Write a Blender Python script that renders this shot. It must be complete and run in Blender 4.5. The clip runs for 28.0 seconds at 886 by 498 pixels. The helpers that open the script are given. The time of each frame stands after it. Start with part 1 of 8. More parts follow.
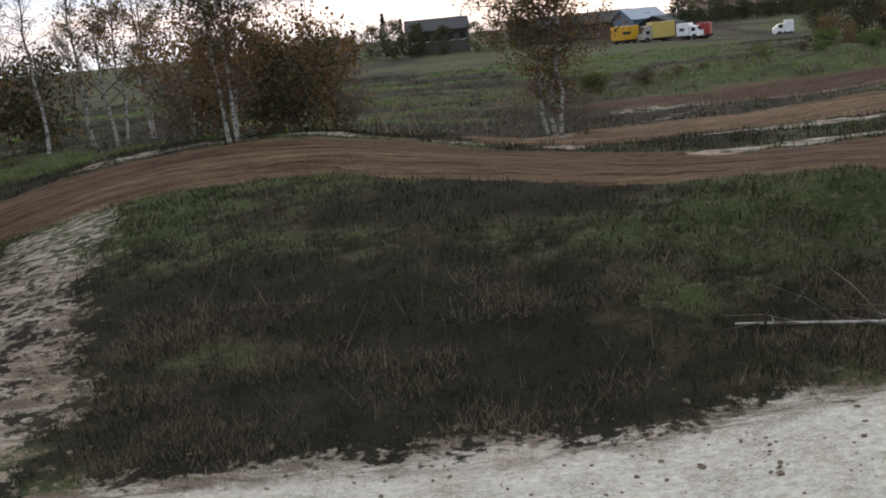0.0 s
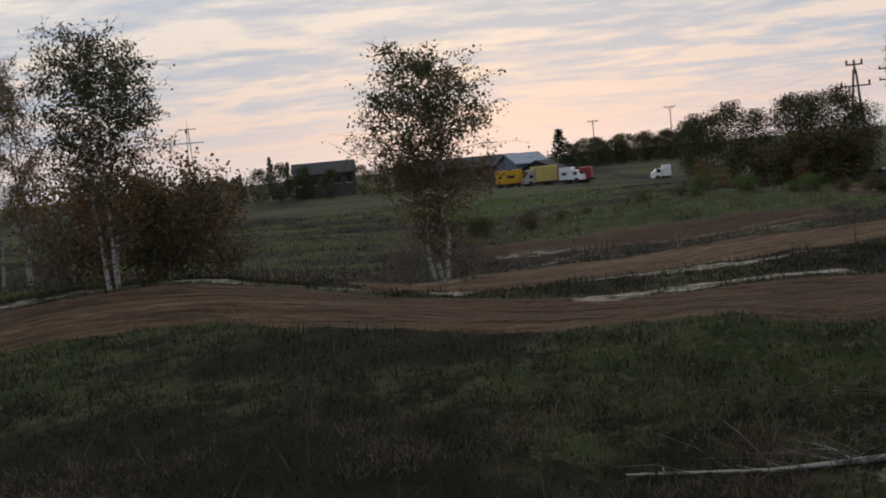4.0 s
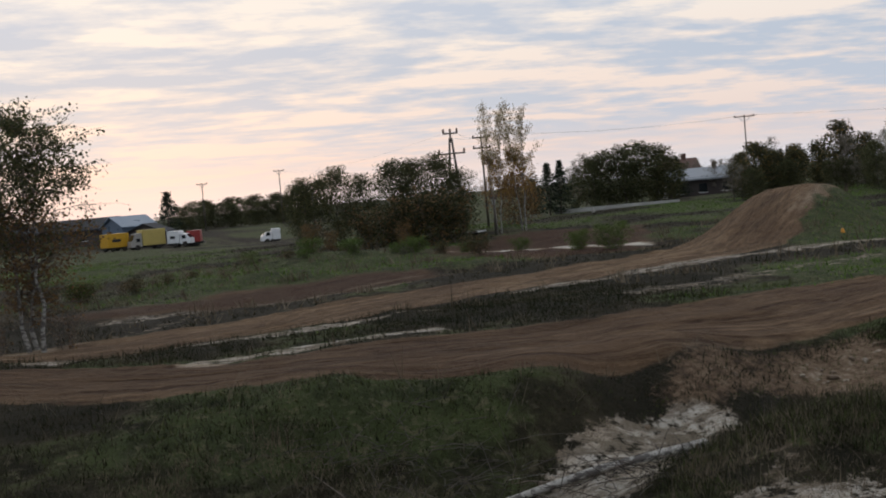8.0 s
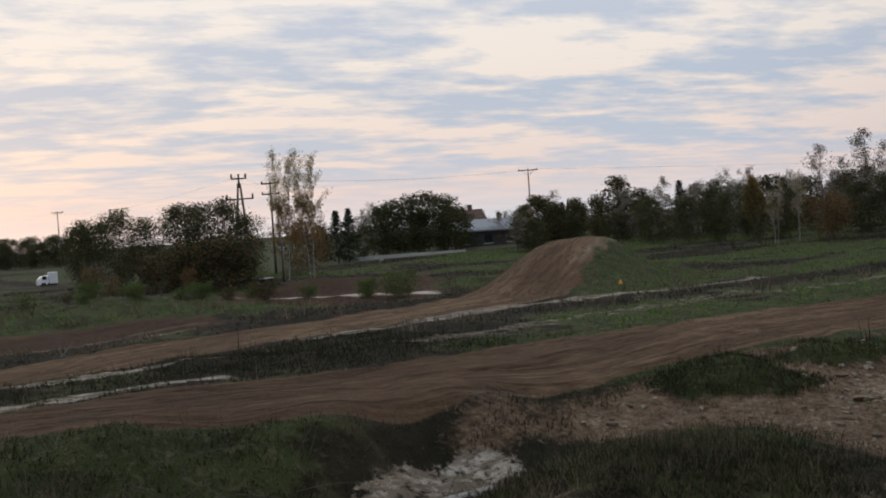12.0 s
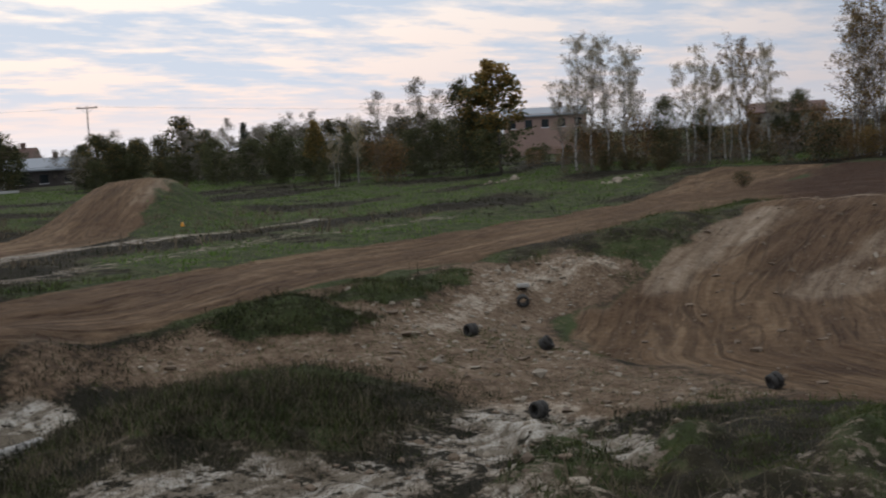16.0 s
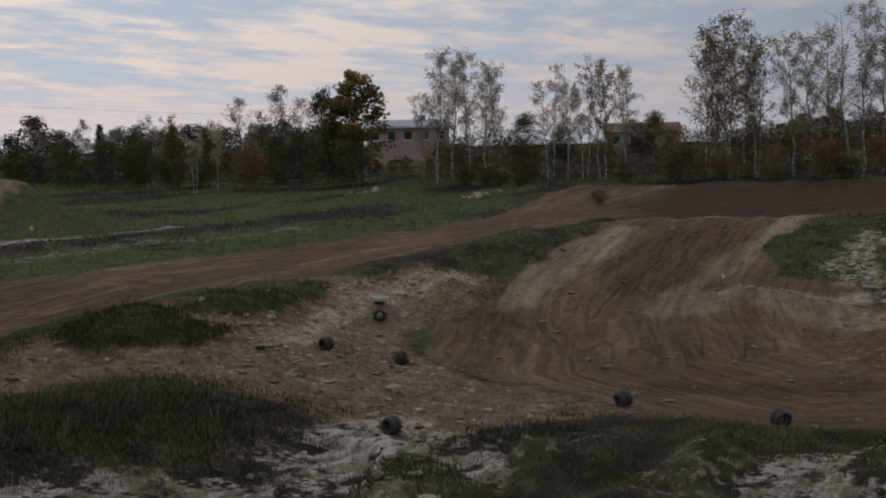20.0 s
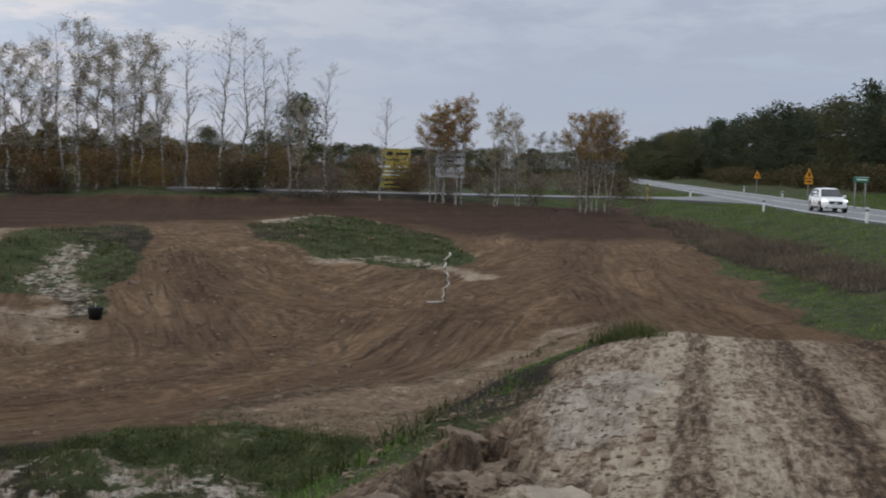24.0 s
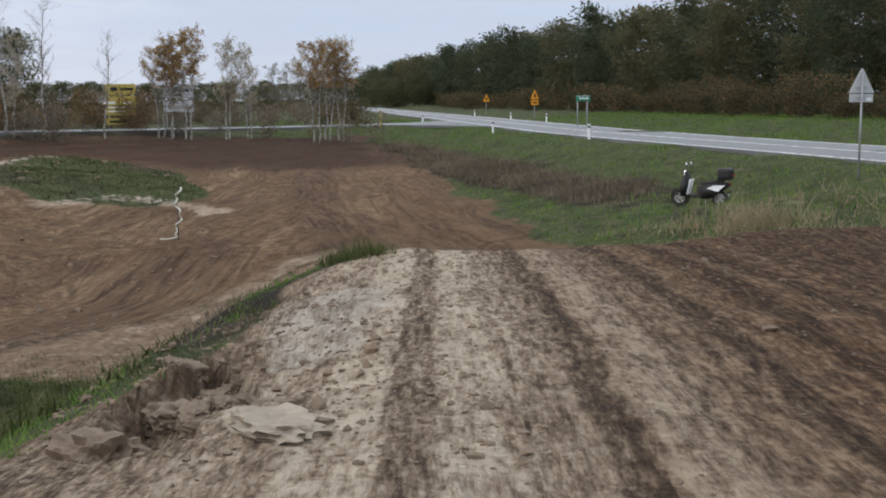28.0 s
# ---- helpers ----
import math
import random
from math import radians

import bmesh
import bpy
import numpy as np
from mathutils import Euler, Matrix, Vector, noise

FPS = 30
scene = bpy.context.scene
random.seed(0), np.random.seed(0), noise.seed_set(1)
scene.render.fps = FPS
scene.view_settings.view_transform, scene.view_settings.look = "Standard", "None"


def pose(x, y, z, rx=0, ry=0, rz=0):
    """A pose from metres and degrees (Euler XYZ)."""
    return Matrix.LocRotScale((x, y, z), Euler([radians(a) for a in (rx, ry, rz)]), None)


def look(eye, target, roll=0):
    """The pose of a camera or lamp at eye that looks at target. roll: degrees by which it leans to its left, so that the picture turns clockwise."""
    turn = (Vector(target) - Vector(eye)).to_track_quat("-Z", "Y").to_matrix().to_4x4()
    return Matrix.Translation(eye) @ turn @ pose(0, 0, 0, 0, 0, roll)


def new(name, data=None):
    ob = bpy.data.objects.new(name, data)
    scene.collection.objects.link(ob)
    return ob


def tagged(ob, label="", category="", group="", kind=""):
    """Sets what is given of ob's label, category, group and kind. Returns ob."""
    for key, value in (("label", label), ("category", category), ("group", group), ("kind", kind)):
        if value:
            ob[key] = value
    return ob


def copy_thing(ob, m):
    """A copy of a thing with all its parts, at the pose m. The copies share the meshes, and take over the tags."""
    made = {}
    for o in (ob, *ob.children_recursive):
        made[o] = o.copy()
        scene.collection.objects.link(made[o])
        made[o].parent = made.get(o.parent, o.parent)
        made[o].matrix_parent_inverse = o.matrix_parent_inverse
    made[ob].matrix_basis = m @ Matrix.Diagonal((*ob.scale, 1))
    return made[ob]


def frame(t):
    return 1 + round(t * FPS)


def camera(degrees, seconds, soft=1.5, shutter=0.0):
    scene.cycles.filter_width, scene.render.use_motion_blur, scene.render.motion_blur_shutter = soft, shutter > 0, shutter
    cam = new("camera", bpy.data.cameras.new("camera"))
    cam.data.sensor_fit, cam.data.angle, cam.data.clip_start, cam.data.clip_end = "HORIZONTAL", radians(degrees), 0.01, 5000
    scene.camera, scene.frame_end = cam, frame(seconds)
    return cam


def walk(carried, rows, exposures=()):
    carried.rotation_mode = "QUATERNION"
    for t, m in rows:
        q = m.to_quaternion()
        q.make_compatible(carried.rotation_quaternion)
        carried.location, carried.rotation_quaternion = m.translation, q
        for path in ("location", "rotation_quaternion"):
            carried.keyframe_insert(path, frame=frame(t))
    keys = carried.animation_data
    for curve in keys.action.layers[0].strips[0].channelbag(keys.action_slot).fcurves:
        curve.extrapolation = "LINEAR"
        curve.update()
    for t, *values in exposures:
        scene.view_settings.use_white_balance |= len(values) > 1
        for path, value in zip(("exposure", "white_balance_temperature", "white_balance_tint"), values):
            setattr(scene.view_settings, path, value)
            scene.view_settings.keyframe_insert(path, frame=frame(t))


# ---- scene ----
# The plan: x east, y north, z up; the camera stands near (0, 0) on a mound, eye at z 6.7; the floor of the sand pit is at z 0.
cam = camera(39.31, 28.0, soft=1.9, shutter=0.18)
# seconds, x, y, z, yaw, pitch, roll
ROWS = [
    (0.0, -0.51, -0.21, 6.69, 0.00, -9.84, 5.57),
    (0.5, -0.41, -0.10, 6.66, 0.19, -10.25, 5.15),
    (1.0, -0.40, -0.02, 6.64, 0.09, -11.69, 5.60),
    (1.5, -0.45, 0.07, 6.72, -1.90, -9.14, 5.85),
    (2.0, -0.50, 0.18, 6.79, -3.90, -5.51, 5.76),
    (2.5, -0.54, 0.23, 6.76, -4.11, -4.94, 5.68),
    (4.5, -0.41, 0.16, 6.87, -6.22, -3.29, 5.44),
    (5.0, -0.37, 0.25, 6.78, -7.94, -2.90, 5.51),
    (5.5, -0.40, 0.49, 6.74, -11.22, -3.04, 5.28),
    (6.0, -0.39, 0.68, 6.77, -14.97, -3.11, 4.99),
    (6.5, -0.29, 0.56, 6.73, -17.29, -2.77, 5.15),
    (7.0, -0.25, 0.53, 6.77, -19.17, -2.64, 5.09),
    (7.5, -0.23, 0.49, 6.80, -21.07, -2.77, 5.16),
    (8.0, -0.15, 0.40, 6.81, -23.07, -2.58, 5.14),
    (8.5, -0.19, 0.55, 6.80, -24.46, -2.48, 4.75),
    (9.0, -0.15, 0.49, 6.83, -25.42, -2.45, 4.64),
    (9.5, -0.13, 0.57, 6.78, -26.93, -2.18, 4.38),
    (10.0, -0.13, 0.53, 6.78, -28.31, -1.78, 3.96),
    (10.5, -0.25, 0.42, 6.84, -29.58, -1.55, 3.93),
    (11.0, -0.25, 0.40, 6.86, -30.61, -1.27, 3.91),
    (11.5, -0.22, 0.45, 6.82, -31.61, -1.21, 3.94),
    (13.5, -0.07, 0.63, 6.77, -36.90, -1.37, 3.92),
    (14.0, -0.04, 0.62, 6.76, -37.92, -1.79, 3.81),
    (14.5, -0.06, 0.57, 6.76, -39.50, -2.10, 3.71),
    (15.0, -0.04, 0.55, 6.74, -41.93, -4.21, 3.39),
    (15.5, -0.12, 0.42, 6.78, -46.06, -4.76, 3.14),
    (16.0, -0.03, 0.35, 6.80, -52.71, -5.05, 3.03),
    (16.5, 0.02, 0.23, 6.81, -57.87, -4.96, 3.85),
    (17.0, 0.12, 0.16, 6.79, -61.52, -5.24, 3.87),
    (17.5, 0.34, 0.10, 6.74, -70.03, -5.14, 1.48),
    (18.0, 0.38, 0.12, 6.73, -74.54, -6.73, 0.78),
    (18.5, 0.32, 0.10, 6.72, -75.95, -7.13, 0.57),
    (19.0, 0.26, 0.10, 6.75, -76.35, -7.25, 0.87),
    (19.5, 0.20, 0.23, 6.86, -66.41, -5.70, 1.74),
    (20.0, 0.10, 0.30, 6.90, -58.99, -4.79, 1.13),
    (20.5, 0.16, 0.32, 6.84, -58.23, -4.53, 0.12),
    (22.5, 0.22, 0.12, 6.87, -68.73, -4.58, -0.29),
    (23.0, 0.48, -0.69, 6.81, -76.66, -4.39, -0.88),
    (23.5, 0.44, -0.84, 6.81, -86.28, -4.12, -1.34),
    (24.0, 0.61, -0.86, 6.81, -93.33, -3.91, -1.70),
    (24.5, 0.66, -0.93, 6.80, -97.79, -3.71, -1.42),
    (25.0, 0.74, -1.03, 6.79, -102.48, -3.78, -0.96),
    (25.5, 0.71, -1.06, 6.78, -104.63, -4.17, -0.13),
    (26.0, 0.75, -1.08, 6.77, -105.67, -4.54, 0.67),
    (26.5, 0.75, -1.05, 6.76, -105.81, -4.85, 0.82),
    (27.0, 0.75, -1.01, 6.75, -105.80, -5.02, 0.75),
    (27.5, 0.74, -1.01, 6.71, -105.54, -5.91, 0.76),
    (28.0, 0.90, -1.12, 6.64, -105.48, -6.91, 0.39),
]
EXPOSURES = [(0.0, 0.78), (1.2, 0.92), (1.6, 0.1), (2.0, -0.35), (2.5, -0.3), (5.0, -0.05), (8.0, 0.05), (11.0, 0.0), (14.0, 0.05), (15.0, 0.28), (16.0, 0.34), (17.0, 0.36), (17.5, 0.75), (18.0, 1.0), (18.5, 0.9), (19.0, 0.72), (19.5, 0.4), (20.0, -0.12), (22.5, -0.03), (23.0, 0.05), (24.0, 0.6), (25.0, 0.98), (26.0, 1.1), (27.2, 1.1), (28.0, 1.12)]
walk(cam, [(t, pose(x, y, z, 90 + pitch, roll, yaw)) for t, x, y, z, yaw, pitch, roll in ROWS], EXPOSURES)


# ---- light ----
def nodes_of(tree, kind, **values):
    n = tree.nodes.new(kind)
    for key, v in values.items():
        n.inputs[key.replace("_", " ")].default_value = v
    return n


def math_node(tree, op, a, b=None, clamp=False):
    n = tree.nodes.new("ShaderNodeMath")
    n.operation, n.use_clamp = op, clamp
    for i, v in enumerate((a, b)):
        if v is None:
            continue
        if isinstance(v, (int, float)):
            n.inputs[i].default_value = v
        else:
            tree.links.new(v, n.inputs[i])
    return n.outputs[0]


def ramp_node(tree, fac, stops, smooth=False):
    n = tree.nodes.new("ShaderNodeValToRGB")
    if smooth:
        n.color_ramp.interpolation = "EASE"
    el = n.color_ramp.elements
    while len(el) < len(stops):
        el.new(0.5)
    for e, (p, c) in zip(el, stops):
        e.position = p
        e.color = (c, c, c, 1) if isinstance(c, (int, float)) else (*c, 1)
    tree.links.new(fac, n.inputs[0])
    return n.outputs[0]


def mix_node(tree, fac, a, b, mode="MIX"):
    n = tree.nodes.new("ShaderNodeMix")
    n.data_type, n.blend_type = "RGBA", mode
    for i, v in ((0, fac), (6, a), (7, b)):
        if isinstance(v, (int, float)):
            n.inputs[i].default_value = v
        elif isinstance(v, tuple):
            n.inputs[i].default_value = (*v, 1)
        else:
            tree.links.new(v, n.inputs[i])
    return n.outputs[2]


def make_sky():
    w = bpy.data.worlds.new("dusk_sky")
    w.use_nodes = True
    t = w.node_tree
    t.nodes.clear()
    out = t.nodes.new("ShaderNodeOutputWorld")
    bg = t.nodes.new("ShaderNodeBackground")
    sky = t.nodes.new("ShaderNodeTexSky")
    sky.sky_type, sky.sun_disc = "NISHITA", False
    sky.sun_elevation, sky.sun_rotation = radians(4.0), radians(8.0)
    co = t.nodes.new("ShaderNodeTexCoord")
    sep = t.nodes.new("ShaderNodeSeparateXYZ")
    t.links.new(co.outputs["Generated"], sep.inputs[0])
    x, y, z = sep.outputs
    up = math_node(t, "MAXIMUM", z, 0.0)
    # warm after-glow low in the north, cool grey-blue towards the south-east
    glow = math_node(t, "ADD", math_node(t, "MULTIPLY", x, 0.174), math_node(t, "MULTIPLY", y, 0.985))
    warm = ramp_node(t, glow, [(0.05, 0.0), (0.26, 0.10), (0.42, 0.30), (0.574, 0.64), (0.707, 0.85), (0.82, 1.0)])
    gap_warm = ramp_node(t, up, [(0.0, (0.55, 0.58, 0.64)), (0.03, (0.66, 0.56, 0.545)), (0.08, (0.745, 0.635, 0.585)), (0.13, (0.775, 0.70, 0.645)), (0.25, (0.78, 0.75, 0.73)), (0.7, (0.8, 0.82, 0.85))])
    gap_cool = ramp_node(t, up, [(0.0, (0.265, 0.29, 0.335)), (0.06, (0.225, 0.265, 0.335)), (0.12, (0.27, 0.30, 0.36)), (0.2, (0.28, 0.31, 0.37)), (0.4, (0.42, 0.46, 0.52)), (0.7, (0.7, 0.74, 0.8))])
    gap = mix_node(t, warm, gap_cool, gap_warm)
    cloud_warm = ramp_node(t, up, [(0.0, (0.44, 0.50, 0.60)), (0.1, (0.39, 0.46, 0.57)), (0.2, (0.47, 0.52, 0.62)), (0.6, (0.62, 0.66, 0.72))])
    cloud_cool = ramp_node(t, up, [(0.0, (0.24, 0.27, 0.335)), (0.12, (0.225, 0.255, 0.32)), (0.22, (0.26, 0.29, 0.34)), (0.5, (0.5, 0.53, 0.58))])
    cloud = mix_node(t, warm, cloud_cool, cloud_warm)
    # flat cloud deck seen from below
    k = math_node(t, "DIVIDE", 1.0, math_node(t, "ADD", up, 0.085))
    comb = t.nodes.new("ShaderNodeCombineXYZ")
    t.links.new(math_node(t, "MULTIPLY", x, k), comb.inputs[0])
    t.links.new(math_node(t, "MULTIPLY", y, k), comb.inputs[1])
    mp = t.nodes.new("ShaderNodeMapping")
    mp.inputs["Rotation"].default_value = (0, 0, radians(30))
    mp.inputs["Scale"].default_value = (0.70, 1.0, 1.0)
    t.links.new(comb.outputs[0], mp.inputs[0])
    n1 = nodes_of(t, "ShaderNodeTexNoise", Scale=1.35, Detail=7.0, Roughness=0.55, Distortion=0.25)
    t.links.new(mp.outputs[0], n1.inputs["Vector"])
    n2 = nodes_of(t, "ShaderNodeTexNoise", Scale=4.4, Detail=5.0, Roughness=0.6)
    t.links.new(mp.outputs[0], n2.inputs["Vector"])
    dens = math_node(t, "ADD", math_node(t, "MULTIPLY", n1.outputs[0], 0.62), math_node(t, "MULTIPLY", n2.outputs[0], 0.38))
    cover = ramp_node(t, dens, [(0.44, 0.0), (0.485, 0.45), (0.56, 1.0)])
    low = ramp_node(t, up, [(0.015, 0.25), (0.05, 1.0)])
    fac = math_node(t, "MULTIPLY", math_node(t, "MULTIPLY", cover, low), 0.92)
    col = mix_node(t, fac, gap, cloud)
    add = mix_node(t, 0.006, col, sky.outputs[0], "ADD")
    t.links.new(add, bg.inputs[0])
    bg.inputs[1].default_value = 1.1
    t.links.new(bg.outputs[0], out.inputs[0])
    scene.world = w


make_sky()
sun = new("sun", bpy.data.lights.new("sun", "SUN"))
sun.data.energy, sun.data.angle, sun.data.color = 0.25, radians(25), (1.0, 0.86, 0.74)
sun.matrix_world = look((0, 0, 50), (-14, -100, 38))


# ---- materials ----
def material(name):
    m = bpy.data.materials.new(name)
    m.use_nodes = True
    t = m.node_tree
    return m, t, t.nodes["Principled BSDF"]


def noise_of(t, vec, scale, detail=4.0, rough=0.55, dist=0.0):
    n = nodes_of(t, "ShaderNodeTexNoise", Scale=scale, Detail=detail, Roughness=rough, Distortion=dist)
    if vec is not None:
        t.links.new(vec, n.inputs["Vector"])
    return n.outputs[0]


def object_coords(t):
    return t.nodes.new("ShaderNodeTexCoord").outputs["Object"]


def bump_to(t, bsdf, height, strength, distance):
    b = nodes_of(t, "ShaderNodeBump", Strength=strength, Distance=distance)
    t.links.new(height, b.inputs["Height"])
    t.links.new(b.outputs[0], bsdf.inputs["Normal"])


def plain(name, color, rough=0.6, metal=0.0, vary=0.25, scale=6.0, bump=0.15, glow=0.0):
    """Paint, metal, plastic and the like with grain and wear at two scales."""
    m, t, b = material(name)
    oc = object_coords(t)
    big = noise_of(t, oc, scale * 0.35, 3.0)
    fine = noise_of(t, oc, scale * 5.0, 5.0)
    f = math_node(t, "ADD", math_node(t, "MULTIPLY", big, 0.6), math_node(t, "MULTIPLY", fine, 0.4))
    dark = tuple(c * (1 - vary) for c in color)
    lite = tuple(min(1, c * (1 + vary * 0.6)) for c in color)
    col = ramp_node(t, f, [(0.3, dark), (0.7, lite)])
    t.links.new(col, b.inputs["Base Color"])
    t.links.new(ramp_node(t, big, [(0.3, max(0.02, rough - 0.12)), (0.7, min(1.0, rough + 0.12))]), b.inputs["Roughness"])
    b.inputs["Metallic"].default_value = metal
    if bump:
        bump_to(t, b, fine, bump, 0.01)
    if glow:
        b.inputs["Emission Color"].default_value = (*color, 1)
        b.inputs["Emission Strength"].default_value = glow
    return m


def let_through(t, b, share):
    """Thin leaves pass part of the light to their other side."""
    tr = t.nodes.new("ShaderNodeBsdfTranslucent")
    t.links.new(b.inputs["Base Color"].links[0].from_socket, tr.inputs[0])
    mix = t.nodes.new("ShaderNodeMixShader")
    mix.inputs[0].default_value = share
    t.links.new(b.outputs[0], mix.inputs[1])
    t.links.new(tr.outputs[0], mix.inputs[2])
    t.links.new(mix.outputs[0], t.nodes["Material Output"].inputs["Surface"])


def island_mat(name, stops, rough=0.8, own=0.2):
    """Leaves and blades: each piece takes its own tone."""
    m, t, b = material(name)
    g = t.nodes.new("ShaderNodeNewGeometry")
    oi = t.nodes.new("ShaderNodeObjectInfo")
    f = math_node(t, "ADD", math_node(t, "MULTIPLY", g.outputs["Random Per Island"], 1 - own), math_node(t, "MULTIPLY", oi.outputs["Random"], own))
    t.links.new(ramp_node(t, f, stops), b.inputs["Base Color"])
    b.inputs["Roughness"].default_value = rough
    b.inputs["Specular IOR Level"].default_value = 0.2
    let_through(t, b, 0.42)
    return m


def grass_mat(name, stops):
    """Blades: tone by blade and by patch of ground."""
    m, t, b = material(name)
    g = t.nodes.new("ShaderNodeNewGeometry")
    patch = noise_of(t, object_coords(t), 0.45, 4.0, 0.6)
    patch = ramp_node(t, patch, [(0.32, 0.0), (0.68, 1.0)])
    f = math_node(t, "ADD", math_node(t, "MULTIPLY", g.outputs["Random Per Island"], 0.5), math_node(t, "MULTIPLY", patch, 0.5))
    t.links.new(ramp_node(t, f, stops), b.inputs["Base Color"])
    b.inputs["Roughness"].default_value = 0.85
    b.inputs["Specular IOR Level"].default_value = 0.15
    let_through(t, b, 0.35)
    return m


def attr_of(t, name):
    n = t.nodes.new("ShaderNodeAttribute")
    n.attribute_name = name
    return n.outputs["Fac"]


def ground_material():
    m, t, b = material("ground_earth")
    oc = object_coords(t)
    soil, sand, dark, lush, along, across, ramp, clear, crumb = (attr_of(t, a) for a in ("soil", "sand", "dark", "lush", "along", "across", "ramp", "clear", "crumb"))
    lumps = nodes_of(t, "ShaderNodeTexVoronoi", Scale=5.5, Randomness=1.0)
    t.links.new(oc, lumps.inputs["Vector"])
    grit = nodes_of(t, "ShaderNodeTexVoronoi", Scale=17.0, Randomness=1.0)
    t.links.new(oc, grit.inputs["Vector"])
    lumps, grit = lumps.outputs["Distance"], grit.outputs["Distance"]
    n05 = noise_of(t, oc, 0.12, 4.0)
    n2 = noise_of(t, oc, 0.9, 5.0, 0.6)
    n10 = noise_of(t, oc, 6.0, 6.0, 0.65)
    n40 = noise_of(t, oc, 22.0, 4.0, 0.7)
    mid = noise_of(t, oc, 2.6, 5.0, 0.65)
    # wheel ruts follow the track
    comb = t.nodes.new("ShaderNodeCombineXYZ")
    t.links.new(math_node(t, "MULTIPLY", along, 0.085), comb.inputs[0])
    t.links.new(math_node(t, "MULTIPLY", across, 0.85), comb.inputs[1])
    rut = noise_of(t, comb.outputs[0], 1.0, 5.0, 0.62, 0.25)
    comb2 = t.nodes.new("ShaderNodeCombineXYZ")
    t.links.new(math_node(t, "MULTIPLY", along, 0.30), comb2.inputs[0])
    t.links.new(math_node(t, "MULTIPLY", math_node(t, "ADD", across, math_node(t, "MULTIPLY", n2, 0.35)), 2.9), comb2.inputs[1])
    rut2 = noise_of(t, comb2.outputs[0], 1.0, 4.0, 0.6, 0.2)
    comb3 = t.nodes.new("ShaderNodeCombineXYZ")
    t.links.new(math_node(t, "MULTIPLY", along, 0.13), comb3.inputs[0])
    t.links.new(math_node(t, "MULTIPLY", across, 0.8), comb3.inputs[1])
    groove = noise_of(t, comb3.outputs[0], 1.0, 3.0, 0.5, 1.0)
    groove = ramp_node(t, math_node(t, "ABSOLUTE", math_node(t, "SUBTRACT", groove, 0.5)), [(0.0, 1.0), (0.03, 0.55), (0.06, 0.0)])
    # where wheel lines cross: curls in no one direction
    curl = noise_of(t, oc, 0.42, 3.0, 0.5, 1.6)
    curl = ramp_node(t, math_node(t, "ABSOLUTE", math_node(t, "SUBTRACT", curl, 0.5)), [(0.0, 1.0), (0.018, 0.55), (0.036, 0.0)])
    groove = math_node(t, "ADD", math_node(t, "MULTIPLY", groove, math_node(t, "ADD", 0.3, math_node(t, "MULTIPLY", clear, 0.7))), math_node(t, "MULTIPLY", curl, math_node(t, "SUBTRACT", 1.0, math_node(t, "MULTIPLY", clear, 0.75))), True)
    groove = math_node(t, "MULTIPLY", groove, ramp_node(t, n2, [(0.32, 0.3), (0.55, 1.0)]))
    # crisp wheel lines: some follow the way of riding, some cut across it
    def plane_noise(a_scale, c_scale, shift, detail=2.0):
        c = t.nodes.new("ShaderNodeCombineXYZ")
        t.links.new(math_node(t, "MULTIPLY", along, a_scale), c.inputs[0])
        t.links.new(math_node(t, "MULTIPLY", across, c_scale), c.inputs[1])
        c.inputs[2].default_value = shift
        return noise_of(t, c.outputs[0], 1.0, detail, 0.5)

    def wheel_marks(density, skew, width, shift):
        """Long lines beside one another that wander and break off; also the thrown-up rim beside each."""
        wob = math_node(t, "MULTIPLY", plane_noise(0.06, 0.28, shift, 3.0), 3.4)
        phase = math_node(t, "ADD", math_node(t, "ADD", math_node(t, "MULTIPLY", across, density), math_node(t, "MULTIPLY", along, skew)), wob)
        tri = math_node(t, "MULTIPLY", math_node(t, "ABSOLUTE", math_node(t, "SUBTRACT", math_node(t, "FRACT", phase), 0.5)), 2.0)
        there = ramp_node(t, plane_noise(0.10, density * 0.9, shift + 5.0), [(0.47, 0.0), (0.58, 1.0)])
        line = math_node(t, "MULTIPLY", ramp_node(t, tri, [(0.0, 1.0), (width * 0.55, 0.8), (width, 0.0)]), there)
        rim = math_node(t, "MULTIPLY", ramp_node(t, tri, [(width, 0.0), (width * 1.5, 1.0), (width * 2.3, 0.0)]), there)
        return line, rim

    marks, rims = wheel_marks(0.85, 0.0, 0.20, 0.0)
    for density, skew, width, shift, share in ((0.50, 0.10, 0.13, 11.0, 1.0), (0.55, -0.12, 0.13, 23.0, 0.9), (1.3, 0.03, 0.22, 37.0, 0.45)):
        line, rim = wheel_marks(density, skew, width, shift)
        marks, rims = math_node(t, "MAXIMUM", marks, math_node(t, "MULTIPLY", line, share)), math_node(t, "MAXIMUM", rims, math_node(t, "MULTIPLY", rim, share))
    patchy = ramp_node(t, n2, [(0.38, 0.25), (0.56, 1.0)])
    marks, rims = math_node(t, "MULTIPLY", marks, patchy), math_node(t, "MULTIPLY", rims, patchy)
    furrows = wheel_marks(2.0, 0.0, 0.42, 51.0)[0]
    near_track = math_node(t, "MULTIPLY", dark, 2.0, True)
    marks = math_node(t, "MAXIMUM", marks, math_node(t, "MULTIPLY", furrows, near_track))
    # grass floor: moss, dry litter, bare humus; the near-black mix also paints bank shade
    g_green = ramp_node(t, n2, [(0.30, (0.027, 0.036, 0.013)), (0.62, (0.066, 0.083, 0.029))])
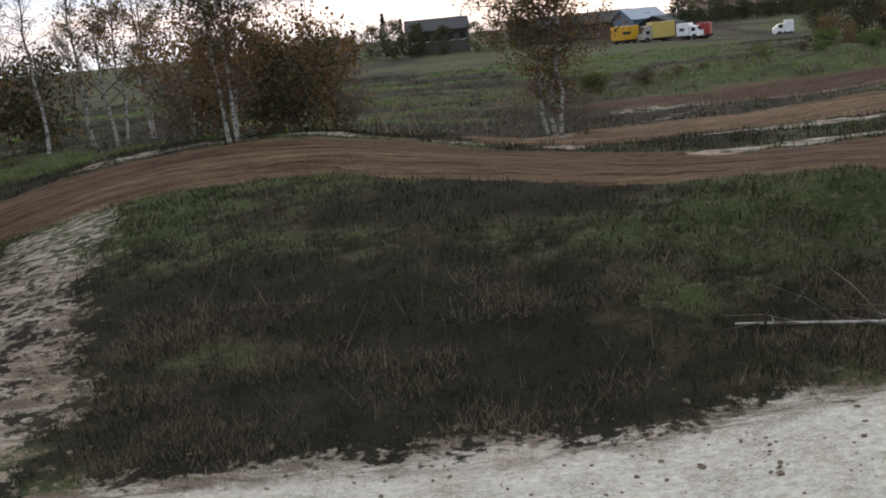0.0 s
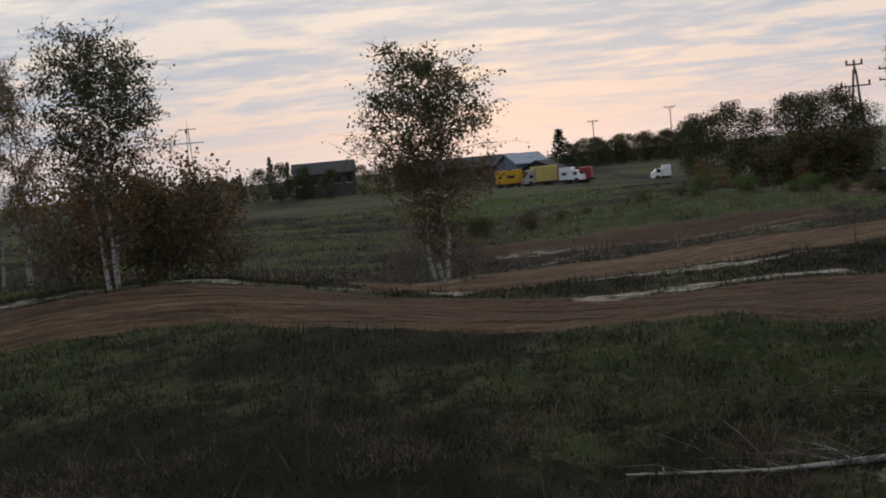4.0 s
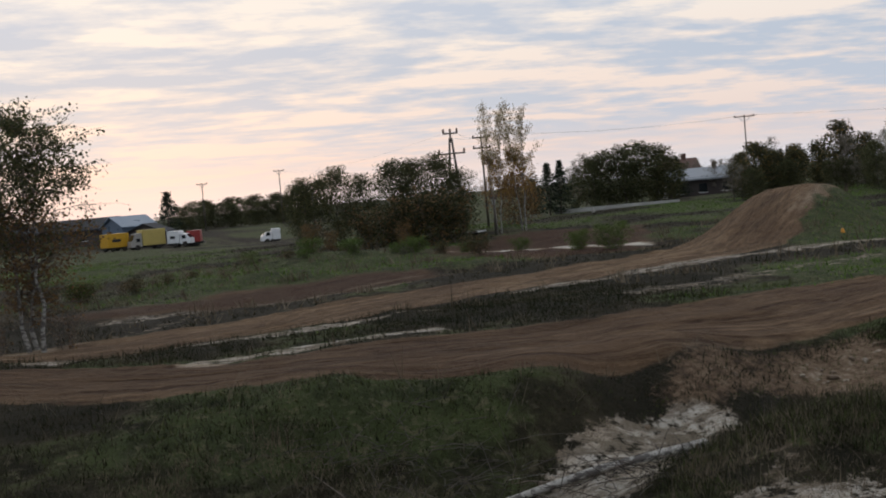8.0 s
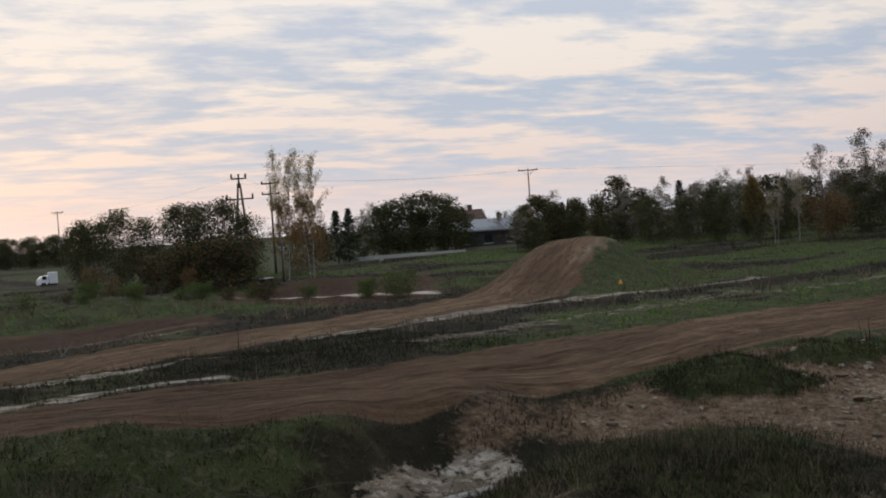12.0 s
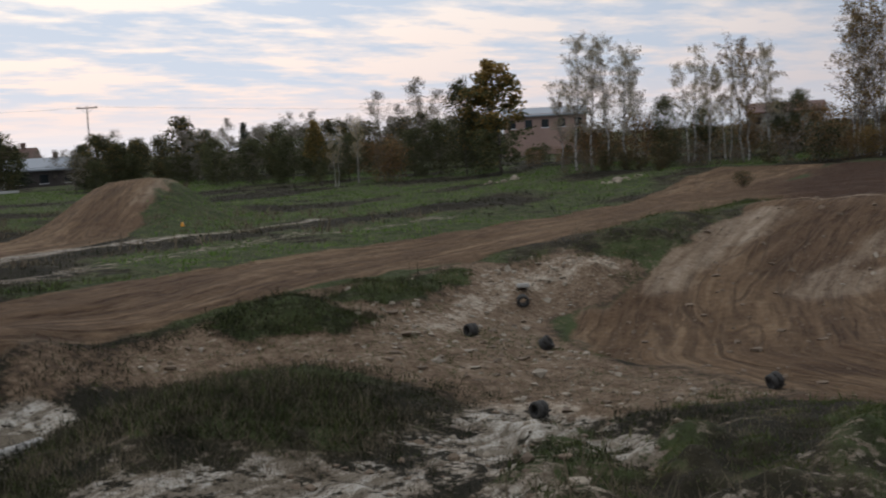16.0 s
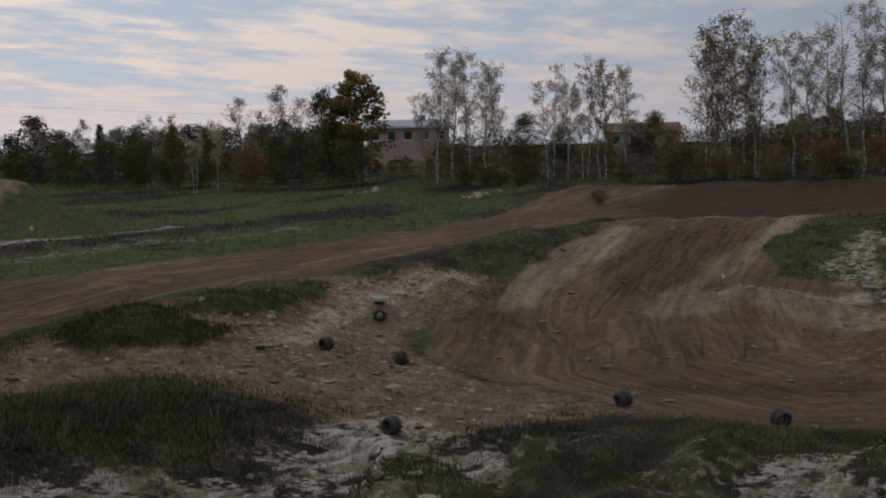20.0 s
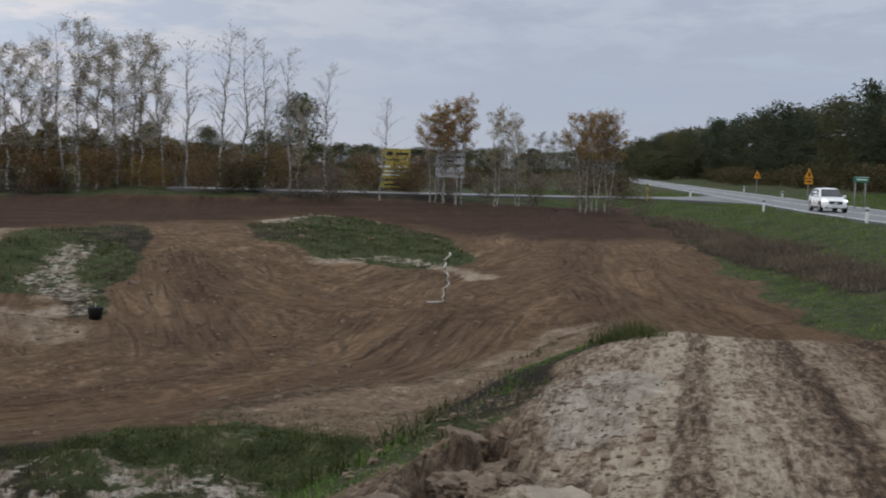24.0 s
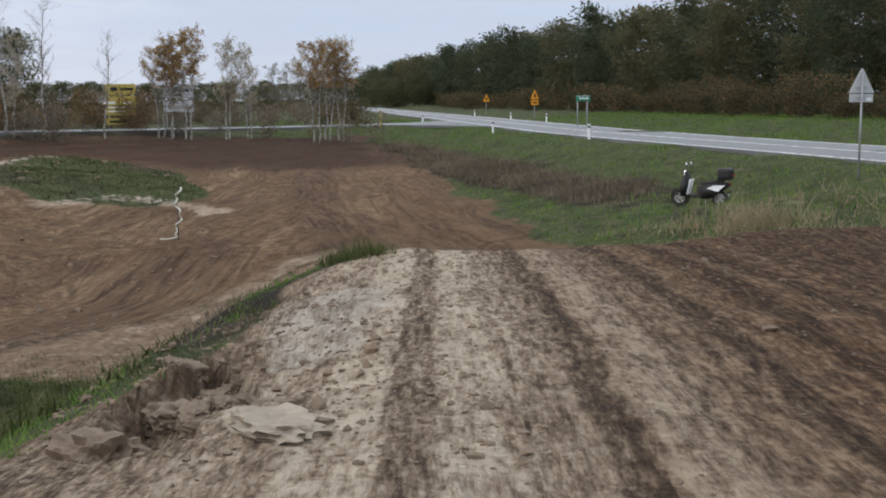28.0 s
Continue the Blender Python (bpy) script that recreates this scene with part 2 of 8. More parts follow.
    g_dry = ramp_node(t, n2, [(0.32, (0.015, 0.013, 0.007)), (0.50, (0.034, 0.028, 0.015)), (0.64, (0.078, 0.062, 0.038))])
    lushf = math_node(t, "ADD", lush, math_node(t, "MULTIPLY", math_node(t, "SUBTRACT", n2, 0.5), 1.1), True)
    grass = mix_node(t, ramp_node(t, lushf, [(0.35, 0.0), (0.62, 1.0)]), g_dry, g_green)
    # near-black where lush is low: paints the shade of the south-facing pit bank
    grass = mix_node(t, ramp_node(t, lush, [(0.08, 0.75), (0.34, 0.0)]), grass, (0.016, 0.0135, 0.009))
    grass = mix_node(t, math_node(t, "MULTIPLY", n40, 0.30), grass, (0.035, 0.032, 0.02))
    straw = math_node(t, "ADD", math_node(t, "MULTIPLY", mid, 0.55), math_node(t, "MULTIPLY", n10, 0.45))
    grass = mix_node(t, math_node(t, "MULTIPLY", ramp_node(t, straw, [(0.52, 0.0), (0.60, 0.55)]), ramp_node(t, lush, [(0.25, 0.0), (0.5, 1.0)])), grass, (0.155, 0.135, 0.082))
    # track soil: damp dark ruts, dry light crests; rut shading is painted in too
    rf = math_node(t, "ADD", math_node(t, "MULTIPLY", rut, 0.5), math_node(t, "MULTIPLY", rut2, 0.5))
    comb0 = t.nodes.new("ShaderNodeCombineXYZ")
    t.links.new(math_node(t, "MULTIPLY", along, 0.045), comb0.inputs[0])
    t.links.new(math_node(t, "MULTIPLY", across, 0.42), comb0.inputs[1])
    sweep = noise_of(t, comb0.outputs[0], 1.0, 3.0, 0.5, 0.4)
    rf = math_node(t, "ADD", math_node(t, "MULTIPLY", rf, 0.52), math_node(t, "ADD", math_node(t, "MULTIPLY", mid, 0.2), math_node(t, "MULTIPLY", sweep, 0.28)))
    rf = math_node(t, "ADD", math_node(t, "MULTIPLY", rf, clear), math_node(t, "MULTIPLY", math_node(t, "ADD", math_node(t, "MULTIPLY", n2, 0.5), math_node(t, "MULTIPLY", mid, 0.5)), math_node(t, "SUBTRACT", 1.0, clear)))
    brown = ramp_node(t, rf, [(0.36, (0.054, 0.030, 0.015)), (0.45, (0.104, 0.062, 0.033)), (0.52, (0.158, 0.100, 0.056)), (0.59, (0.240, 0.160, 0.096)), (0.68, (0.36, 0.26, 0.168))])
    brown = mix_node(t, ramp_node(t, n05, [(0.45, 0.0), (0.66, 0.6)]), brown, (0.085, 0.048, 0.027))
    brown = mix_node(t, math_node(t, "MULTIPLY", ramp_node(t, n10, [(0.42, 0.0), (0.62, 1.0)]), 0.22), brown, (0.26, 0.175, 0.11))
    brown = mix_node(t, math_node(t, "MULTIPLY", groove, 0.6), brown, (0.045, 0.026, 0.015))
    brown = mix_node(t, math_node(t, "MULTIPLY", rims, 0.22), brown, (0.33, 0.235, 0.15))
    brown = mix_node(t, math_node(t, "MULTIPLY", marks, 0.66), brown, (0.070, 0.043, 0.026))
    # dark lines along the ruts: their shading, put into the colour
    line_dark = math_node(t, "MULTIPLY", ramp_node(t, rut2, [(0.36, 1.0), (0.47, 0.0)]), math_node(t, "MULTIPLY", dark, 1.6, True), True)
    brown = mix_node(t, line_dark, brown, (0.030, 0.016, 0.009))
    dark_earth = ramp_node(t, rf, [(0.3, (0.030, 0.016, 0.010)), (0.7, (0.090, 0.050, 0.031))])
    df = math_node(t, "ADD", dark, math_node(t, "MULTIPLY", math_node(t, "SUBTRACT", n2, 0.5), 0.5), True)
    brown = mix_node(t, df, brown, dark_earth)
    # pale quarry sand with litter on it
    pale = ramp_node(t, n10, [(0.25, (0.42, 0.37, 0.30)), (0.45, (0.60, 0.55, 0.47)), (0.7, (0.80, 0.77, 0.70))])
    pale = mix_node(t, ramp_node(t, math_node(t, "ADD", math_node(t, "MULTIPLY", n05, 0.6), math_node(t, "MULTIPLY", n2, 0.4)), [(0.50, 0.0), (0.60, 0.55)]), pale, (0.62, 0.48, 0.33))
    drift = t.nodes.new("ShaderNodeMapping")
    drift.inputs["Rotation"].default_value, drift.inputs["Scale"].default_value = (0, 0, radians(35)), (0.75, 2.6, 1.0)
    t.links.new(oc, drift.inputs[0])
    drift = noise_of(t, drift.outputs[0], 1.0, 5.0, 0.62, 0.5)
    pale = mix_node(t, math_node(t, "MULTIPLY", ramp_node(t, drift, [(0.47, 0.0), (0.53, 0.7), (0.60, 0.92)]), ramp_node(t, sand, [(0.72, 1.0), (0.92, 0.12)])), pale, ramp_node(t, n10, [(0.35, (0.095, 0.082, 0.055)), (0.65, (0.20, 0.17, 0.125))]))
    litter = ramp_node(t, math_node(t, "ADD", math_node(t, "MULTIPLY", n2, 0.45), math_node(t, "MULTIPLY", n40, 0.55)), [(0.50, 0.0), (0.58, 0.85)])
    litter = math_node(t, "MULTIPLY", litter, math_node(t, "SUBTRACT", 1.25, math_node(t, "MULTIPLY", sand, 0.75)), True)
    pale = mix_node(t, math_node(t, "MULTIPLY", math_node(t, "SUBTRACT", 1.0, sand), 1.25, True), pale, (0.23, 0.175, 0.13))
    pale = mix_node(t, litter, pale, (0.095, 0.072, 0.047))
    calm = math_node(t, "SUBTRACT", 1.0, math_node(t, "MULTIPLY", soil, 0.65))
    sf = math_node(t, "ADD", sand, math_node(t, "MULTIPLY", math_node(t, "MULTIPLY", math_node(t, "SUBTRACT", n10, 0.5), 0.9), calm))
    sf = math_node(t, "ADD", sf, math_node(t, "MULTIPLY", math_node(t, "MULTIPLY", math_node(t, "ADD", math_node(t, "MULTIPLY", n2, 0.5), math_node(t, "SUBTRACT", mid, 0.75)), 1.7), calm))
    sfac = ramp_node(t, sf, [(0.40, 0.0), (0.60, 1.0)])
    of = math_node(t, "ADD", soil, math_node(t, "MULTIPLY", math_node(t, "SUBTRACT", n10, 0.5), 0.5), True)
    ofac = ramp_node(t, of, [(0.38, 0.0), (0.62, 1.0)])
    # dry sandy wheel tracks on the soil
    tread = math_node(t, "ADD", math_node(t, "MULTIPLY", rf, 0.75), math_node(t, "MULTIPLY", n10, 0.25))
    beige = ramp_node(t, tread, [(0.36, (0.135, 0.092, 0.06)), (0.46, (0.27, 0.20, 0.14)), (0.54, (0.40, 0.32, 0.24)), (0.66, (0.56, 0.48, 0.38))])
    # on the ramp: lanes worn smooth by wheels beside churned, cloddy strips
    lane, lane_s = attr_of(t, "lane"), attr_of(t, "lane_along")
    wander = math_node(t, "ADD", math_node(t, "MULTIPLY", math_node(t, "SUBTRACT", n2, 0.5), 0.045), math_node(t, "MULTIPLY", math_node(t, "SUBTRACT", n10, 0.5), 0.014))
    v = math_node(t, "ADD", math_node(t, "MULTIPLY", lane, -1 / 6), wander)
    bands = ramp_node(t, v, [(0.0, 0.1), (0.04, 0.3), (0.10, 0.55), (0.165, 0.35), (0.18, 0.95), (0.245, 0.95), (0.256, 0.12), (0.295, 0.18), (0.306, 0.85), (0.355, 0.85), (0.366, 0.4), (0.44, 0.35), (0.452, 0.0), (0.476, 0.0), (0.488, 0.9), (0.54, 0.8), (0.555, 0.5), (0.63, 0.6), (0.645, 0.0), (0.67, 0.0), (0.685, 0.65), (0.74, 0.5), (0.755, 0.05), (0.79, 0.1), (0.805, 0.6), (0.86, 0.5), (0.875, 0.0), (0.91, 0.1), (0.925, 0.55), (0.97, 0.4), (1.0, 0.2)])
    worn = ramp_node(t, math_node(t, "ADD", math_node(t, "MULTIPLY", mid, 0.6), math_node(t, "MULTIPLY", n10, 0.4)), [(0.42, 0.5), (0.54, 1.0)])
    bands = math_node(t, "MULTIPLY", bands, worn)
    comb5 = t.nodes.new("ShaderNodeCombineXYZ")
    t.links.new(math_node(t, "MULTIPLY", lane_s, 1.3), comb5.inputs[0])
    t.links.new(math_node(t, "MULTIPLY", lane, 8.0), comb5.inputs[1])
    ribs = noise_of(t, comb5.outputs[0], 1.0, 6.0, 0.72)
    tread = math_node(t, "SINE", math_node(t, "ADD", math_node(t, "MULTIPLY", lane_s, 48.0), math_node(t, "MULTIPLY", n10, 9.0)))
    tread = math_node(t, "MULTIPLY", tread, math_node(t, "MULTIPLY", ramp_node(t, v, [(0.40, 0.0), (0.45, 1.0)]), ramp_node(t, mid, [(0.45, 0.0), (0.6, 1.0)])))
    comb6 = t.nodes.new("ShaderNodeCombineXYZ")
    t.links.new(math_node(t, "MULTIPLY", lane_s, 4.2), comb6.inputs[0])
    t.links.new(math_node(t, "MULTIPLY", lane, 17.0), comb6.inputs[1])
    flecks = noise_of(t, comb6.outputs[0], 1.0, 5.0, 0.7)
    clodden = math_node(t, "ADD", math_node(t, "MULTIPLY", grit, 0.12), math_node(t, "ADD", math_node(t, "MULTIPLY", math_node(t, "SUBTRACT", flecks, 0.5), 1.3), math_node(t, "MULTIPLY", math_node(t, "SUBTRACT", ribs, 0.5), 1.3)))
    clodden = math_node(t, "ADD", math_node(t, "SUBTRACT", clodden, math_node(t, "MULTIPLY", bands, 0.40)), math_node(t, "ADD", 0.45, math_node(t, "MULTIPLY", tread, 0.035)))
    ramp_pale = ramp_node(t, clodden, [(0.10, (0.54, 0.45, 0.345)), (0.28, (0.40, 0.315, 0.232)), (0.44, (0.25, 0.182, 0.125)), (0.60, (0.115, 0.080, 0.054)), (0.82, (0.048, 0.033, 0.022))])
    ramp_brown = ramp_node(t, clodden, [(0.10, (0.25, 0.162, 0.095)), (0.30, (0.135, 0.080, 0.043)), (0.46, (0.074, 0.042, 0.022)), (0.62, (0.042, 0.023, 0.012)), (0.85, (0.024, 0.013, 0.008))])
    sandy = ramp_node(t, math_node(t, "ADD", v, math_node(t, "MULTIPLY", math_node(t, "SUBTRACT", mid, 0.5), 0.12)), [(0.40, 1.0), (0.47, 0.35), (0.53, 0.6), (0.58, 0.25), (0.75, 0.0)])
    brown = mix_node(t, ramp, brown, mix_node(t, sandy, ramp_brown, ramp_pale))
    chalky = math_node(t, "MULTIPLY", ramp_node(t, math_node(t, "ADD", sand, math_node(t, "MULTIPLY", math_node(t, "SUBTRACT", mid, 0.5), 0.8)), [(0.46, 0.0), (0.66, 0.85)]), ramp)
    brown = mix_node(t, chalky, brown, ramp_node(t, clodden, [(0.2, (0.58, 0.52, 0.44)), (0.42, (0.39, 0.335, 0.27)), (0.65, (0.12, 0.092, 0.068))]))
    brown = mix_node(t, math_node(t, "MULTIPLY", df, ramp), brown, dark_earth)
    dry = math_node(t, "ADD", math_node(t, "MULTIPLY", sand, 1.7), math_node(t, "MULTIPLY", math_node(t, "SUBTRACT", rf, 0.52), 1.6), True)
    brown = mix_node(t, math_node(t, "MULTIPLY", math_node(t, "MULTIPLY", dry, math_node(t, "SUBTRACT", 1.0, ramp)), math_node(t, "MULTIPLY", sand, 2.6, True)), brown, beige)
    col = mix_node(t, ofac, grass, brown)
    col = mix_node(t, math_node(t, "MULTIPLY", sfac, math_node(t, "SUBTRACT", 1.0, math_node(t, "MULTIPLY", math_node(t, "MULTIPLY", ofac, 0.8), math_node(t, "SUBTRACT", 1.0, math_node(t, "POWER", sand, 4.0))))), col, pale)
    # crumbly ground: grey-brown with beige crusts and dark cracks
    cf = math_node(t, "ADD", math_node(t, "MULTIPLY", mid, 0.45), math_node(t, "ADD", math_node(t, "MULTIPLY", n10, 0.25), math_node(t, "MULTIPLY", n2, 0.3)))
    cf = math_node(t, "SUBTRACT", math_node(t, "ADD", cf, 0.03), math_node(t, "MULTIPLY", lumps, 0.10))
    cf = math_node(t, "ADD", cf, math_node(t, "MULTIPLY", math_node(t, "SUBTRACT", sand, 0.45), 0.6))
    crust = ramp_node(t, cf, [(0.32, (0.075, 0.052, 0.035)), (0.42, (0.160, 0.108, 0.070)), (0.53, (0.225, 0.160, 0.108)), (0.66, (0.46, 0.385, 0.30))])
    edge = math_node(t, "ADD", crumb, math_node(t, "MULTIPLY", math_node(t, "SUBTRACT", n10, 0.5), 0.9))
    col = mix_node(t, ramp_node(t, edge, [(0.40, 0.0), (0.60, 1.0)]), col, crust)
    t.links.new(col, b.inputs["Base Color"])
    b.inputs["Roughness"].default_value = 0.95
    b.inputs["Specular IOR Level"].default_value = 0.15
    h = math_node(t, "ADD", math_node(t, "MULTIPLY", n10, 0.5), math_node(t, "MULTIPLY", n40, 0.25))
    h = math_node(t, "ADD", h, math_node(t, "MULTIPLY", math_node(t, "MULTIPLY", math_node(t, "SUBTRACT", math_node(t, "MULTIPLY", rf, math_node(t, "ADD", 0.75, math_node(t, "MULTIPLY", dark, 2.6))), math_node(t, "ADD", math_node(t, "MULTIPLY", groove, 0.4), math_node(t, "MULTIPLY", marks, 0.45))), soil), 0.8))
    rough_strip = math_node(t, "MULTIPLY", math_node(t, "ADD", math_node(t, "MULTIPLY", ribs, math_node(t, "SUBTRACT", 1.0, math_node(t, "MULTIPLY", bands, 0.75))), math_node(t, "MULTIPLY", bands, 0.55)), ramp)
    h = math_node(t, "ADD", h, math_node(t, "MULTIPLY", rough_strip, 0.8))
    h = math_node(t, "SUBTRACT", h, math_node(t, "MULTIPLY", math_node(t, "MULTIPLY", lumps, crumb), 0.7))
    h = math_node(t, "SUBTRACT", h, math_node(t, "MULTIPLY", math_node(t, "MULTIPLY", grit, math_node(t, "SUBTRACT", 1.05, bands)), math_node(t, "MULTIPLY", ramp, 0.35)))
    h = math_node(t, "ADD", h, math_node(t, "MULTIPLY", math_node(t, "MULTIPLY", tread, ramp), 0.03))
    bump_to(t, b, h, 1.0, 0.24)
    return m


def bark_material(name, base, mark, amount):
    m, t, b = material(name)
    oc = object_coords(t)
    mp = t.nodes.new("ShaderNodeMapping")
    mp.inputs["Scale"].default_value = (2.0, 2.0, 5.0)
    t.links.new(oc, mp.inputs[0])
    n = noise_of(t, mp.outputs[0], 1.6, 5.0, 0.65)
    col = ramp_node(t, n, [(amount - 0.04, mark), (amount + 0.04, base)])
    fine = noise_of(t, oc, 18.0, 4.0)
    col = mix_node(t, math_node(t, "MULTIPLY", fine, 0.4), col, tuple(c * 0.6 for c in base))
    t.links.new(col, b.inputs["Base Color"])
    b.inputs["Roughness"].default_value = 0.85
    bump_to(t, b, fine, 0.4, 0.02)
    return m


M = {}
M["ground"] = ground_material()
M["birch_bark"] = bark_material("birch_bark", (0.40, 0.38, 0.345), (0.06, 0.05, 0.045), 0.48)
M["dark_bark"] = bark_material("dark_bark", (0.10, 0.080, 0.062), (0.04, 0.033, 0.027), 0.5)
M["twig"] = bark_material("twig_bark", (0.19, 0.15, 0.12), (0.09, 0.07, 0.06), 0.5)
M["leaf_dark"] = island_mat("leaf_dark_green", [(0.0, (0.042, 0.050, 0.024)), (0.5, (0.078, 0.087, 0.040)), (0.85, (0.12, 0.115, 0.050)), (1.0, (0.15, 0.105, 0.04))])
M["leaf_rust"] = island_mat("leaf_rust_brown", [(0.0, (0.12, 0.068, 0.034)), (0.5, (0.19, 0.112, 0.052)), (0.85, (0.26, 0.165, 0.07)), (1.0, (0.08, 0.08, 0.03))])
M["leaf_yellow"] = island_mat("leaf_pale_yellow", [(0.0, (0.22, 0.16, 0.08)), (0.5, (0.38, 0.31, 0.18)), (0.85, (0.50, 0.44, 0.31)), (1.0, (0.20, 0.11, 0.04))])
M["leaf_gold"] = island_mat("leaf_gold", [(0.0, (0.12, 0.092, 0.035)), (0.4, (0.20, 0.135, 0.042)), (0.8, (0.29, 0.185, 0.055)), (1.0, (0.07, 0.075, 0.025))])
M["leaf_olive"] = island_mat("leaf_olive", [(0.0, (0.038, 0.042, 0.021)), (0.5, (0.058, 0.060, 0.029)), (0.9, (0.074, 0.072, 0.034)), (1.0, (0.095, 0.074, 0.034))])
M["leaf_green"] = island_mat("leaf_green", [(0.0, (0.045, 0.075, 0.018)), (0.5, (0.085, 0.135, 0.032)), (1.0, (0.15, 0.18, 0.05))])
M["leaf_grey"] = island_mat("leaf_grey_brown", [(0.0, (0.15, 0.132, 0.108)), (0.5, (0.29, 0.262, 0.22)), (1.0, (0.48, 0.45, 0.39))])
M["leaf_dun"] = island_mat("leaf_dun_brown", [(0.0, (0.09, 0.078, 0.06)), (0.5, (0.17, 0.148, 0.118)), (1.0, (0.30, 0.27, 0.22))])
M["leaf_wood"] = island_mat("leaf_wood_edge", [(0.0, (0.042, 0.056, 0.036)), (0.35, (0.062, 0.074, 0.042)), (0.65, (0.088, 0.092, 0.050)), (0.85, (0.120, 0.105, 0.052)), (1.0, (0.140, 0.098, 0.046))], own=0.7)
M["needle"] = island_mat("needle_dark", [(0.0, (0.018, 0.028, 0.020)), (0.6, (0.036, 0.050, 0.032)), (1.0, (0.06, 0.07, 0.036))])
M["grass_green"] = grass_mat("grass_green", [(0.05, (0.030, 0.034, 0.012)), (0.35, (0.045, 0.057, 0.019)), (0.6, (0.070, 0.086, 0.027)), (0.8, (0.110, 0.110, 0.047)), (0.95, (0.18, 0.150, 0.088))])
M["grass_dark"] = grass_mat("grass_dark", [(0.05, (0.012, 0.015, 0.007)), (0.4, (0.021, 0.025, 0.011)), (0.65, (0.034, 0.032, 0.017)), (0.85, (0.066, 0.055, 0.035)), (1.0, (0.13, 0.105, 0.075))])
M["grass_verge"] = grass_mat("grass_verge", [(0.05, (0.062, 0.095, 0.024)), (0.4, (0.090, 0.155, 0.032)), (0.7, (0.13, 0.20, 0.046)), (0.95, (0.20, 0.19, 0.08))])
M["grass_dry"] = grass_mat("grass_dry", [(0.0, (0.16, 0.125, 0.075)), (0.5, (0.28, 0.225, 0.14)), (1.0, (0.42, 0.35, 0.23))])
M["weed_dead"] = grass_mat("weed_dead", [(0.0, (0.075, 0.061, 0.043)), (0.6, (0.15, 0.12, 0.083)), (1.0, (0.25, 0.21, 0.155))])
M["white_paint"] = plain("white_paint", (0.78, 0.79, 0.80), 0.3, vary=0.06, bump=0.0)
M["car_paint"] = plain("car_paint", (0.80, 0.81, 0.83), 0.22, vary=0.03, bump=0.0)
M["black_plastic"] = plain("black_plastic", (0.008, 0.008, 0.009), 0.6, vary=0.2)
M["rubber"] = plain("rubber", (0.042, 0.038, 0.034), 0.92, vary=0.5, scale=5.0, bump=0.4)
M["glass_dark"] = plain("glass_dark", (0.02, 0.024, 0.028), 0.08, vary=0.1, bump=0.0)
M["metal_grey"] = plain("metal_grey", (0.38, 0.39, 0.40), 0.45, 0.7, vary=0.15)
M["steel_dull"] = plain("steel_dull", (0.30, 0.31, 0.32), 0.55, 0.4, vary=0.2)
M["wood_grey"] = plain("wood_grey", (0.10, 0.085, 0.072), 0.9, vary=0.4, scale=3.0, bump=0.4)
M["concrete"] = plain("concrete", (0.46, 0.45, 0.43), 0.9, vary=0.3, scale=2.0, bump=0.4)
M["sandstone"] = plain("sand_clod", (0.30, 0.25, 0.19), 0.95, vary=0.4, scale=3.0, bump=0.6)
M["clod"] = plain("soil_clod", (0.175, 0.126, 0.086), 0.95, vary=0.5, scale=4.0, bump=0.8)
M["yellow"] = plain("yellow_paint", (0.42, 0.33, 0.07), 0.6, vary=0.3)
M["truck_yellow"] = plain("truck_yellow", (0.52, 0.40, 0.12), 0.5, vary=0.15)
M["truck_orange"] = plain("truck_orange", (0.60, 0.33, 0.02), 0.5, vary=0.15)
M["red"] = plain("red_paint", (0.30, 0.035, 0.030), 0.45, vary=0.2)
M["orange_sign"] = plain("orange_sign", (0.72, 0.30, 0.02), 0.4, vary=0.08, bump=0.0)
M["green_sign"] = plain("green_sign", (0.03, 0.20, 0.12), 0.4, vary=0.08, bump=0.0)
M["sign_back"] = plain("sign_back", (0.46, 0.47, 0.48), 0.5, 0.3, vary=0.08)
M["roof_grey"] = plain("roof_grey", (0.27, 0.29, 0.32), 0.6, vary=0.2, scale=0.8)
M["roof_dark"] = plain("roof_dark", (0.03, 0.03, 0.034), 0.92, vary=0.25, scale=0.8)
M["roof_brown"] = plain("roof_brown", (0.12, 0.065, 0.05), 0.8, vary=0.3, scale=0.8)
M["wall_pale"] = plain("wall_pale", (0.36, 0.34, 0.31), 0.9, vary=0.15, scale=0.6)
M["wall_pink"] = plain("wall_pink", (0.36, 0.24, 0.20), 0.9, vary=0.2, scale=0.6)
M["wall_dark"] = plain("wall_dark", (0.075, 0.062, 0.058), 0.85, vary=0.25, scale=0.6)
M["wall_blue"] = plain("wall_blue", (0.15, 0.20, 0.27), 0.35, vary=0.2, scale=0.6)
M["leaf_amber"] = island_mat("leaf_amber", [(0.0, (0.14, 0.09, 0.032)), (0.35, (0.27, 0.155, 0.045)), (0.75, (0.41, 0.25, 0.08)), (1.0, (0.10, 0.09, 0.035))])
M["lamp_white"] = plain("lamp_white", (0.95, 0.96, 1.0), 0.2, vary=0.0, bump=0.0, glow=1.4)
M["chrome"] = plain("chrome", (0.62, 0.63, 0.65), 0.12, 1.0, vary=0.1, bump=0.0)
M["tail_red"] = plain("tail_red", (0.35, 0.02, 0.02), 0.2, vary=0.1, bump=0.0)
M["rope"] = plain("rope_white", (0.60, 0.57, 0.50), 0.9, vary=0.2, scale=12)


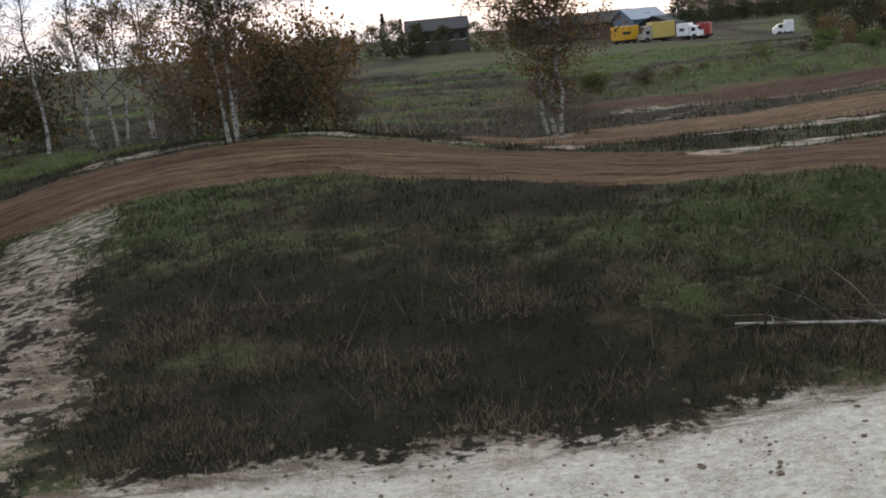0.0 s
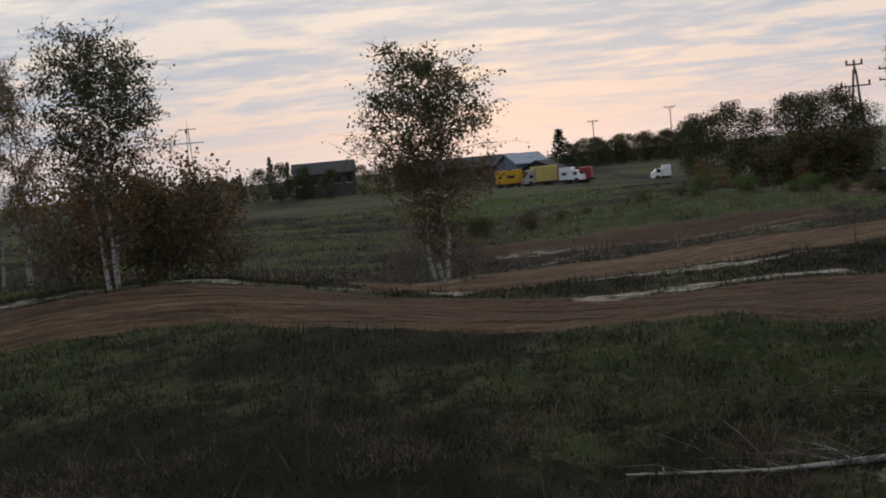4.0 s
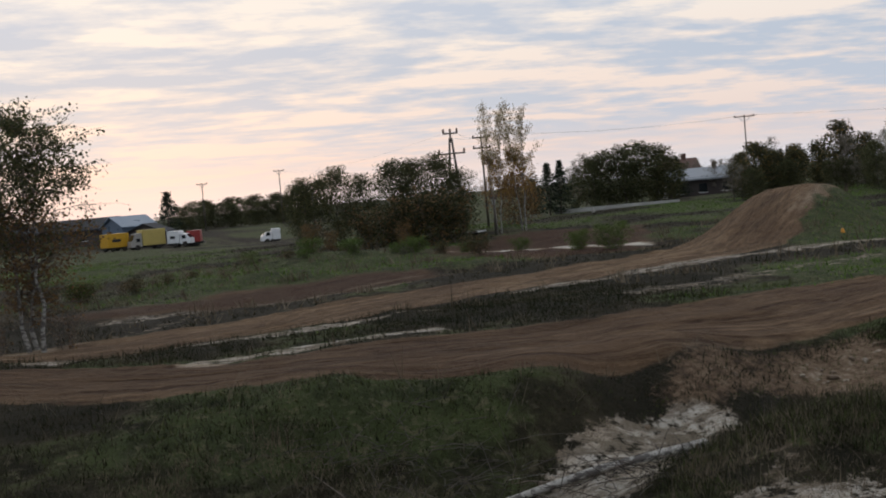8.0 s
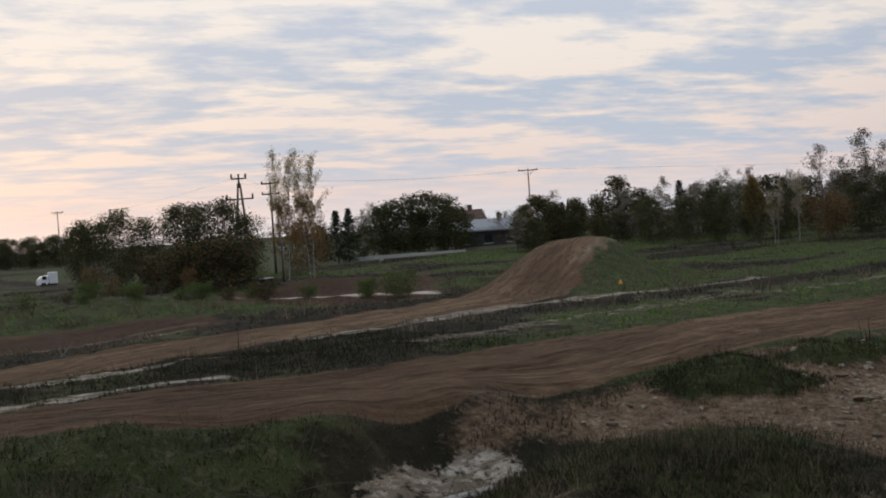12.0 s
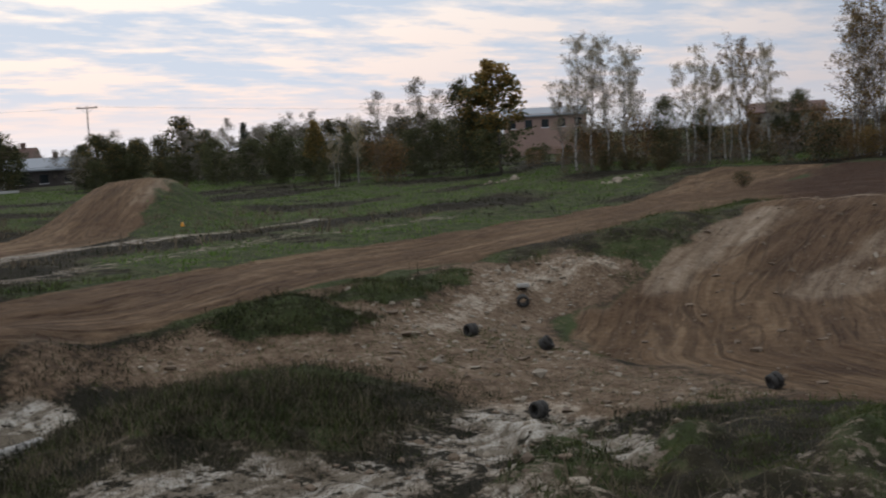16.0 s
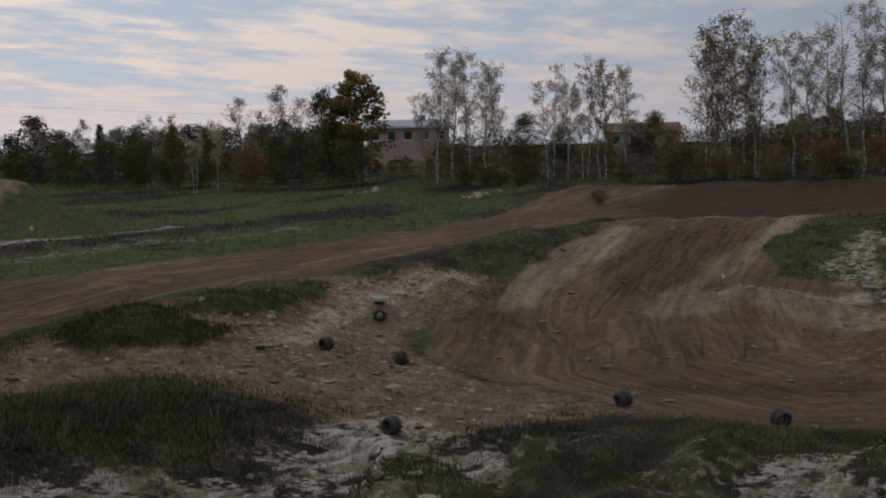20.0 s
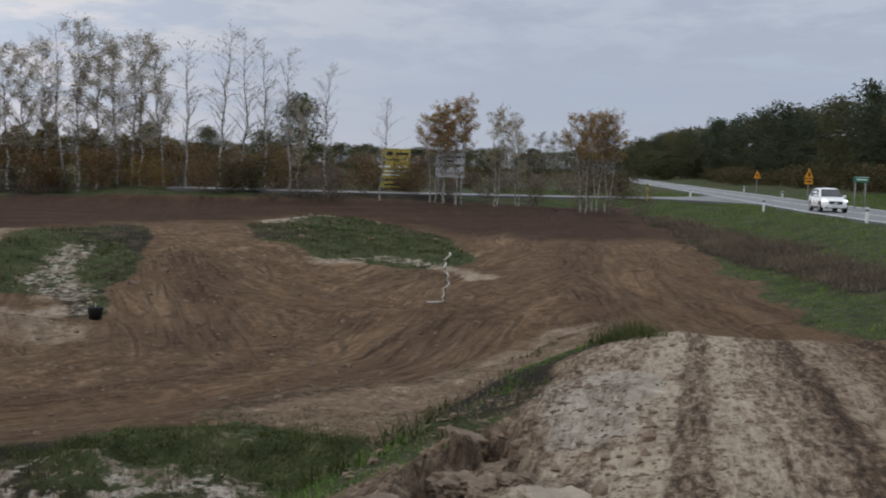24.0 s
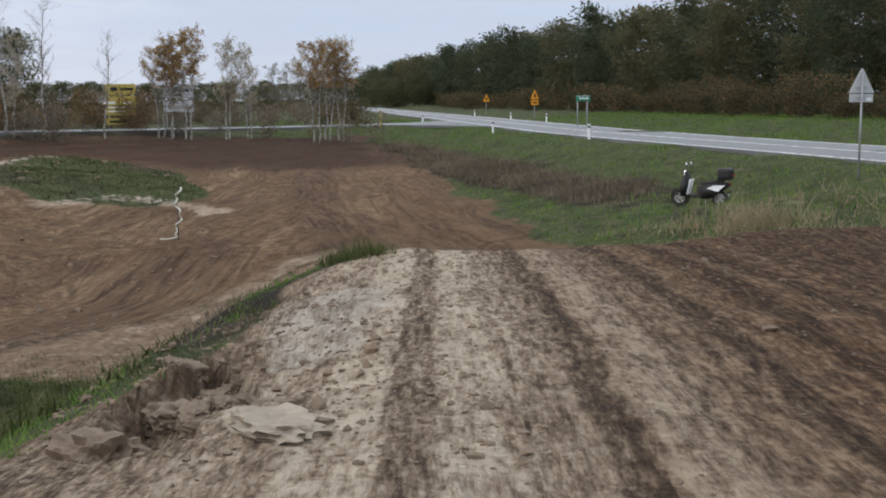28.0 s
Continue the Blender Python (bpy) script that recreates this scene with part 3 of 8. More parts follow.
def asphalt_material():
    m, t, b = material("asphalt")
    oc = object_coords(t)
    n = noise_of(t, oc, 0.35, 4.0)
    f = noise_of(t, oc, 30.0, 3.0, 0.7)
    col = ramp_node(t, math_node(t, "ADD", math_node(t, "MULTIPLY", n, 0.6), math_node(t, "MULTIPLY", f, 0.4)), [(0.3, (0.085, 0.086, 0.09)), (0.7, (0.145, 0.146, 0.15))])
    t.links.new(col, b.inputs["Base Color"])
    b.inputs["Roughness"].default_value = 0.50
    bump_to(t, b, f, 0.25, 0.01)
    return m


M["asphalt"] = asphalt_material()


# ---- the lie of the land ----
def smooth(a, b, v):
    k = np.clip((v - a) / (b - a), 0.0, 1.0)
    return k * k * (3 - 2 * k)


def lattice(ix, iy, seed):
    h = (ix.astype(np.int64) * 374761393 + iy.astype(np.int64) * 668265263 + seed * 974634941) & 0x7FFFFFFF
    h = ((h ^ (h >> 13)) * 1274126177) & 0x7FFFFFFF
    return ((h ^ (h >> 16)) & 0xFFFF) / 65535.0


def value_noise(x, y, seed=0):
    ix, iy = np.floor(x), np.floor(y)
    fx, fy = x - ix, y - iy
    fx, fy = fx * fx * (3 - 2 * fx), fy * fy * (3 - 2 * fy)
    a, b = lattice(ix, iy, seed), lattice(ix + 1, iy, seed)
    c, d = lattice(ix, iy + 1, seed), lattice(ix + 1, iy + 1, seed)
    return (a + (b - a) * fx) * (1 - fy) + (c + (d - c) * fx) * fy - 0.5


def rough_noise(x, y, seed=0, octaves=4):
    v, amp = 0.0, 1.0
    for k in range(octaves):
        v = v + amp * value_noise(x * 2 ** k + 17.3 * k, y * 2 ** k - 9.1 * k, seed + k)
        amp *= 0.5
    return v


# level lines of the plan: x, y, z
LEVELS = {
    "mound_top": [(-4, -6, 5.0), (-3, 0, 5.0), (0.5, 0, 5.0), (5, -1.6, 4.93), (10, -3.6, 4.82), (15, -5.2, 4.62), (19.0, -6.0, 4.38)],
    "ramp_south": [(2, -9, 4.95), (10, -11, 4.85), (15, -11.5, 4.7), (18.8, -12, 4.42), (10, -20, 4.6), (18.2, -20, 4.35)],
    "ramp_edge": [(4, 1.6, 4.75), (8, 0.2, 4.5), (10.8, -1.0, 4.34), (12.6, -1.9, 4.34), (16.6, -3.3, 4.25), (19.3, -5.0, 4.22)],
    "ramp_foot": [(7, 6.5, 2.0), (11, 5, 1.5), (15, 2.6, 1.2), (20, 0.5, 1.0), (24, -2, 0.9), (27, -5.5, 1.0)],
    "ramp_back": [(22.5, -6.2, 3.0), (22.6, -11, 3.2), (22.4, -16, 3.4), (22, -22, 3.5), (26, -8, 1.9), (27, -12, 2.3), (27, -18, 3.1)],
    "mound_north": [(-10, 4, 3.6), (-4, 5.5, 3.2), (2, 6, 3.0), (-6, 10, 0.9), (0, 11, 0.7), (5, 11, 0.6), (-14, 10, 1.6)],
    "pit_floor": [(-7, 17, -0.2), (-3, 16, -0.25), (2, 15.5, -0.2), (-6, 20.0, -0.2), (-1, 20.5, -0.2), (3, 20, -0.15), (7, 17.5, 0.0)],
    "gully": [(8, 21.5, 0.1), (12, 24, 0.35), (16, 25.5, 0.6), (20, 26.5, 0.95), (24, 27.2, 1.3)],
    "bank_mid": [(-6, 27.5, 1.2), (-1.2, 26.5, 1.2), (3.5, 24.5, 0.9), (8, 24.4, 0.8)],
    "bank_lip": [(-7.5, 36, 2.95), (-3.3, 35.6, 2.9), (1.0, 33.2, 2.62), (5.6, 30.3, 2.5), (9.5, 27.7, 2.42), (13.5, 27.2, 2.2), (18, 27.8, 2.0)],
    "track_far_edge": [(-11.5, 43.5, 3.5), (-7.5, 43, 3.75), (-3.4, 42.8, 3.5), (2.3, 41.2, 2.6), (7.6, 36, 2.5), (13.5, 36.8, 2.5), (19, 35.0, 2.45), (26, 36, 2.4), (33, 37, 2.3)],
    "track_mid": [(4, 35.2, 2.55), (7, 33.2, 2.5), (10.5, 31, 2.45), (14, 31.3, 2.4), (18, 31.3, 2.3), (12, 28.6, 2.42), (16, 28.6, 2.28), (20, 29.5, 2.15)],
    "track_west": [(-13.5, 36.5, 2.0), (-16, 40, 2.2), (-18, 34, 0.6), (-24, 37, 0.8), (-22, 46, 2.4)],
    "litter_slope": [(-9.5, 19.5, 0.0), (-10.5, 26, 0.9), (-11.5, 32, 1.8), (-20, 24, 0.6)],
    "spoil_mound": [(15, 20.8, 1.05), (17.5, 22.2, 1.34), (20.4, 22.4, 1.22), (18.6, 19, 0.95)],
    "low_ridge": [(20.5, 10.5, 0.35), (25.0, 10.4, 0.5), (26.0, 7.6, 0.6), (26.8, 5, 0.8), (26.2, 2, 0.9)],
    "low_gully": [(15, 14, 0.2), (19, 7.5, 0.15), (22, 4.6, 0.3), (23.5, 16, 0.05)],
    "turn_floor": [(27, 17, 0.05), (29, 12.5, 0.0), (29.5, 8, 0.0), (31.5, 4.5, 0.0), (36, 0.5, 0.05), (42, -4.5, 0.35), (33, 22, 0.15), (37, 25, 0.5), (38, 13, 0.05), (38, 6, 0.05)],
    "turn_rise": [(45, 18.5, 0.75), (44, 10, 0.45), (46, 4, 0.6), (48, -2, 0.9), (47, -8, 1.3)],
    "slope_mid": [(52, 19, 1.95), (53, 12.5, 1.6), (54, 4, 1.55), (56, -4, 1.7), (54, -11, 2.1)],
    "lip": [(57.4, 23.6, 3.0), (58.5, 20, 3.08), (59.8, 16.3, 3.16), (62.5, 23, 2.72), (63.6, 18, 2.85), (68, 24, 2.85), (69, 16, 3.05)],
    "island_top": [(62, 3, 2.7), (66, -1, 2.7), (70, -5, 2.8)],
    "ridge_between": [(29.5, 26.8, 1.6), (36, 28.4, 1.75), (42, 27.2, 2.0), (50, 27.2, 2.5), (56, 28, 2.6)],
    "track_east": [(37, 32.5, 2.05), (46, 35, 2.0), (58, 35, 2.1), (70, 36, 2.4), (84, 38, 2.9)],
    "plateau": [(75, 30, 3.0), (76, 14, 3.1), (78, 0, 3.2), (76, -12, 3.1), (88, 30, 3.5), (88, 8, 3.8), (87, -8, 3.8), (86, -18, 3.7)],
    "east_track_edge": [(31, -13, 2.3), (38, -14, 2.4), (46, -14.8, 2.5), (58, -16, 2.75), (70, -17.5, 3.1)],
    "meadow_south": [(29, -21, 3.6), (32, -16.8, 3.25), (36, -19, 3.3), (45, -20, 3.3), (58, -22, 3.5), (74, -23, 3.8)],
    "near_field": [(3, 49, 2.35), (10, 46, 2.3), (20, 50, 2.4), (32, 55, 2.45), (25, 43, 2.4), (42, 46, 2.35), (56, 45, 2.35), (-8, 52, 3.3), (-16, 58, 3.3)],
    "mid_field": [(14, 66, 2.3), (26, 66, 2.6), (22, 80, 2.7), (26.5, 76, 3.0), (40, 78, 2.4), (60, 66, 2.6), (84, 60, 2.9), (-30, 70, 3.0), (0, 75, 2.4), (-40, 40, 1.5), (-30, 15, 2.5)],
    "far_field": [(20, 110, 2.9), (47, 100, 2.8), (80, 78, 2.8), (70, 110, 3.1), (0, 120, 3.0), (-40, 110, 3.3), (100, 60, 3.7), (100, 95, 3.4), (20, 160, 3.3), (95, 140, 3.4)],
    "truck_field": [(30, 188, 2.0), (38, 187, 1.7), (50, 183, 0.8)],
    "behind": [(-30, -10, 3.8), (-25, -40, 4.2), (10, -45, 4.4), (-60, 0, 3.5), (-60, 60, 3.2)],
}
ANCHORS = np.array([p for line in LEVELS.values() for p in line], float)
SOFT = 2.2


def bowl(d2):
    return -np.sqrt(d2 + SOFT ** 2)


def fit_levels():
    xy = ANCHORS[:, :2]
    a = bowl(((xy[:, None] - xy[None]) ** 2).sum(2))
    n = len(xy)
    big = np.zeros((n + 1, n + 1))
    big[:n, :n], big[:n, n], big[n, :n] = a - 0.05 * np.eye(n), 1, 1
    return np.linalg.solve(big, np.append(ANCHORS[:, 2], 0.0))


WEIGHTS = fit_levels()


def base_level(x, y):
    out = np.empty(len(x))
    for i in range(0, len(x), 20000):
        d2 = (x[i:i + 20000, None] - ANCHORS[:, 0]) ** 2 + (y[i:i + 20000, None] - ANCHORS[:, 1]) ** 2
        out[i:i + 20000] = bowl(d2) @ WEIGHTS[:-1] + WEIGHTS[-1]
    return out


def along_line(x, y, line):
    """For each place: distance along a line of the plan, and signed distance from it."""
    best, s_out, d_out, run = np.full(len(x), 1e9), np.zeros(len(x)), np.zeros(len(x)), 0.0
    for (ax, ay), (bx, by) in zip(line[:-1], line[1:]):
        ux, uy = bx - ax, by - ay
        n = math.hypot(ux, uy)
        ux, uy = ux / n, uy / n
        s = np.clip((x - ax) * ux + (y - ay) * uy, 0, n)
        px, py = x - ax - s * ux, y - ay - s * uy
        d = np.hypot(px, py)
        near = d < best
        best = np.where(near, d, best)
        s_out = np.where(near, run + s, s_out)
        d_out = np.where(near, np.where(ux * py - uy * px > 0, d, -d), d_out)
        run += n
    return s_out, d_out


def inside(x, y, ring):
    """Signed distance to a closed outline: positive inside."""
    odd, best = np.zeros(len(x), bool), np.full(len(x), 1e9)
    for (ax, ay), (bx, by) in zip(ring, ring[1:] + ring[:1]):
        cross = (ay > y) != (by > y)
        with np.errstate(divide="ignore", invalid="ignore"):
            odd ^= cross & (x < (bx - ax) * (y - ay) / (by - ay if by != ay else 1e-9) + ax)
        ux, uy = bx - ax, by - ay
        k = np.clip(((x - ax) * ux + (y - ay) * uy) / (ux * ux + uy * uy), 0, 1)
        best = np.minimum(best, np.hypot(x - ax - k * ux, y - ay - k * uy))
    return np.where(odd, best, -best)


MAIN_ROAD = [(-120, -26.5), (5, -28.0), (35, -29.1), (47, -29.7), (60, -30.3), (75, -31.4), (98, -34.8), (194, -48.5), (547, -100), (1400, -226)]
SIDE_ROAD = [(94.7, 14), (95, 5), (97, -5), (100, -15), (104, -24), (108, -34)]
ROAD_Z = 4.5
# wheel lines that the ruts follow, with the half width that each one rules
FLOWS = [
    ([(-40, 33), (-24, 36.5), (-12, 40), (-4, 39.2), (2, 37), (8, 33.2), (16, 31.8), (24, 31.8), (34, 34.6), (46, 35), (58, 34.6), (72, 36), (90, 38)], 6.5),
    ([(2, 44), (12.5, 46), (21, 50.6), (32, 55), (38.5, 57.5), (52.5, 69)], 5.0),
    ([(62, 20), (52, 19), (44, 17.5), (36, 14), (33.5, 9), (36, 4.5), (42, -0.5), (52, -4), (64, -9), (80, -12)], 7.0),
    ([(88, 14), (70, 11.5), (56, 7), (46, 4.5), (40, 3), (37, 6)], 5.0),
    ([(22, -10), (30, -11), (40, -11), (52, -11.5), (66, -13), (86, -14)], 5.0),
    ([(-6, 2.6), (24, -5.5)], 3.5),
    ([(-6, -6), (24, -13)], 9.0),
    ([(68, 34), (72, 24), (74, 12), (76, 0), (78, -12)], 7.0),
    ([(72, 12), (62, 9), (54, 5), (49.5, 0.5), (49.5, -5), (57, -9.5), (70, -13)], 4.5),
]
TRACKS = [
    [(-40, 29), (-24, 33), (-13, 36.8), (-7.5, 36.4), (-3.3, 36), (1, 33.6), (5.6, 30.7), (9.5, 28.0), (13.5, 27.3), (18, 27.8), (22, 28.9), (26, 29.4), (32, 29.4), (38, 29.2), (46, 28.8), (52, 28.2), (58, 27.6), (66, 29), (72, 30.5), (92, 34), (94, 44),
     (84, 42.5), (76, 39.5), (68, 37.6), (58, 38.2), (50, 38.4), (42, 38.3), (35, 37.6), (30, 36.6), (26, 36.4), (19, 34.6), (13.5, 36.4), (8, 35.6), (2.3, 40.8), (-3.4, 42.4), (-7.5, 42.6), (-12, 43), (-24, 41), (-40, 38)],
    [(0, 42.5), (5.3, 42.6), (12, 43.2), (19.5, 46.8), (29.5, 50.2), (41.5, 53.8), (58.0, 66.5), (58, 72), (50, 71), (38.4, 59.2), (35.5, 58.2), (29.7, 56.4), (23.2, 55.6), (17, 54.2), (11.3, 51.6), (5, 50.5), (0, 48)],
    [(33, 22), (30.5, 17), (28.4, 12), (28.6, 7.8), (31, 3.6), (36, -1), (28, -6), (23, -4.5), (22.5, -19), (30, -13.6), (38, -14.4), (52, -16), (70, -18), (92, -20), (90, 33), (66, 30), (59, 25), (50, 24.5), (42, 23.4), (38, 24.2)],
    [(-8, 4), (1, 3.2), (8, 0), (11.5, -1.8), (16.6, -3.4), (19.4, -5.2), (23.2, -5.5), (23, -24), (-8, -24)],
]
ISLANDS = [
    [(50.0, 15.0), (54, 16.2), (59.4, 15.8), (62.6, 15.4), (69.8, 12.4), (66, 10.2), (57, 9.5), (52, 9.6), (47.4, 8.9), (47.0, 9.9), (50.4, 11.6)],
    [(71.2, 6.4), (79, 2.2), (77, -1.2), (70, -4.2), (65.4, -5.8), (59.7, -5.9), (58, -3), (59.2, 1.2), (63.3, 4.9)],
    [(42.4, 24.5), (43.9, 23.7), (49.2, 24.3), (53.5, 24.0), (57.2, 26.6), (50, 27.6), (44, 27.2)],
]
DARK_SOIL = [[(75, 31), (65, 27), (61.4, 24), (61.6, 17), (69, 13.6), (74, 10), (74, 7), (80, 2.5), (76, -3), (71, -7), (68, -17.6), (95, -21), (95, 34)], [(29, 71), (38, 63), (42, 67), (57, 91), (48, 97), (36, 86)], [(4.3, 59.3), (8, 61), (15, 67.5), (21.7, 67.5), (26.5, 64), (24, 59.2), (18.5, 58.6), (12.8, 58), (7.3, 56)]]
HUMMOCKS = [
    [(13, 15), (20, 18.5), (24.5, 17.5), (26, 12), (27.2, 8), (28.4, 3), (27.5, -2), (21, 0), (15, 3), (11, 8)],
]
# weedy knolls between the track and the bend
KNOLLS = [
    [(24.6, 28.2), (26.6, 28.7), (28.3, 27.0), (29.0, 25.6), (26.8, 25.0), (24.8, 26.8)],
    [(29.4, 27.5), (32, 28.4), (37.4, 28.1), (36.0, 27.4), (33, 26.9), (30.4, 26.4)],
]
# crumbly beige ground that nobody rides on
RUBBLE = [
    [(15.8, 26.6), (18, 27.4), (22, 28.5), (25, 28.9), (28, 28.6), (33, 29), (38.5, 28.6), (43, 27.4), (43.6, 23.9), (41, 23.6), (38, 23.8), (35, 22), (32.6, 19), (31, 15), (29.4, 12.6), (26.6, 12.6), (25, 16.6), (24.4, 21), (22.6, 24.6), (20, 25.8)],
    [(33.6, 3.1), (36.8, 0.3), (39, -3), (43.2, -7.6), (44, -9.6), (36, -8), (29, -5), (27.6, -1), (30.5, 0.5)],
]
SAND = [
    ([(-6.5, 16.5), (2, 17.2), (7.6, 17.5)], 3.3, 1.0),
    ([(10, 22.4), (12, 23.4), (14, 24.5), (17, 25.7)], 0.8, 0.7),
    ([(-9.6, 19), (-10.8, 27), (-12, 35)], 1.9, 0.52),
    ([(3.0, 41.8), (8, 41.8), (13, 42.4), (17.5, 44.4)], 0.65, 0.64),
    ([(7, 36.3), (11, 37.4), (14.5, 37.4)], 0.6, 0.66),
    ([(23, 47), (27, 48.2), (37, 51.9), (46, 51.2), (54, 50.5)], 0.9, 0.62),
    ([(24, 40), (32, 42.5), (44, 45), (56, 43.6)], 1.2, 0.42),
    ([(-14, 44), (-7, 43.6), (0, 42.4)], 0.5, 0.5),
    ([(33.5, 78), (36, 75), (40, 71), (42.5, 69)], 1.0, 1.0),
    ([(49, 60.5), (56, 66)], 1.0, 0.25),
    ([(29, -1), (34, -1), (39, -5), (43, -8.4)], 1.2, 0.36),
    ([(7, 56), (13, 57.6), (22, 58.4)], 0.5, 0.5),
    ([(30.6, 24.6), (34, 25.6), (37, 26.2), (39.5, 26.2), (42, 24.9)], 1.0, 0.62),
    ([(16, 15.5), (20, 12.8), (23.5, 15)], 1.3, 0.58),
    ([(24, 16.5), (21.5, 13.6), (19.0, 11.4)], 2.3, 0.74),
    ([(21.8, 6.6), (23, 5.0), (23.4, 3.0), (24.6, 1.6)], 0.9, 0.64),
    ([(25.2, 1.2), (26.9, -0.8)], 0.45, 0.6),
    ([(50.4, 11.2), (54, 12.4), (57.6, 12.2)], 1.3, 0.52),
    ([(48.2, 10.2), (46.6, 11.4), (47.4, 13.6)], 1.1, 0.5),
    ([(44.4, 16.9), (46.6, 15.2), (46.4, 12.6), (44.4, 10)], 1.7, 0.33),
    ([(43.8, 17.6), (49.3, 17.3), (54, 16.9), (60, 16.4)], 0.7, 0.30),
    ([(58.6, 1.4), (60.0, -1.6), (58.6, -4.4), (56, -6)], 0.9, 0.5),
    ([(74, 4.6), (78.4, 1.0)], 0.8, 0.6),
    ([(41.6, 22.4), (44, 22.9), (48.8, 23.1), (54.3, 23.0)], 1.1, 0.34),
    ([(57.6, 23.2), (58.7, 19.8), (59.8, 16.4)], 0.35, 0.34),
    ([(4, -1.6), (9, -3.2), (13, -4.4), (18, -5.9)], 1.7, 0.34),
    ([(10.4, -2.7), (12.6, -3.2), (14.2, -3.5)], 0.42, 0.66),
    ([(2, -3.4), (10, -5.6), (18, -7.6)], 1.1, 0.2),
    ([(14, 3.4), (20, 0.4), (24.4, -2.6)], 2.2, 0.42),
    ([(32.4, -19.5), (31.2, -21.1), (29, -22.6)], 0.45, 0.55),
    ([(0, 46), (14, 57), (24, 62)], 0.5, 0.35),
]


# damp, often ridden lines in the bend: line, half width, strength
DAMP_LINES = [
    ([(28.6, 11), (30.5, 6.6), (34, 2.8), (40, -1.4), (48, -4.5)], 2.2, 0.36),
    ([(37, 12.5), (42, 16.5), (50, 18.6), (60, 20)], 1.7, 0.3),
    ([(33.2, 13), (35.5, 8.5), (40, 3.4), (47, -0.5)], 1.0, 0.36),
    ([(58, 7.5), (50, 5), (43.5, 5.2)], 1.6, 0.36),
    ([(40, -9), (52, -10), (66, -12)], 1.6, 0.36),
]
# grown-over ridge between the hollows and the bend, and the alcove where the ramp edge has broken away
RIDGE = [(20.2, 11.0), (22.6, 10.6), (25.0, 10.4), (26.0, 7.6), (26.8, 5.0), (26.2, 2.0), (25.2, -0.6)]
ALCOVE = [(7.6, -1.25), (8.1, -1.75), (8.8, -2.1), (9.5, -1.95), (10.4, -2.25), (11.3, -2.05), (11.6, -1.8), (10.4, -1.55), (9.0, -1.2), (8.2, -0.95)]
HALVES = np.array([half for line, half in FLOWS])


def wheel_lines(x, y):
    """For each wheel line: distance along it and across it."""
    both = [along_line(x, y, line) for line, half in FLOWS]
    return np.array([s + 37 * k for k, (s, d) in enumerate(both)]), np.array([d + 0 * k for k, (s, d) in enumerate(both)])


def rubble_at(x, y, wob):
    """Share of crumbly bare ground, with the weedy knolls left out."""
    crumb, knoll = np.zeros(len(x)), np.zeros(len(x))
    for ring in RUBBLE:
        crumb = np.maximum(crumb, smooth(-0.9, 0.9, inside(x, y, ring) + 1.4 * wob))
    for ring in KNOLLS:
        knoll = np.maximum(knoll, smooth(-0.6, 0.5, inside(x, y, ring) + 1.2 * wob))
    return crumb * (1 - knoll), knoll


def spoil_face(x, y):
    """Bare slope of the spoil mound, facing the pit."""
    up, side = 0.66 * x + 0.75 * y, 0.66 * y - 0.75 * x
    ragged = rough_noise(x / 0.8, y / 0.8, 27, 3)
    return smooth(26.0, 25.2, up + 1.6 * ragged) * smooth(20.4, 21.6, up) * (1 - smooth(2.6, 4.2, np.abs(side + 0.4) + ragged)), smooth(24.9, 23.6, up + 1.2 * ragged)


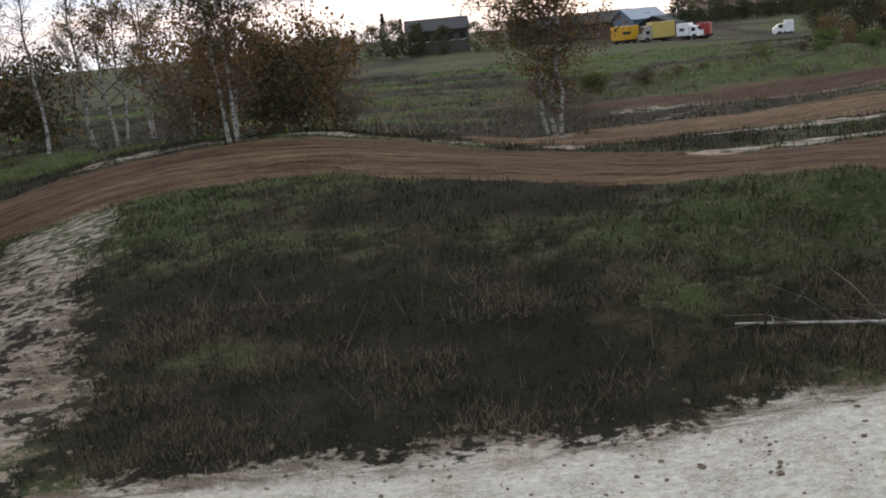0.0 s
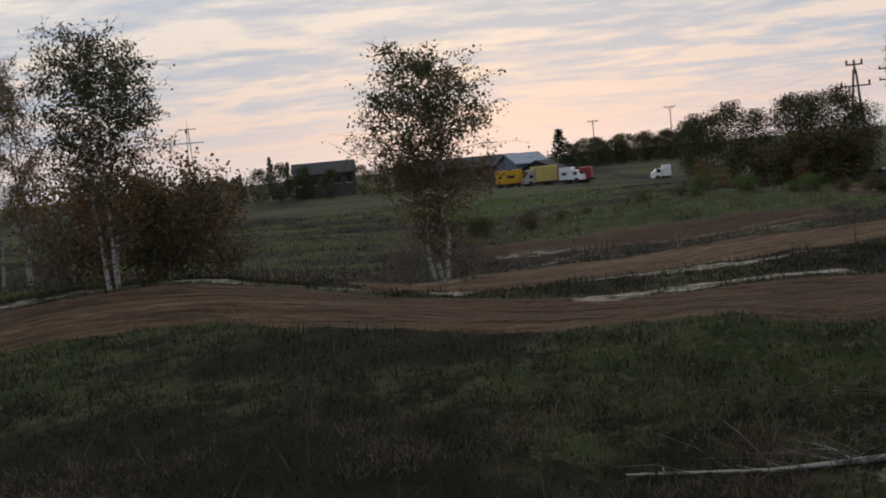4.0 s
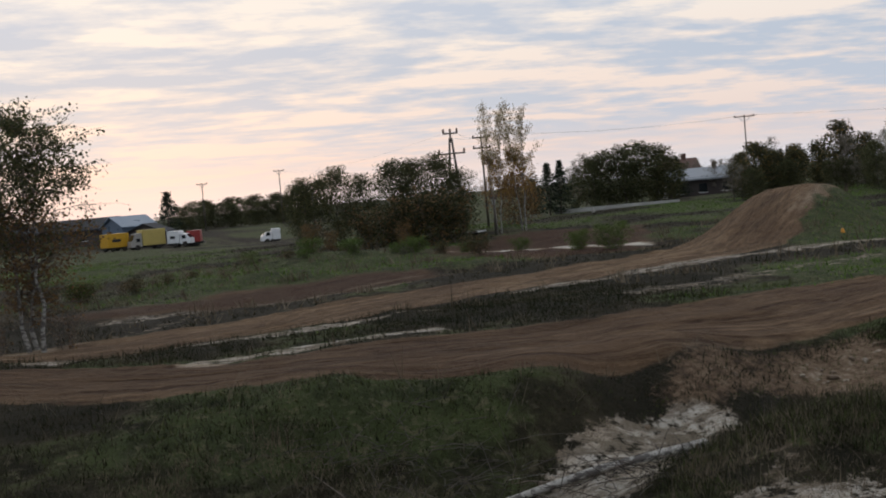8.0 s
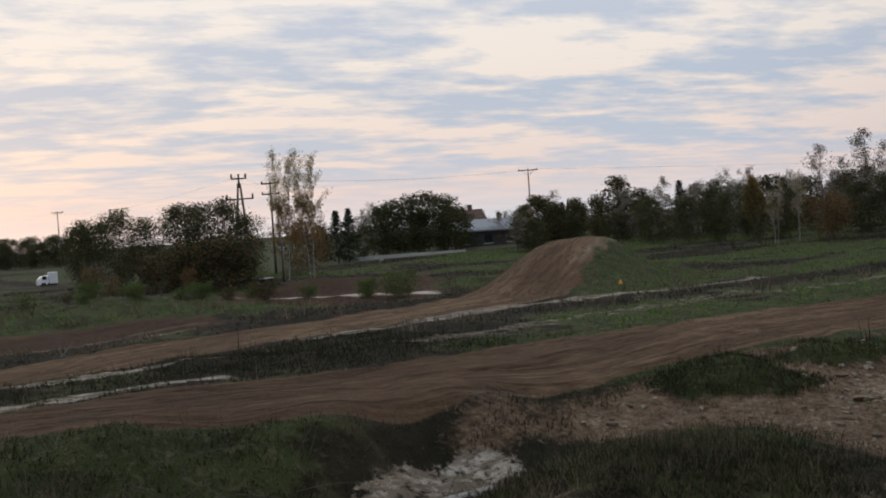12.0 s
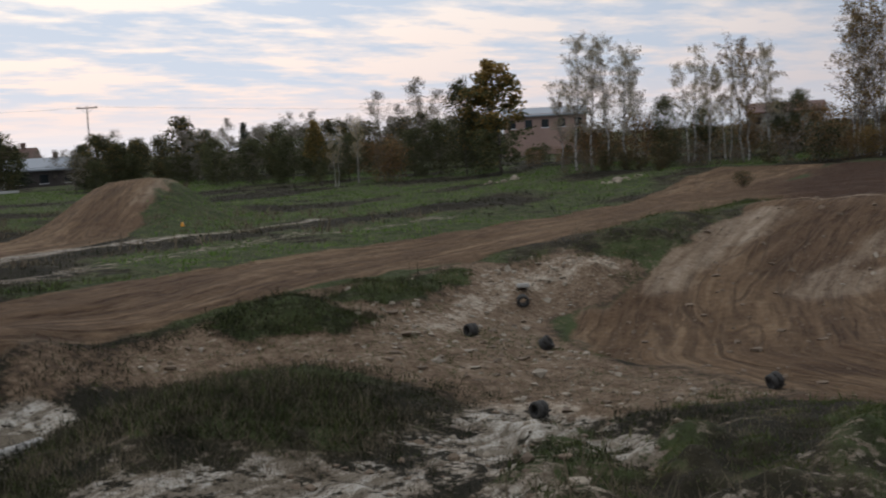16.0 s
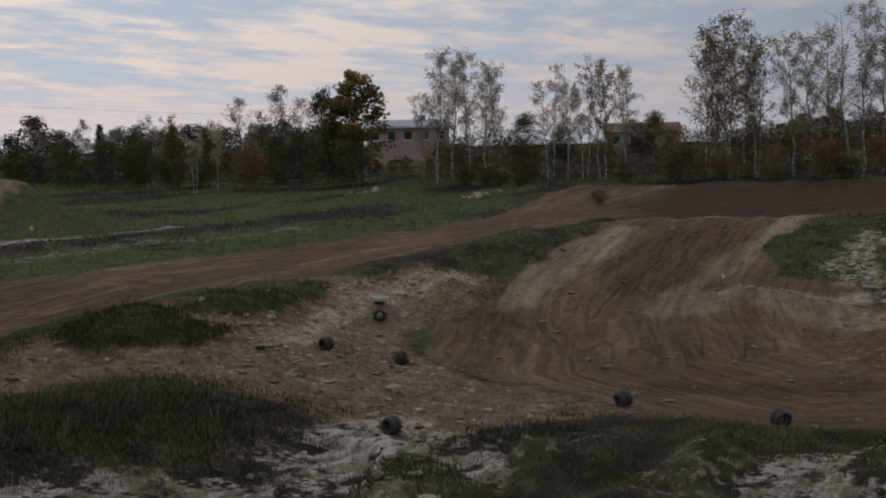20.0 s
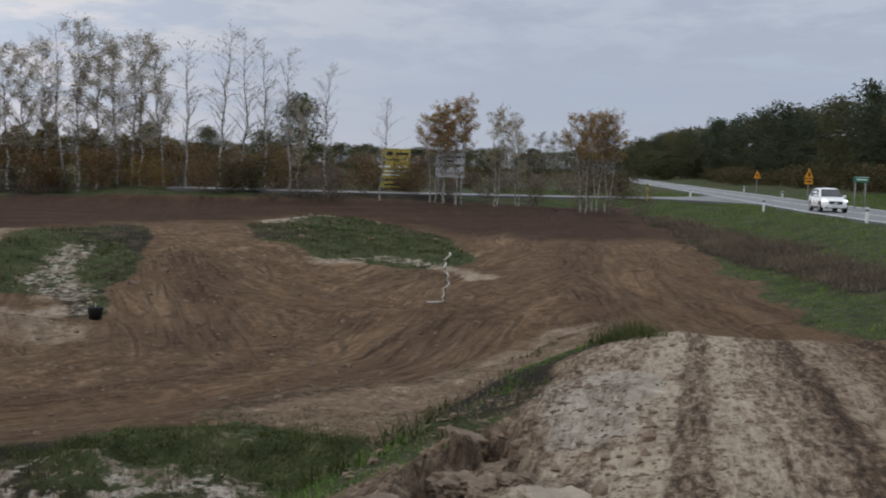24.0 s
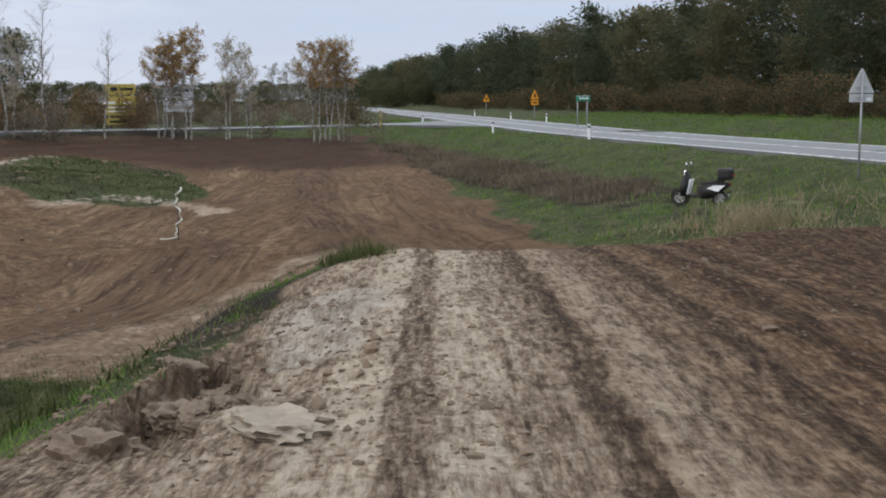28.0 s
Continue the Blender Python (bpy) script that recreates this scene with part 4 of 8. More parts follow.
def land(x, y, fine=True):
    """Height of the ground and what covers it, at arrays of places."""
    x, y = np.asarray(x, float), np.asarray(y, float)
    z = base_level(x, y)
    r = np.hypot(x - 20, y - 20)
    w = smooth(130, 240, r)
    z = z * (1 - w) + (3.3 + 0.9 * rough_noise(x / 160, y / 160, 5, 2)) * w
    # the big jump at the end of the second track
    s, d = along_line(x, y, [(40.5, 55.0), (54.1, 67.5), (58.3, 71.5)])
    face = np.where(s < 17.6, smooth(0, 18.5, s) * 2.75, 2.75 * (1 - smooth(17.6, 22, s)))
    z = z + face * np.where(d > 0, 1 - smooth(1.6, 6.2, d), 1 - smooth(1.4, 6.8, -d)) * (s > 0.01)
    weedy_flank = smooth(1.0, 2.2, -d + 0.6 * rough_noise(x / 1.5, y / 1.5, 12, 2)) * (s > 5) * (s < 26) * (d > -9)
    # low humps in the rough ground north of the second track
    for hx, hy, hr, hh in ((26.5, 77, 5, 0.6), (20, 84, 6, 0.45), (8, 62, 5, 0.5), (-2, 66, 6, 0.5), (16, 72, 4, 0.5), (62, 47, 3, 0.5), (69, 46.5, 2.5, 0.45), (51, 25.8, 1.8, 0.5), (46, 25.6, 1.9, 0.7), (31.6, 27.4, 1.7, 0.45), (34.6, 27.6, 1.4, 0.35), (26.8, 27.0, 1.5, 0.75), (46.2, 14.2, 1.6, 0.55), (45.2, 11.6, 1.3, 0.4), (40.8, 25.0, 1.3, 0.5), (37.6, 26.2, 1.1, 0.3), (76.5, 2.6, 2.2, 0.35)):
        z = z + hh * np.exp(-((x - hx) ** 2 + (y - hy) ** 2) / hr ** 2)
    soil, dark, sand = np.zeros(len(x)), np.zeros(len(x)), np.zeros(len(x))
    wob = 0.9 * rough_noise(x / 2.6, y / 2.6, 11, 3)
    for ring in TRACKS:
        loose = 1.0 if ring is TRACKS[2] else 0.5
        soil = np.maximum(soil, smooth(-loose, loose, inside(x, y, ring) + wob * 1.5 * loose))
    for ring in ISLANDS:
        soil = soil * (1 - smooth(-0.7, 0.7, inside(x, y, ring) + wob))
    for ring in DARK_SOIL:
        dark = np.maximum(dark, smooth(-3.0, 2.5, inside(x, y, ring) + wob * 2))
    soil = soil * (1 - (0.45 + 0.5 * rough_noise(x / 0.9, y / 0.9, 13, 2)) * weedy_flank)
    soil = np.maximum(soil, dark * (y > 55) * 0.9)
    dark = np.maximum(dark, 0.42 * smooth(-1, 1.5, inside(x, y, TRACKS[0])) * (1 - 0.8 * smooth(18, 40, x)))
    for line, half, amount in SAND:
        sand = np.maximum(sand, amount * (1 - smooth(half * 0.5, half * 1.5, np.abs(along_line(x, y, line)[1]) + wob)))
    for line, half, amount in DAMP_LINES:
        dark = np.maximum(dark, amount * (1 - smooth(half * 0.3, half * 1.3, np.abs(along_line(x, y, line)[1]) + wob)))
    flow = wheel_lines(x, y)
    weight = 1 / (0.05 + (np.abs(flow[1]) / HALVES[:, None]) ** 4)
    weight = weight / weight.sum(0)
    # roads on low banks
    for line, half in ((MAIN_ROAD, 4.4), (SIDE_ROAD, 3.4)):
        dist = np.abs(along_line(x, y, line)[1])
        w = 1 - smooth(half, half + 4.5, dist)
        z = z * (1 - w) + (ROAD_Z - 0.10) * w
        soil, sand, dark = soil * (1 - w), sand * (1 - w), dark * (1 - w)
    # hummocks and sandy hollows below the mound and beside the bend
    hum = rough_noise(x / 2.3, y / 1.7, 61, 3)
    rough_zone = smooth(-1.5, 1.5, inside(x, y, HUMMOCKS[0]))
    z = z + rough_zone * (0.85 * np.maximum(hum, 0) - 0.12)
    hollow = rough_noise(x / 1.3, y / 0.9, 71, 3)
    sand = np.maximum(sand * (1 - 0.5 * rough_zone * smooth(-0.05, 0.15, hollow)), rough_zone * (0.33 + 0.25 * smooth(0.05, -0.22, hum + 0.5 * hollow)))
    soil = soil * (1 - rough_zone * smooth(-0.05, 0.15, hum))
    s, d = along_line(x, y, RIDGE)
    ridge = 1 - smooth(0.7, 1.7, np.abs(d) + 0.8 * rough_noise(x / 1.4, y / 1.4, 81, 3))
    z = z + ridge * (-0.14 + 0.34 * rough_noise(x / 1.1, y / 1.1, 82, 3))
    sand, soil = sand * (1 - 0.8 * ridge), soil * (1 - 0.85 * ridge)
    crumb, knoll = rubble_at(x, y, wob)
    soil = soil * (1 - crumb) * (1 - knoll)
    sand = sand * (1 - 0.8 * knoll)
    sand = np.maximum(sand, 0.45 * crumb)
    bare, low = spoil_face(x, y)
    sand = np.maximum(sand * (1 - 0.6 * bare), bare * (0.29 + 0.36 * low))
    z = z - bare * 0.16 * np.abs(rough_noise(x / 0.7, y / 0.7, 28, 3))
    # verge and wood floor beyond the road
    s, d = along_line(x, y, MAIN_ROAD)
    w = smooth(6, 16, -d) * smooth(-60, -20, x)
    z = z * (1 - w) + (ROAD_Z + 0.55) * w
    # lush is lowered on the pit bank, which brings in its painted shade
    lush = np.clip(0.46 + 0.42 * rough_zone * smooth(0.0, 0.2, hum) + 0.1 * ridge - 0.2 * rough_zone + 0.7 * rough_zone * rough_noise(x / 2.2, y / 2.2, 83, 3) + (1.3 + 0.8 * smooth(40, 50, y)) * rough_noise(x / 9, y / 6, 21, 3) - 0.24 * smooth(38, 28, y) * (1 - smooth(-3, 6, x)) + 0.2 * (smooth(35, 60, np.hypot(x, y))) + 0.3 * (d < 14) * (d > -16) - 0.27 * smooth(40, 48, y) * (1 - smooth(100, 125, y)) * (1 - smooth(30, 55, x)), 0, 1)
    lush = lush + 0.45 * (1 - smooth(2.0, 6.5, np.abs(along_line(x, y, [(6, 76), (20, 77), (29, 75), (35, 71)])[1])))
    lush = lush - 0.05 * (y < 36) * (x < 14) * (y > 8) + 0.38 * np.exp(-((x - 5.5) / 5) ** 2 - ((y - 27.5) / 2.6) ** 2)
    fallow = smooth(-16.4, -17.6, y + wob) * smooth(-22.2, -20.6, y + wob) * smooth(36, 42, x) * (1 - smooth(78, 88, x))
    # lower lush beyond the road puts the wood's shade into the verge colour
    lush = np.where(y < -14, np.maximum(lush, np.where(d > 0, 0.62, 0.45)), lush) * (1 - 0.85 * fallow) * (1 - 0.30 * knoll) * (1 - 0.7 * bare)
    if fine:
        close = 1 - smooth(70, 130, np.hypot(x - 20, y - 10))
        grassy = (1 - soil) * (1 - sand)
        z = z + close * (0.24 * rough_noise(x / 3.1, y / 3.1, 3, 3) * (0.25 + 0.75 * grassy) + 0.05 * rough_noise(x / 0.55, y / 0.55, 4, 2))
        z = z + crumb * (0.22 * (0.25 - np.abs(rough_noise(x / 1.5, y / 1.1, 14, 3))) + 0.10 * rough_noise(x / 0.6, y / 0.6, 15, 2))
        z = z + 0.6 * rough_noise(x / 7, y / 5, 91, 3) * smooth(56, 64, y) * (1 - smooth(105, 130, y)) * (1 - smooth(50, 70, x)) * (1 - 0.8 * soil)
        rut = sum(w * (0.15 * rough_noise(a / 11.0, c / 0.75, 31, 2) + 0.05 * rough_noise(a / 16.0, c / 2.1, 41, 2)) for a, c, w in zip(flow[0], flow[1], weight))
        z = z + close * soil * rut * (1.25 - 0.6 * (x < 22) * (y < 4))
        # clods and holes where the edge of the ramp has broken away
        broken = np.exp(-((x - 11.0) ** 2 / 7 + (y + 1.9) ** 2 / 1.3))
        z = z + broken * 0.35 * rough_noise(x / 0.8, y / 0.8, 51, 3)
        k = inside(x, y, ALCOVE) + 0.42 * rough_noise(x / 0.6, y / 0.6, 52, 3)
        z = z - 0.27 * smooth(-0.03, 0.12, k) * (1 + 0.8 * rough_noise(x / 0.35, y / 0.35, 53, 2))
        # darker soil colour in a ring along the alcove's rim
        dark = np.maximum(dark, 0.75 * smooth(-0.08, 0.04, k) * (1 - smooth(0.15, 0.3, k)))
    return z, soil, sand, dark, lush


def height(x, y):
    return float(land([x], [y])[0][0])


def grade(start, stop, step):
    return list(np.arange(start, stop, step))


def spread(first, last, step, growth):
    out, v = [], first
    while abs(v - first) < abs(last - first):
        out.append(v)
        v += math.copysign(step, last - first)
        step *= growth
    return out + [last]


def build_ground():
    xs = spread(-26, -3000, 0.8, 1.13)[::-1][:-1] + grade(-26, 2, 0.45) + grade(2, 24, 0.13) + grade(24, 62, 0.24) + grade(62, 100, 0.6) + spread(100, 3000, 0.8, 1.12)
    ys = spread(-24, -3000, 0.6, 1.13)[::-1][:-1] + grade(-24, -15, 0.3) + grade(-15, 4, 0.13) + grade(4, 30, 0.24) + grade(30, 46, 0.31) + grade(46, 90, 0.7) + spread(90, 3000, 0.9, 1.12)
    xs, ys = np.array(xs), np.array(ys)
    gx, gy = np.meshgrid(xs, ys)
    px, py = gx.ravel(), gy.ravel()
    z, *layers = land(px, py)
    nx, ny = len(xs), len(ys)
    idx = np.arange(nx * ny).reshape(ny, nx)
    quads = np.stack([idx[:-1, :-1], idx[:-1, 1:], idx[1:, 1:], idx[1:, :-1]], -1).reshape(-1, 4)
    me = bpy.data.meshes.new("ground")
    me.vertices.add(nx * ny)
    me.vertices.foreach_set("co", np.stack([px, py, z], 1).ravel())
    me.loops.add(quads.size)
    me.loops.foreach_set("vertex_index", quads.ravel())
    me.polygons.add(len(quads))
    me.polygons.foreach_set("loop_start", np.arange(0, quads.size, 4))
    me.polygons.foreach_set("use_smooth", np.ones(len(quads), bool))
    me.update(calc_edges=True)
    for name, v in zip(("soil", "sand", "dark", "lush"), layers):
        me.attributes.new(name, "FLOAT", "POINT").data.foreach_set("value", v.astype(np.float32))
    near = smooth(-0.6, 0.6, inside(px, py, TRACKS[-1])) * (1 - smooth(21, 24, px))
    me.attributes.new("ramp", "FLOAT", "POINT").data.foreach_set("value", near.astype(np.float32))
    wob = 0.9 * rough_noise(px / 2.6, py / 2.6, 11, 3)
    me.attributes.new("crumb", "FLOAT", "POINT").data.foreach_set("value", rubble_at(px, py, wob)[0].astype(np.float32))
    for name, v in zip(("lane_along", "lane"), along_line(px, py, FLOWS[5][0])):
        me.attributes.new(name, "FLOAT", "POINT").data.foreach_set("value", v.astype(np.float32))
    # each face follows one wheel line
    s, d = wheel_lines(px, py)
    mid = np.abs(d[:, quads[:, 0]] + 4.0 * value_noise(px[quads[:, 0]] / 4.5, py[quads[:, 0]] / 4.5, 9)) / HALVES[:, None]
    pick = np.repeat(mid.argmin(0), 4)
    for name, v in (("along", s), ("across", d)):
        me.attributes.new(name, "FLOAT", "CORNER").data.foreach_set("value", v[pick, quads.ravel()].astype(np.float32))
    share = np.sort(np.abs(d) / HALVES[:, None], axis=0)
    me.attributes.new("clear", "FLOAT", "POINT").data.foreach_set("value", (0.12 + 0.88 * smooth(0.05, 0.75, share[1] - share[0])).astype(np.float32))
    me.materials.append(M["ground"])
    tagged(new("ground", me), "rutted brown motocross track earth with sand and grass", "ground", kind="structure")


build_ground()


# ---- mesh helpers ----
def part(name, bm, mat, parent=None, label=""):
    me = bpy.data.meshes.new(name)
    bm.to_mesh(me)
    bm.free()
    return part_of(name, me, mat, parent, label)


def part_of(name, me, mat, parent=None, label=""):
    me.materials.append(M[mat] if isinstance(mat, str) else mat)
    ob = new(name, me)
    ob.parent = parent
    return tagged(ob, label)


def raw_mesh(name, verts, faces, smooth_faces=False):
    me = bpy.data.meshes.new(name)
    me.from_pydata(verts, [], faces)
    if smooth_faces:
        me.polygons.foreach_set("use_smooth", np.ones(len(faces), bool))
    me.update()
    return me


def box(w, d, h, at=(0, 0, 0), bevel=0.0, bm=None, turn=None):
    """A box on its base centre, with softened edges."""
    bm = bm or bmesh.new()
    m = Matrix.Translation(Vector(at) + Vector((0, 0, h / 2)))
    if turn:
        m = Matrix.Translation(at) @ turn @ Matrix.Translation((0, 0, h / 2))
    made = bmesh.ops.create_cube(bm, size=1.0, matrix=m @ Matrix.Diagonal((w, d, h, 1)))
    if bevel:
        edges = list({e for v in made["verts"] for e in v.link_edges})
        bmesh.ops.bevel(bm, geom=edges, offset=bevel, segments=2, affect="EDGES", profile=0.6)
    return bm


def rod(points, radii, sides=6, bm=None, cap=True):
    """A tube through points."""
    bm = bm or bmesh.new()
    pts = [Vector(p) for p in points]
    if isinstance(radii, (int, float)):
        radii = [radii] * len(pts)
    rings = []
    for i, p in enumerate(pts):
        d = (pts[min(i + 1, len(pts) - 1)] - pts[max(i - 1, 0)]).normalized()
        a = d.orthogonal().normalized() if abs(d.z) > 0.99 else d.cross(Vector((0, 0, 1))).normalized()
        b = d.cross(a)
        rings.append([bm.verts.new(p + radii[i] * (math.cos(k * math.tau / sides) * a + math.sin(k * math.tau / sides) * b)) for k in range(sides)])
    for r0, r1 in zip(rings[:-1], rings[1:]):
        for k in range(sides):
            f = bm.faces.new((r0[k], r0[(k + 1) % sides], r1[(k + 1) % sides], r1[k]))
            f.smooth = True
    if cap:
        bm.faces.new(rings[0][::-1])
        bm.faces.new(rings[-1])
    return bm


def lathe(profile, sides=24, bm=None, m=Matrix()):
    """A turned shape: profile of (radius, z), closed on itself."""
    bm = bm or bmesh.new()
    rings = [[bm.verts.new(m @ Vector((r * math.cos(k * math.tau / sides), r * math.sin(k * math.tau / sides), z))) for k in range(sides)] for r, z in profile]
    for r0, r1 in zip(rings, rings[1:] + rings[:1]):
        for k in range(sides):
            bm.faces.new((r0[k], r0[(k + 1) % sides], r1[(k + 1) % sides], r1[k])).smooth = True
    return bm


def thing(name, x, y, z=None, rz=0.0, label="", category="", group="", scale=1.0):
    ob = new(name)
    ob.empty_display_size = 0.2
    ob.matrix_basis = pose(x, y, height(x, y) if z is None else z, 0, 0, rz) @ Matrix.Scale(scale, 4)
    return tagged(ob, label, category, group)


def polar(bearing, reach):
    """A place by its bearing from the mound (clockwise from north) and its distance."""
    return reach * math.sin(radians(bearing)), reach * math.cos(radians(bearing))


# ---- roads ----
def ribbon(line, left, right, lift, step=4.0):
    """A strip along a line of the plan, between two offsets."""
    pts, run = [], []
    for (ax, ay), (bx, by) in zip(line[:-1], line[1:]):
        n = max(1, int(math.hypot(bx - ax, by - ay) / step))
        pts += [Vector((ax + (bx - ax) * k / n, ay + (by - ay) * k / n, 0)) for k in range(n)]
    pts.append(Vector((*line[-1], 0)))
    verts = []
    for i, p in enumerate(pts):
        d = (pts[min(i + 1, len(pts) - 1)] - pts[max(i - 1, 0)]).normalized()
        n = Vector((-d.y, d.x, 0))
        verts += [p + n * left + Vector((0, 0, lift)), p + n * right + Vector((0, 0, lift))]
    faces = [(2 * i + 1, 2 * i + 3, 2 * i + 2, 2 * i) for i in range(len(pts) - 1)]
    low = [v - Vector((0, 0, 0.2)) for v in verts]
    n = len(verts)
    faces += [(2 * i, 2 * i + 2, n + 2 * i + 2, n + 2 * i) for i in range(len(pts) - 1)]
    faces += [(2 * i + 3, 2 * i + 1, n + 2 * i + 1, n + 2 * i + 3) for i in range(len(pts) - 1)]
    return raw_mesh("strip", [tuple(v) for v in verts + low], faces)


def cut_line(line, a, b):
    """The stretch of a line between two distances along it."""
    out, run = [], 0.0
    for (ax, ay), (bx, by) in zip(line[:-1], line[1:]):
        n = math.hypot(bx - ax, by - ay)
        lo, hi = max(a - run, 0), min(b - run, n)
        if hi > lo:
            if not out:
                out.append((ax + (bx - ax) * lo / n, ay + (by - ay) * lo / n))
            out.append((ax + (bx - ax) * hi / n, ay + (by - ay) * hi / n))
        run += n
    return out


def build_roads():
    road = tagged(part_of("road", ribbon(MAIN_ROAD, 3.7, -3.7, ROAD_Z + 0.02), "asphalt"), "grey asphalt country road with white edge lines", "road", kind="structure")
    side = tagged(part_of("road_side", ribbon(SIDE_ROAD, 3.0, -3.0, ROAD_Z + 0.012), "asphalt"), "grey asphalt side road joining the main road", "road", kind="structure")
    bm = bmesh.new()
    ring = [(91.5, -30.2), (98, -31.1), (112, -33.2), (121, -34.6), (110, -28), (106.6, -23), (101.6, -23.2), (98, -27.5)]
    top = [bm.verts.new((x, y, ROAD_Z + 0.016)) for x, y in ring]
    low = [bm.verts.new((x, y, ROAD_Z - 0.2)) for x, y in ring]
    bm.faces.new(top)
    for k in range(len(ring)):
        bm.faces.new((top[k], top[(k + 1) % len(ring)], low[(k + 1) % len(ring)], low[k]))
    bmesh.ops.recalc_face_normals(bm, faces=bm.faces)
    tagged(part("road_junction", bm, "asphalt"), "widened asphalt mouth of the side road", "road", kind="structure")
    for off in (3.35, -3.35):
        part_of("edge_line", ribbon(MAIN_ROAD, off + 0.09, off - 0.09, ROAD_Z + 0.025), "white_paint", road)
    part_of("centre_line", ribbon(cut_line(MAIN_ROAD, 100, 700), 0.08, -0.08, ROAD_Z + 0.025), "white_paint", road)


build_roads()


# ---- trees and shrubs ----
def wood_mesh(name, limbs, thin):
    """Tubes for the limbs on one side of a thickness."""
    verts, faces = [], []
    for pts, radii in limbs:
        sides = 7 if radii[0] > 0.06 else 3
        start = len(verts)
        for i, p in enumerate(pts):
            d = (pts[min(i + 1, len(pts) - 1)] - pts[max(i - 1, 0)]).normalized()
            a = d.orthogonal().normalized()
            b = d.cross(a)
            for k in range(sides):
                verts.append(tuple(p + radii[i] * (math.cos(k * math.tau / sides) * a + math.sin(k * math.tau / sides) * b)))
        for i in range(len(pts) - 1):
            for k in range(sides):
                o, q = start + i * sides + k, start + i * sides + (k + 1) % sides
                faces.append((o, q, q + sides, o + sides))
    return raw_mesh(name, verts, faces, True)


def leaf_mesh(name, spots, size, rng, flat=0.0, sides=4):
    """One small blade for each spot."""
    n = len(spots)
    p = np.array(spots, float)
    a = rng.normal(size=(n, 3))
    a[:, 2] *= 1 - flat
    a /= np.linalg.norm(a, axis=1)[:, None]
    b = np.cross(a, rng.normal(size=(n, 3)))
    b /= np.linalg.norm(b, axis=1)[:, None]
    s = (size * rng.uniform(0.6, 1.35, n))[:, None]
    corners = [p - a * s * 0.5, p + b * s * 0.36, p + a * s * 0.5, p - b * s * 0.36] if sides == 4 else [p - a * s * 0.5 - b * s * 0.3, p - a * s * 0.5 + b * s * 0.3, p + a * s * 0.5]
    v = np.stack(corners, 1).reshape(-1, 3)
    me = bpy.data.meshes.new(name)
    me.vertices.add(sides * n)
    me.vertices.foreach_set("co", v.ravel())
    me.loops.add(sides * n)
    me.loops.foreach_set("vertex_index", np.arange(sides * n))
    me.polygons.add(n)
    me.polygons.foreach_set("loop_start", np.arange(0, sides * n, sides))
    me.update(calc_edges=True)
    return me


def grow(rng, stems, tall, lean, first, limb_len, limbs, droop, twigs, shape, steep=1.0):
    """Limbs of a broadleaf tree: stems, limbs on them, twigs on these. shape: reach of the limbs by relative height."""
    wood, tips = [], []
    for k in range(stems):
        turn = math.tau * (k / stems) + rng.uniform(0, 1)
        base = Vector((0.28 * math.cos(turn), 0.28 * math.sin(turn), -0.15)) if stems > 1 else Vector((0, 0, -0.15))
        h = tall * rng.uniform(0.86, 1.0) if k else tall
        lx, ly = lean * math.cos(turn) * h + rng.normal() * 0.02 * h, lean * math.sin(turn) * h + rng.normal() * 0.02 * h
        pts, rad = [], []
        for i in range(10):
            f = i / 9
            pts.append(base + Vector((lx * f + 0.09 * rng.normal() * (i > 0), ly * f + 0.09 * rng.normal() * (i > 0), h * f)))
            rad.append(max(0.012, 0.0092 * tall * (1 - f) ** 0.8 * (1.25 if i == 0 else 1)))
        wood.append((pts, rad))
        for j in range(limbs):
            f = first + (1 - first) * (j + rng.uniform(0, 0.9)) / limbs
            at = pts[min(8, int(f * 9))].lerp(pts[min(9, int(f * 9) + 1)], f * 9 % 1)
            reach = limb_len * tall * shape(f) * rng.uniform(0.65, 1.25)
            az = rng.uniform(0, math.tau)
            up = rng.uniform(0.25, 0.95) * (1.15 - 0.35 * f) * steep
            d = Vector((math.cos(az), math.sin(az), up)).normalized()
            lp = [at]
            for i in range(3):
                d = (d + Vector((0.2 * rng.normal(), 0.2 * rng.normal(), 0.12 * rng.normal() - droop))).normalized()
                lp.append(lp[-1] + d * reach / 3)
            r0 = 0.0042 * tall * (1.15 - f)
            wood.append((lp, [r0, r0 * 0.75, r0 * 0.5, 0.006]))
            for q in range(twigs):
                g = rng.uniform(0.25, 1.0)
                tp = [lp[min(2, int(g * 3))].lerp(lp[min(3, int(g * 3) + 1)], g * 3 % 1)]
                d2 = (d + Vector((rng.normal(), rng.normal(), rng.normal() * 0.6 + 0.15 - droop * 2)) * 0.8).normalized()
                ln = reach * rng.uniform(0.22, 0.5)
                for i in range(2):
                    tp.append(tp[-1] + d2 * ln / 2)
                    d2 = (d2 + Vector((0, 0, -droop * 2)) + Vector(rng.normal(size=3)) * 0.15).normalized()
                wood.append((tp, [0.010, 0.007, 0.004]))
                tips.append(tp)
            tips.append(lp[1:])
    return wood, tips


def spots_on(tips, count, loose, rng):
    out = []
    for _ in range(count):
        tp = tips[rng.integers(len(tips))]
        i = rng.integers(len(tp) - 1)
        p = tp[i].lerp(tp[i + 1], rng.uniform())
        dx, dy, dz = rng.uniform(-1.6, 1.6, 3) * loose
        out.append((p.x + dx, p.y + dy, p.z + dz - 0.3 * loose))
    return out


def egg(f):
    return 0.25 + 1.0 * math.sin(math.pi * min(1, max(0, (f - 0.1) / 0.95))) ** 0.8


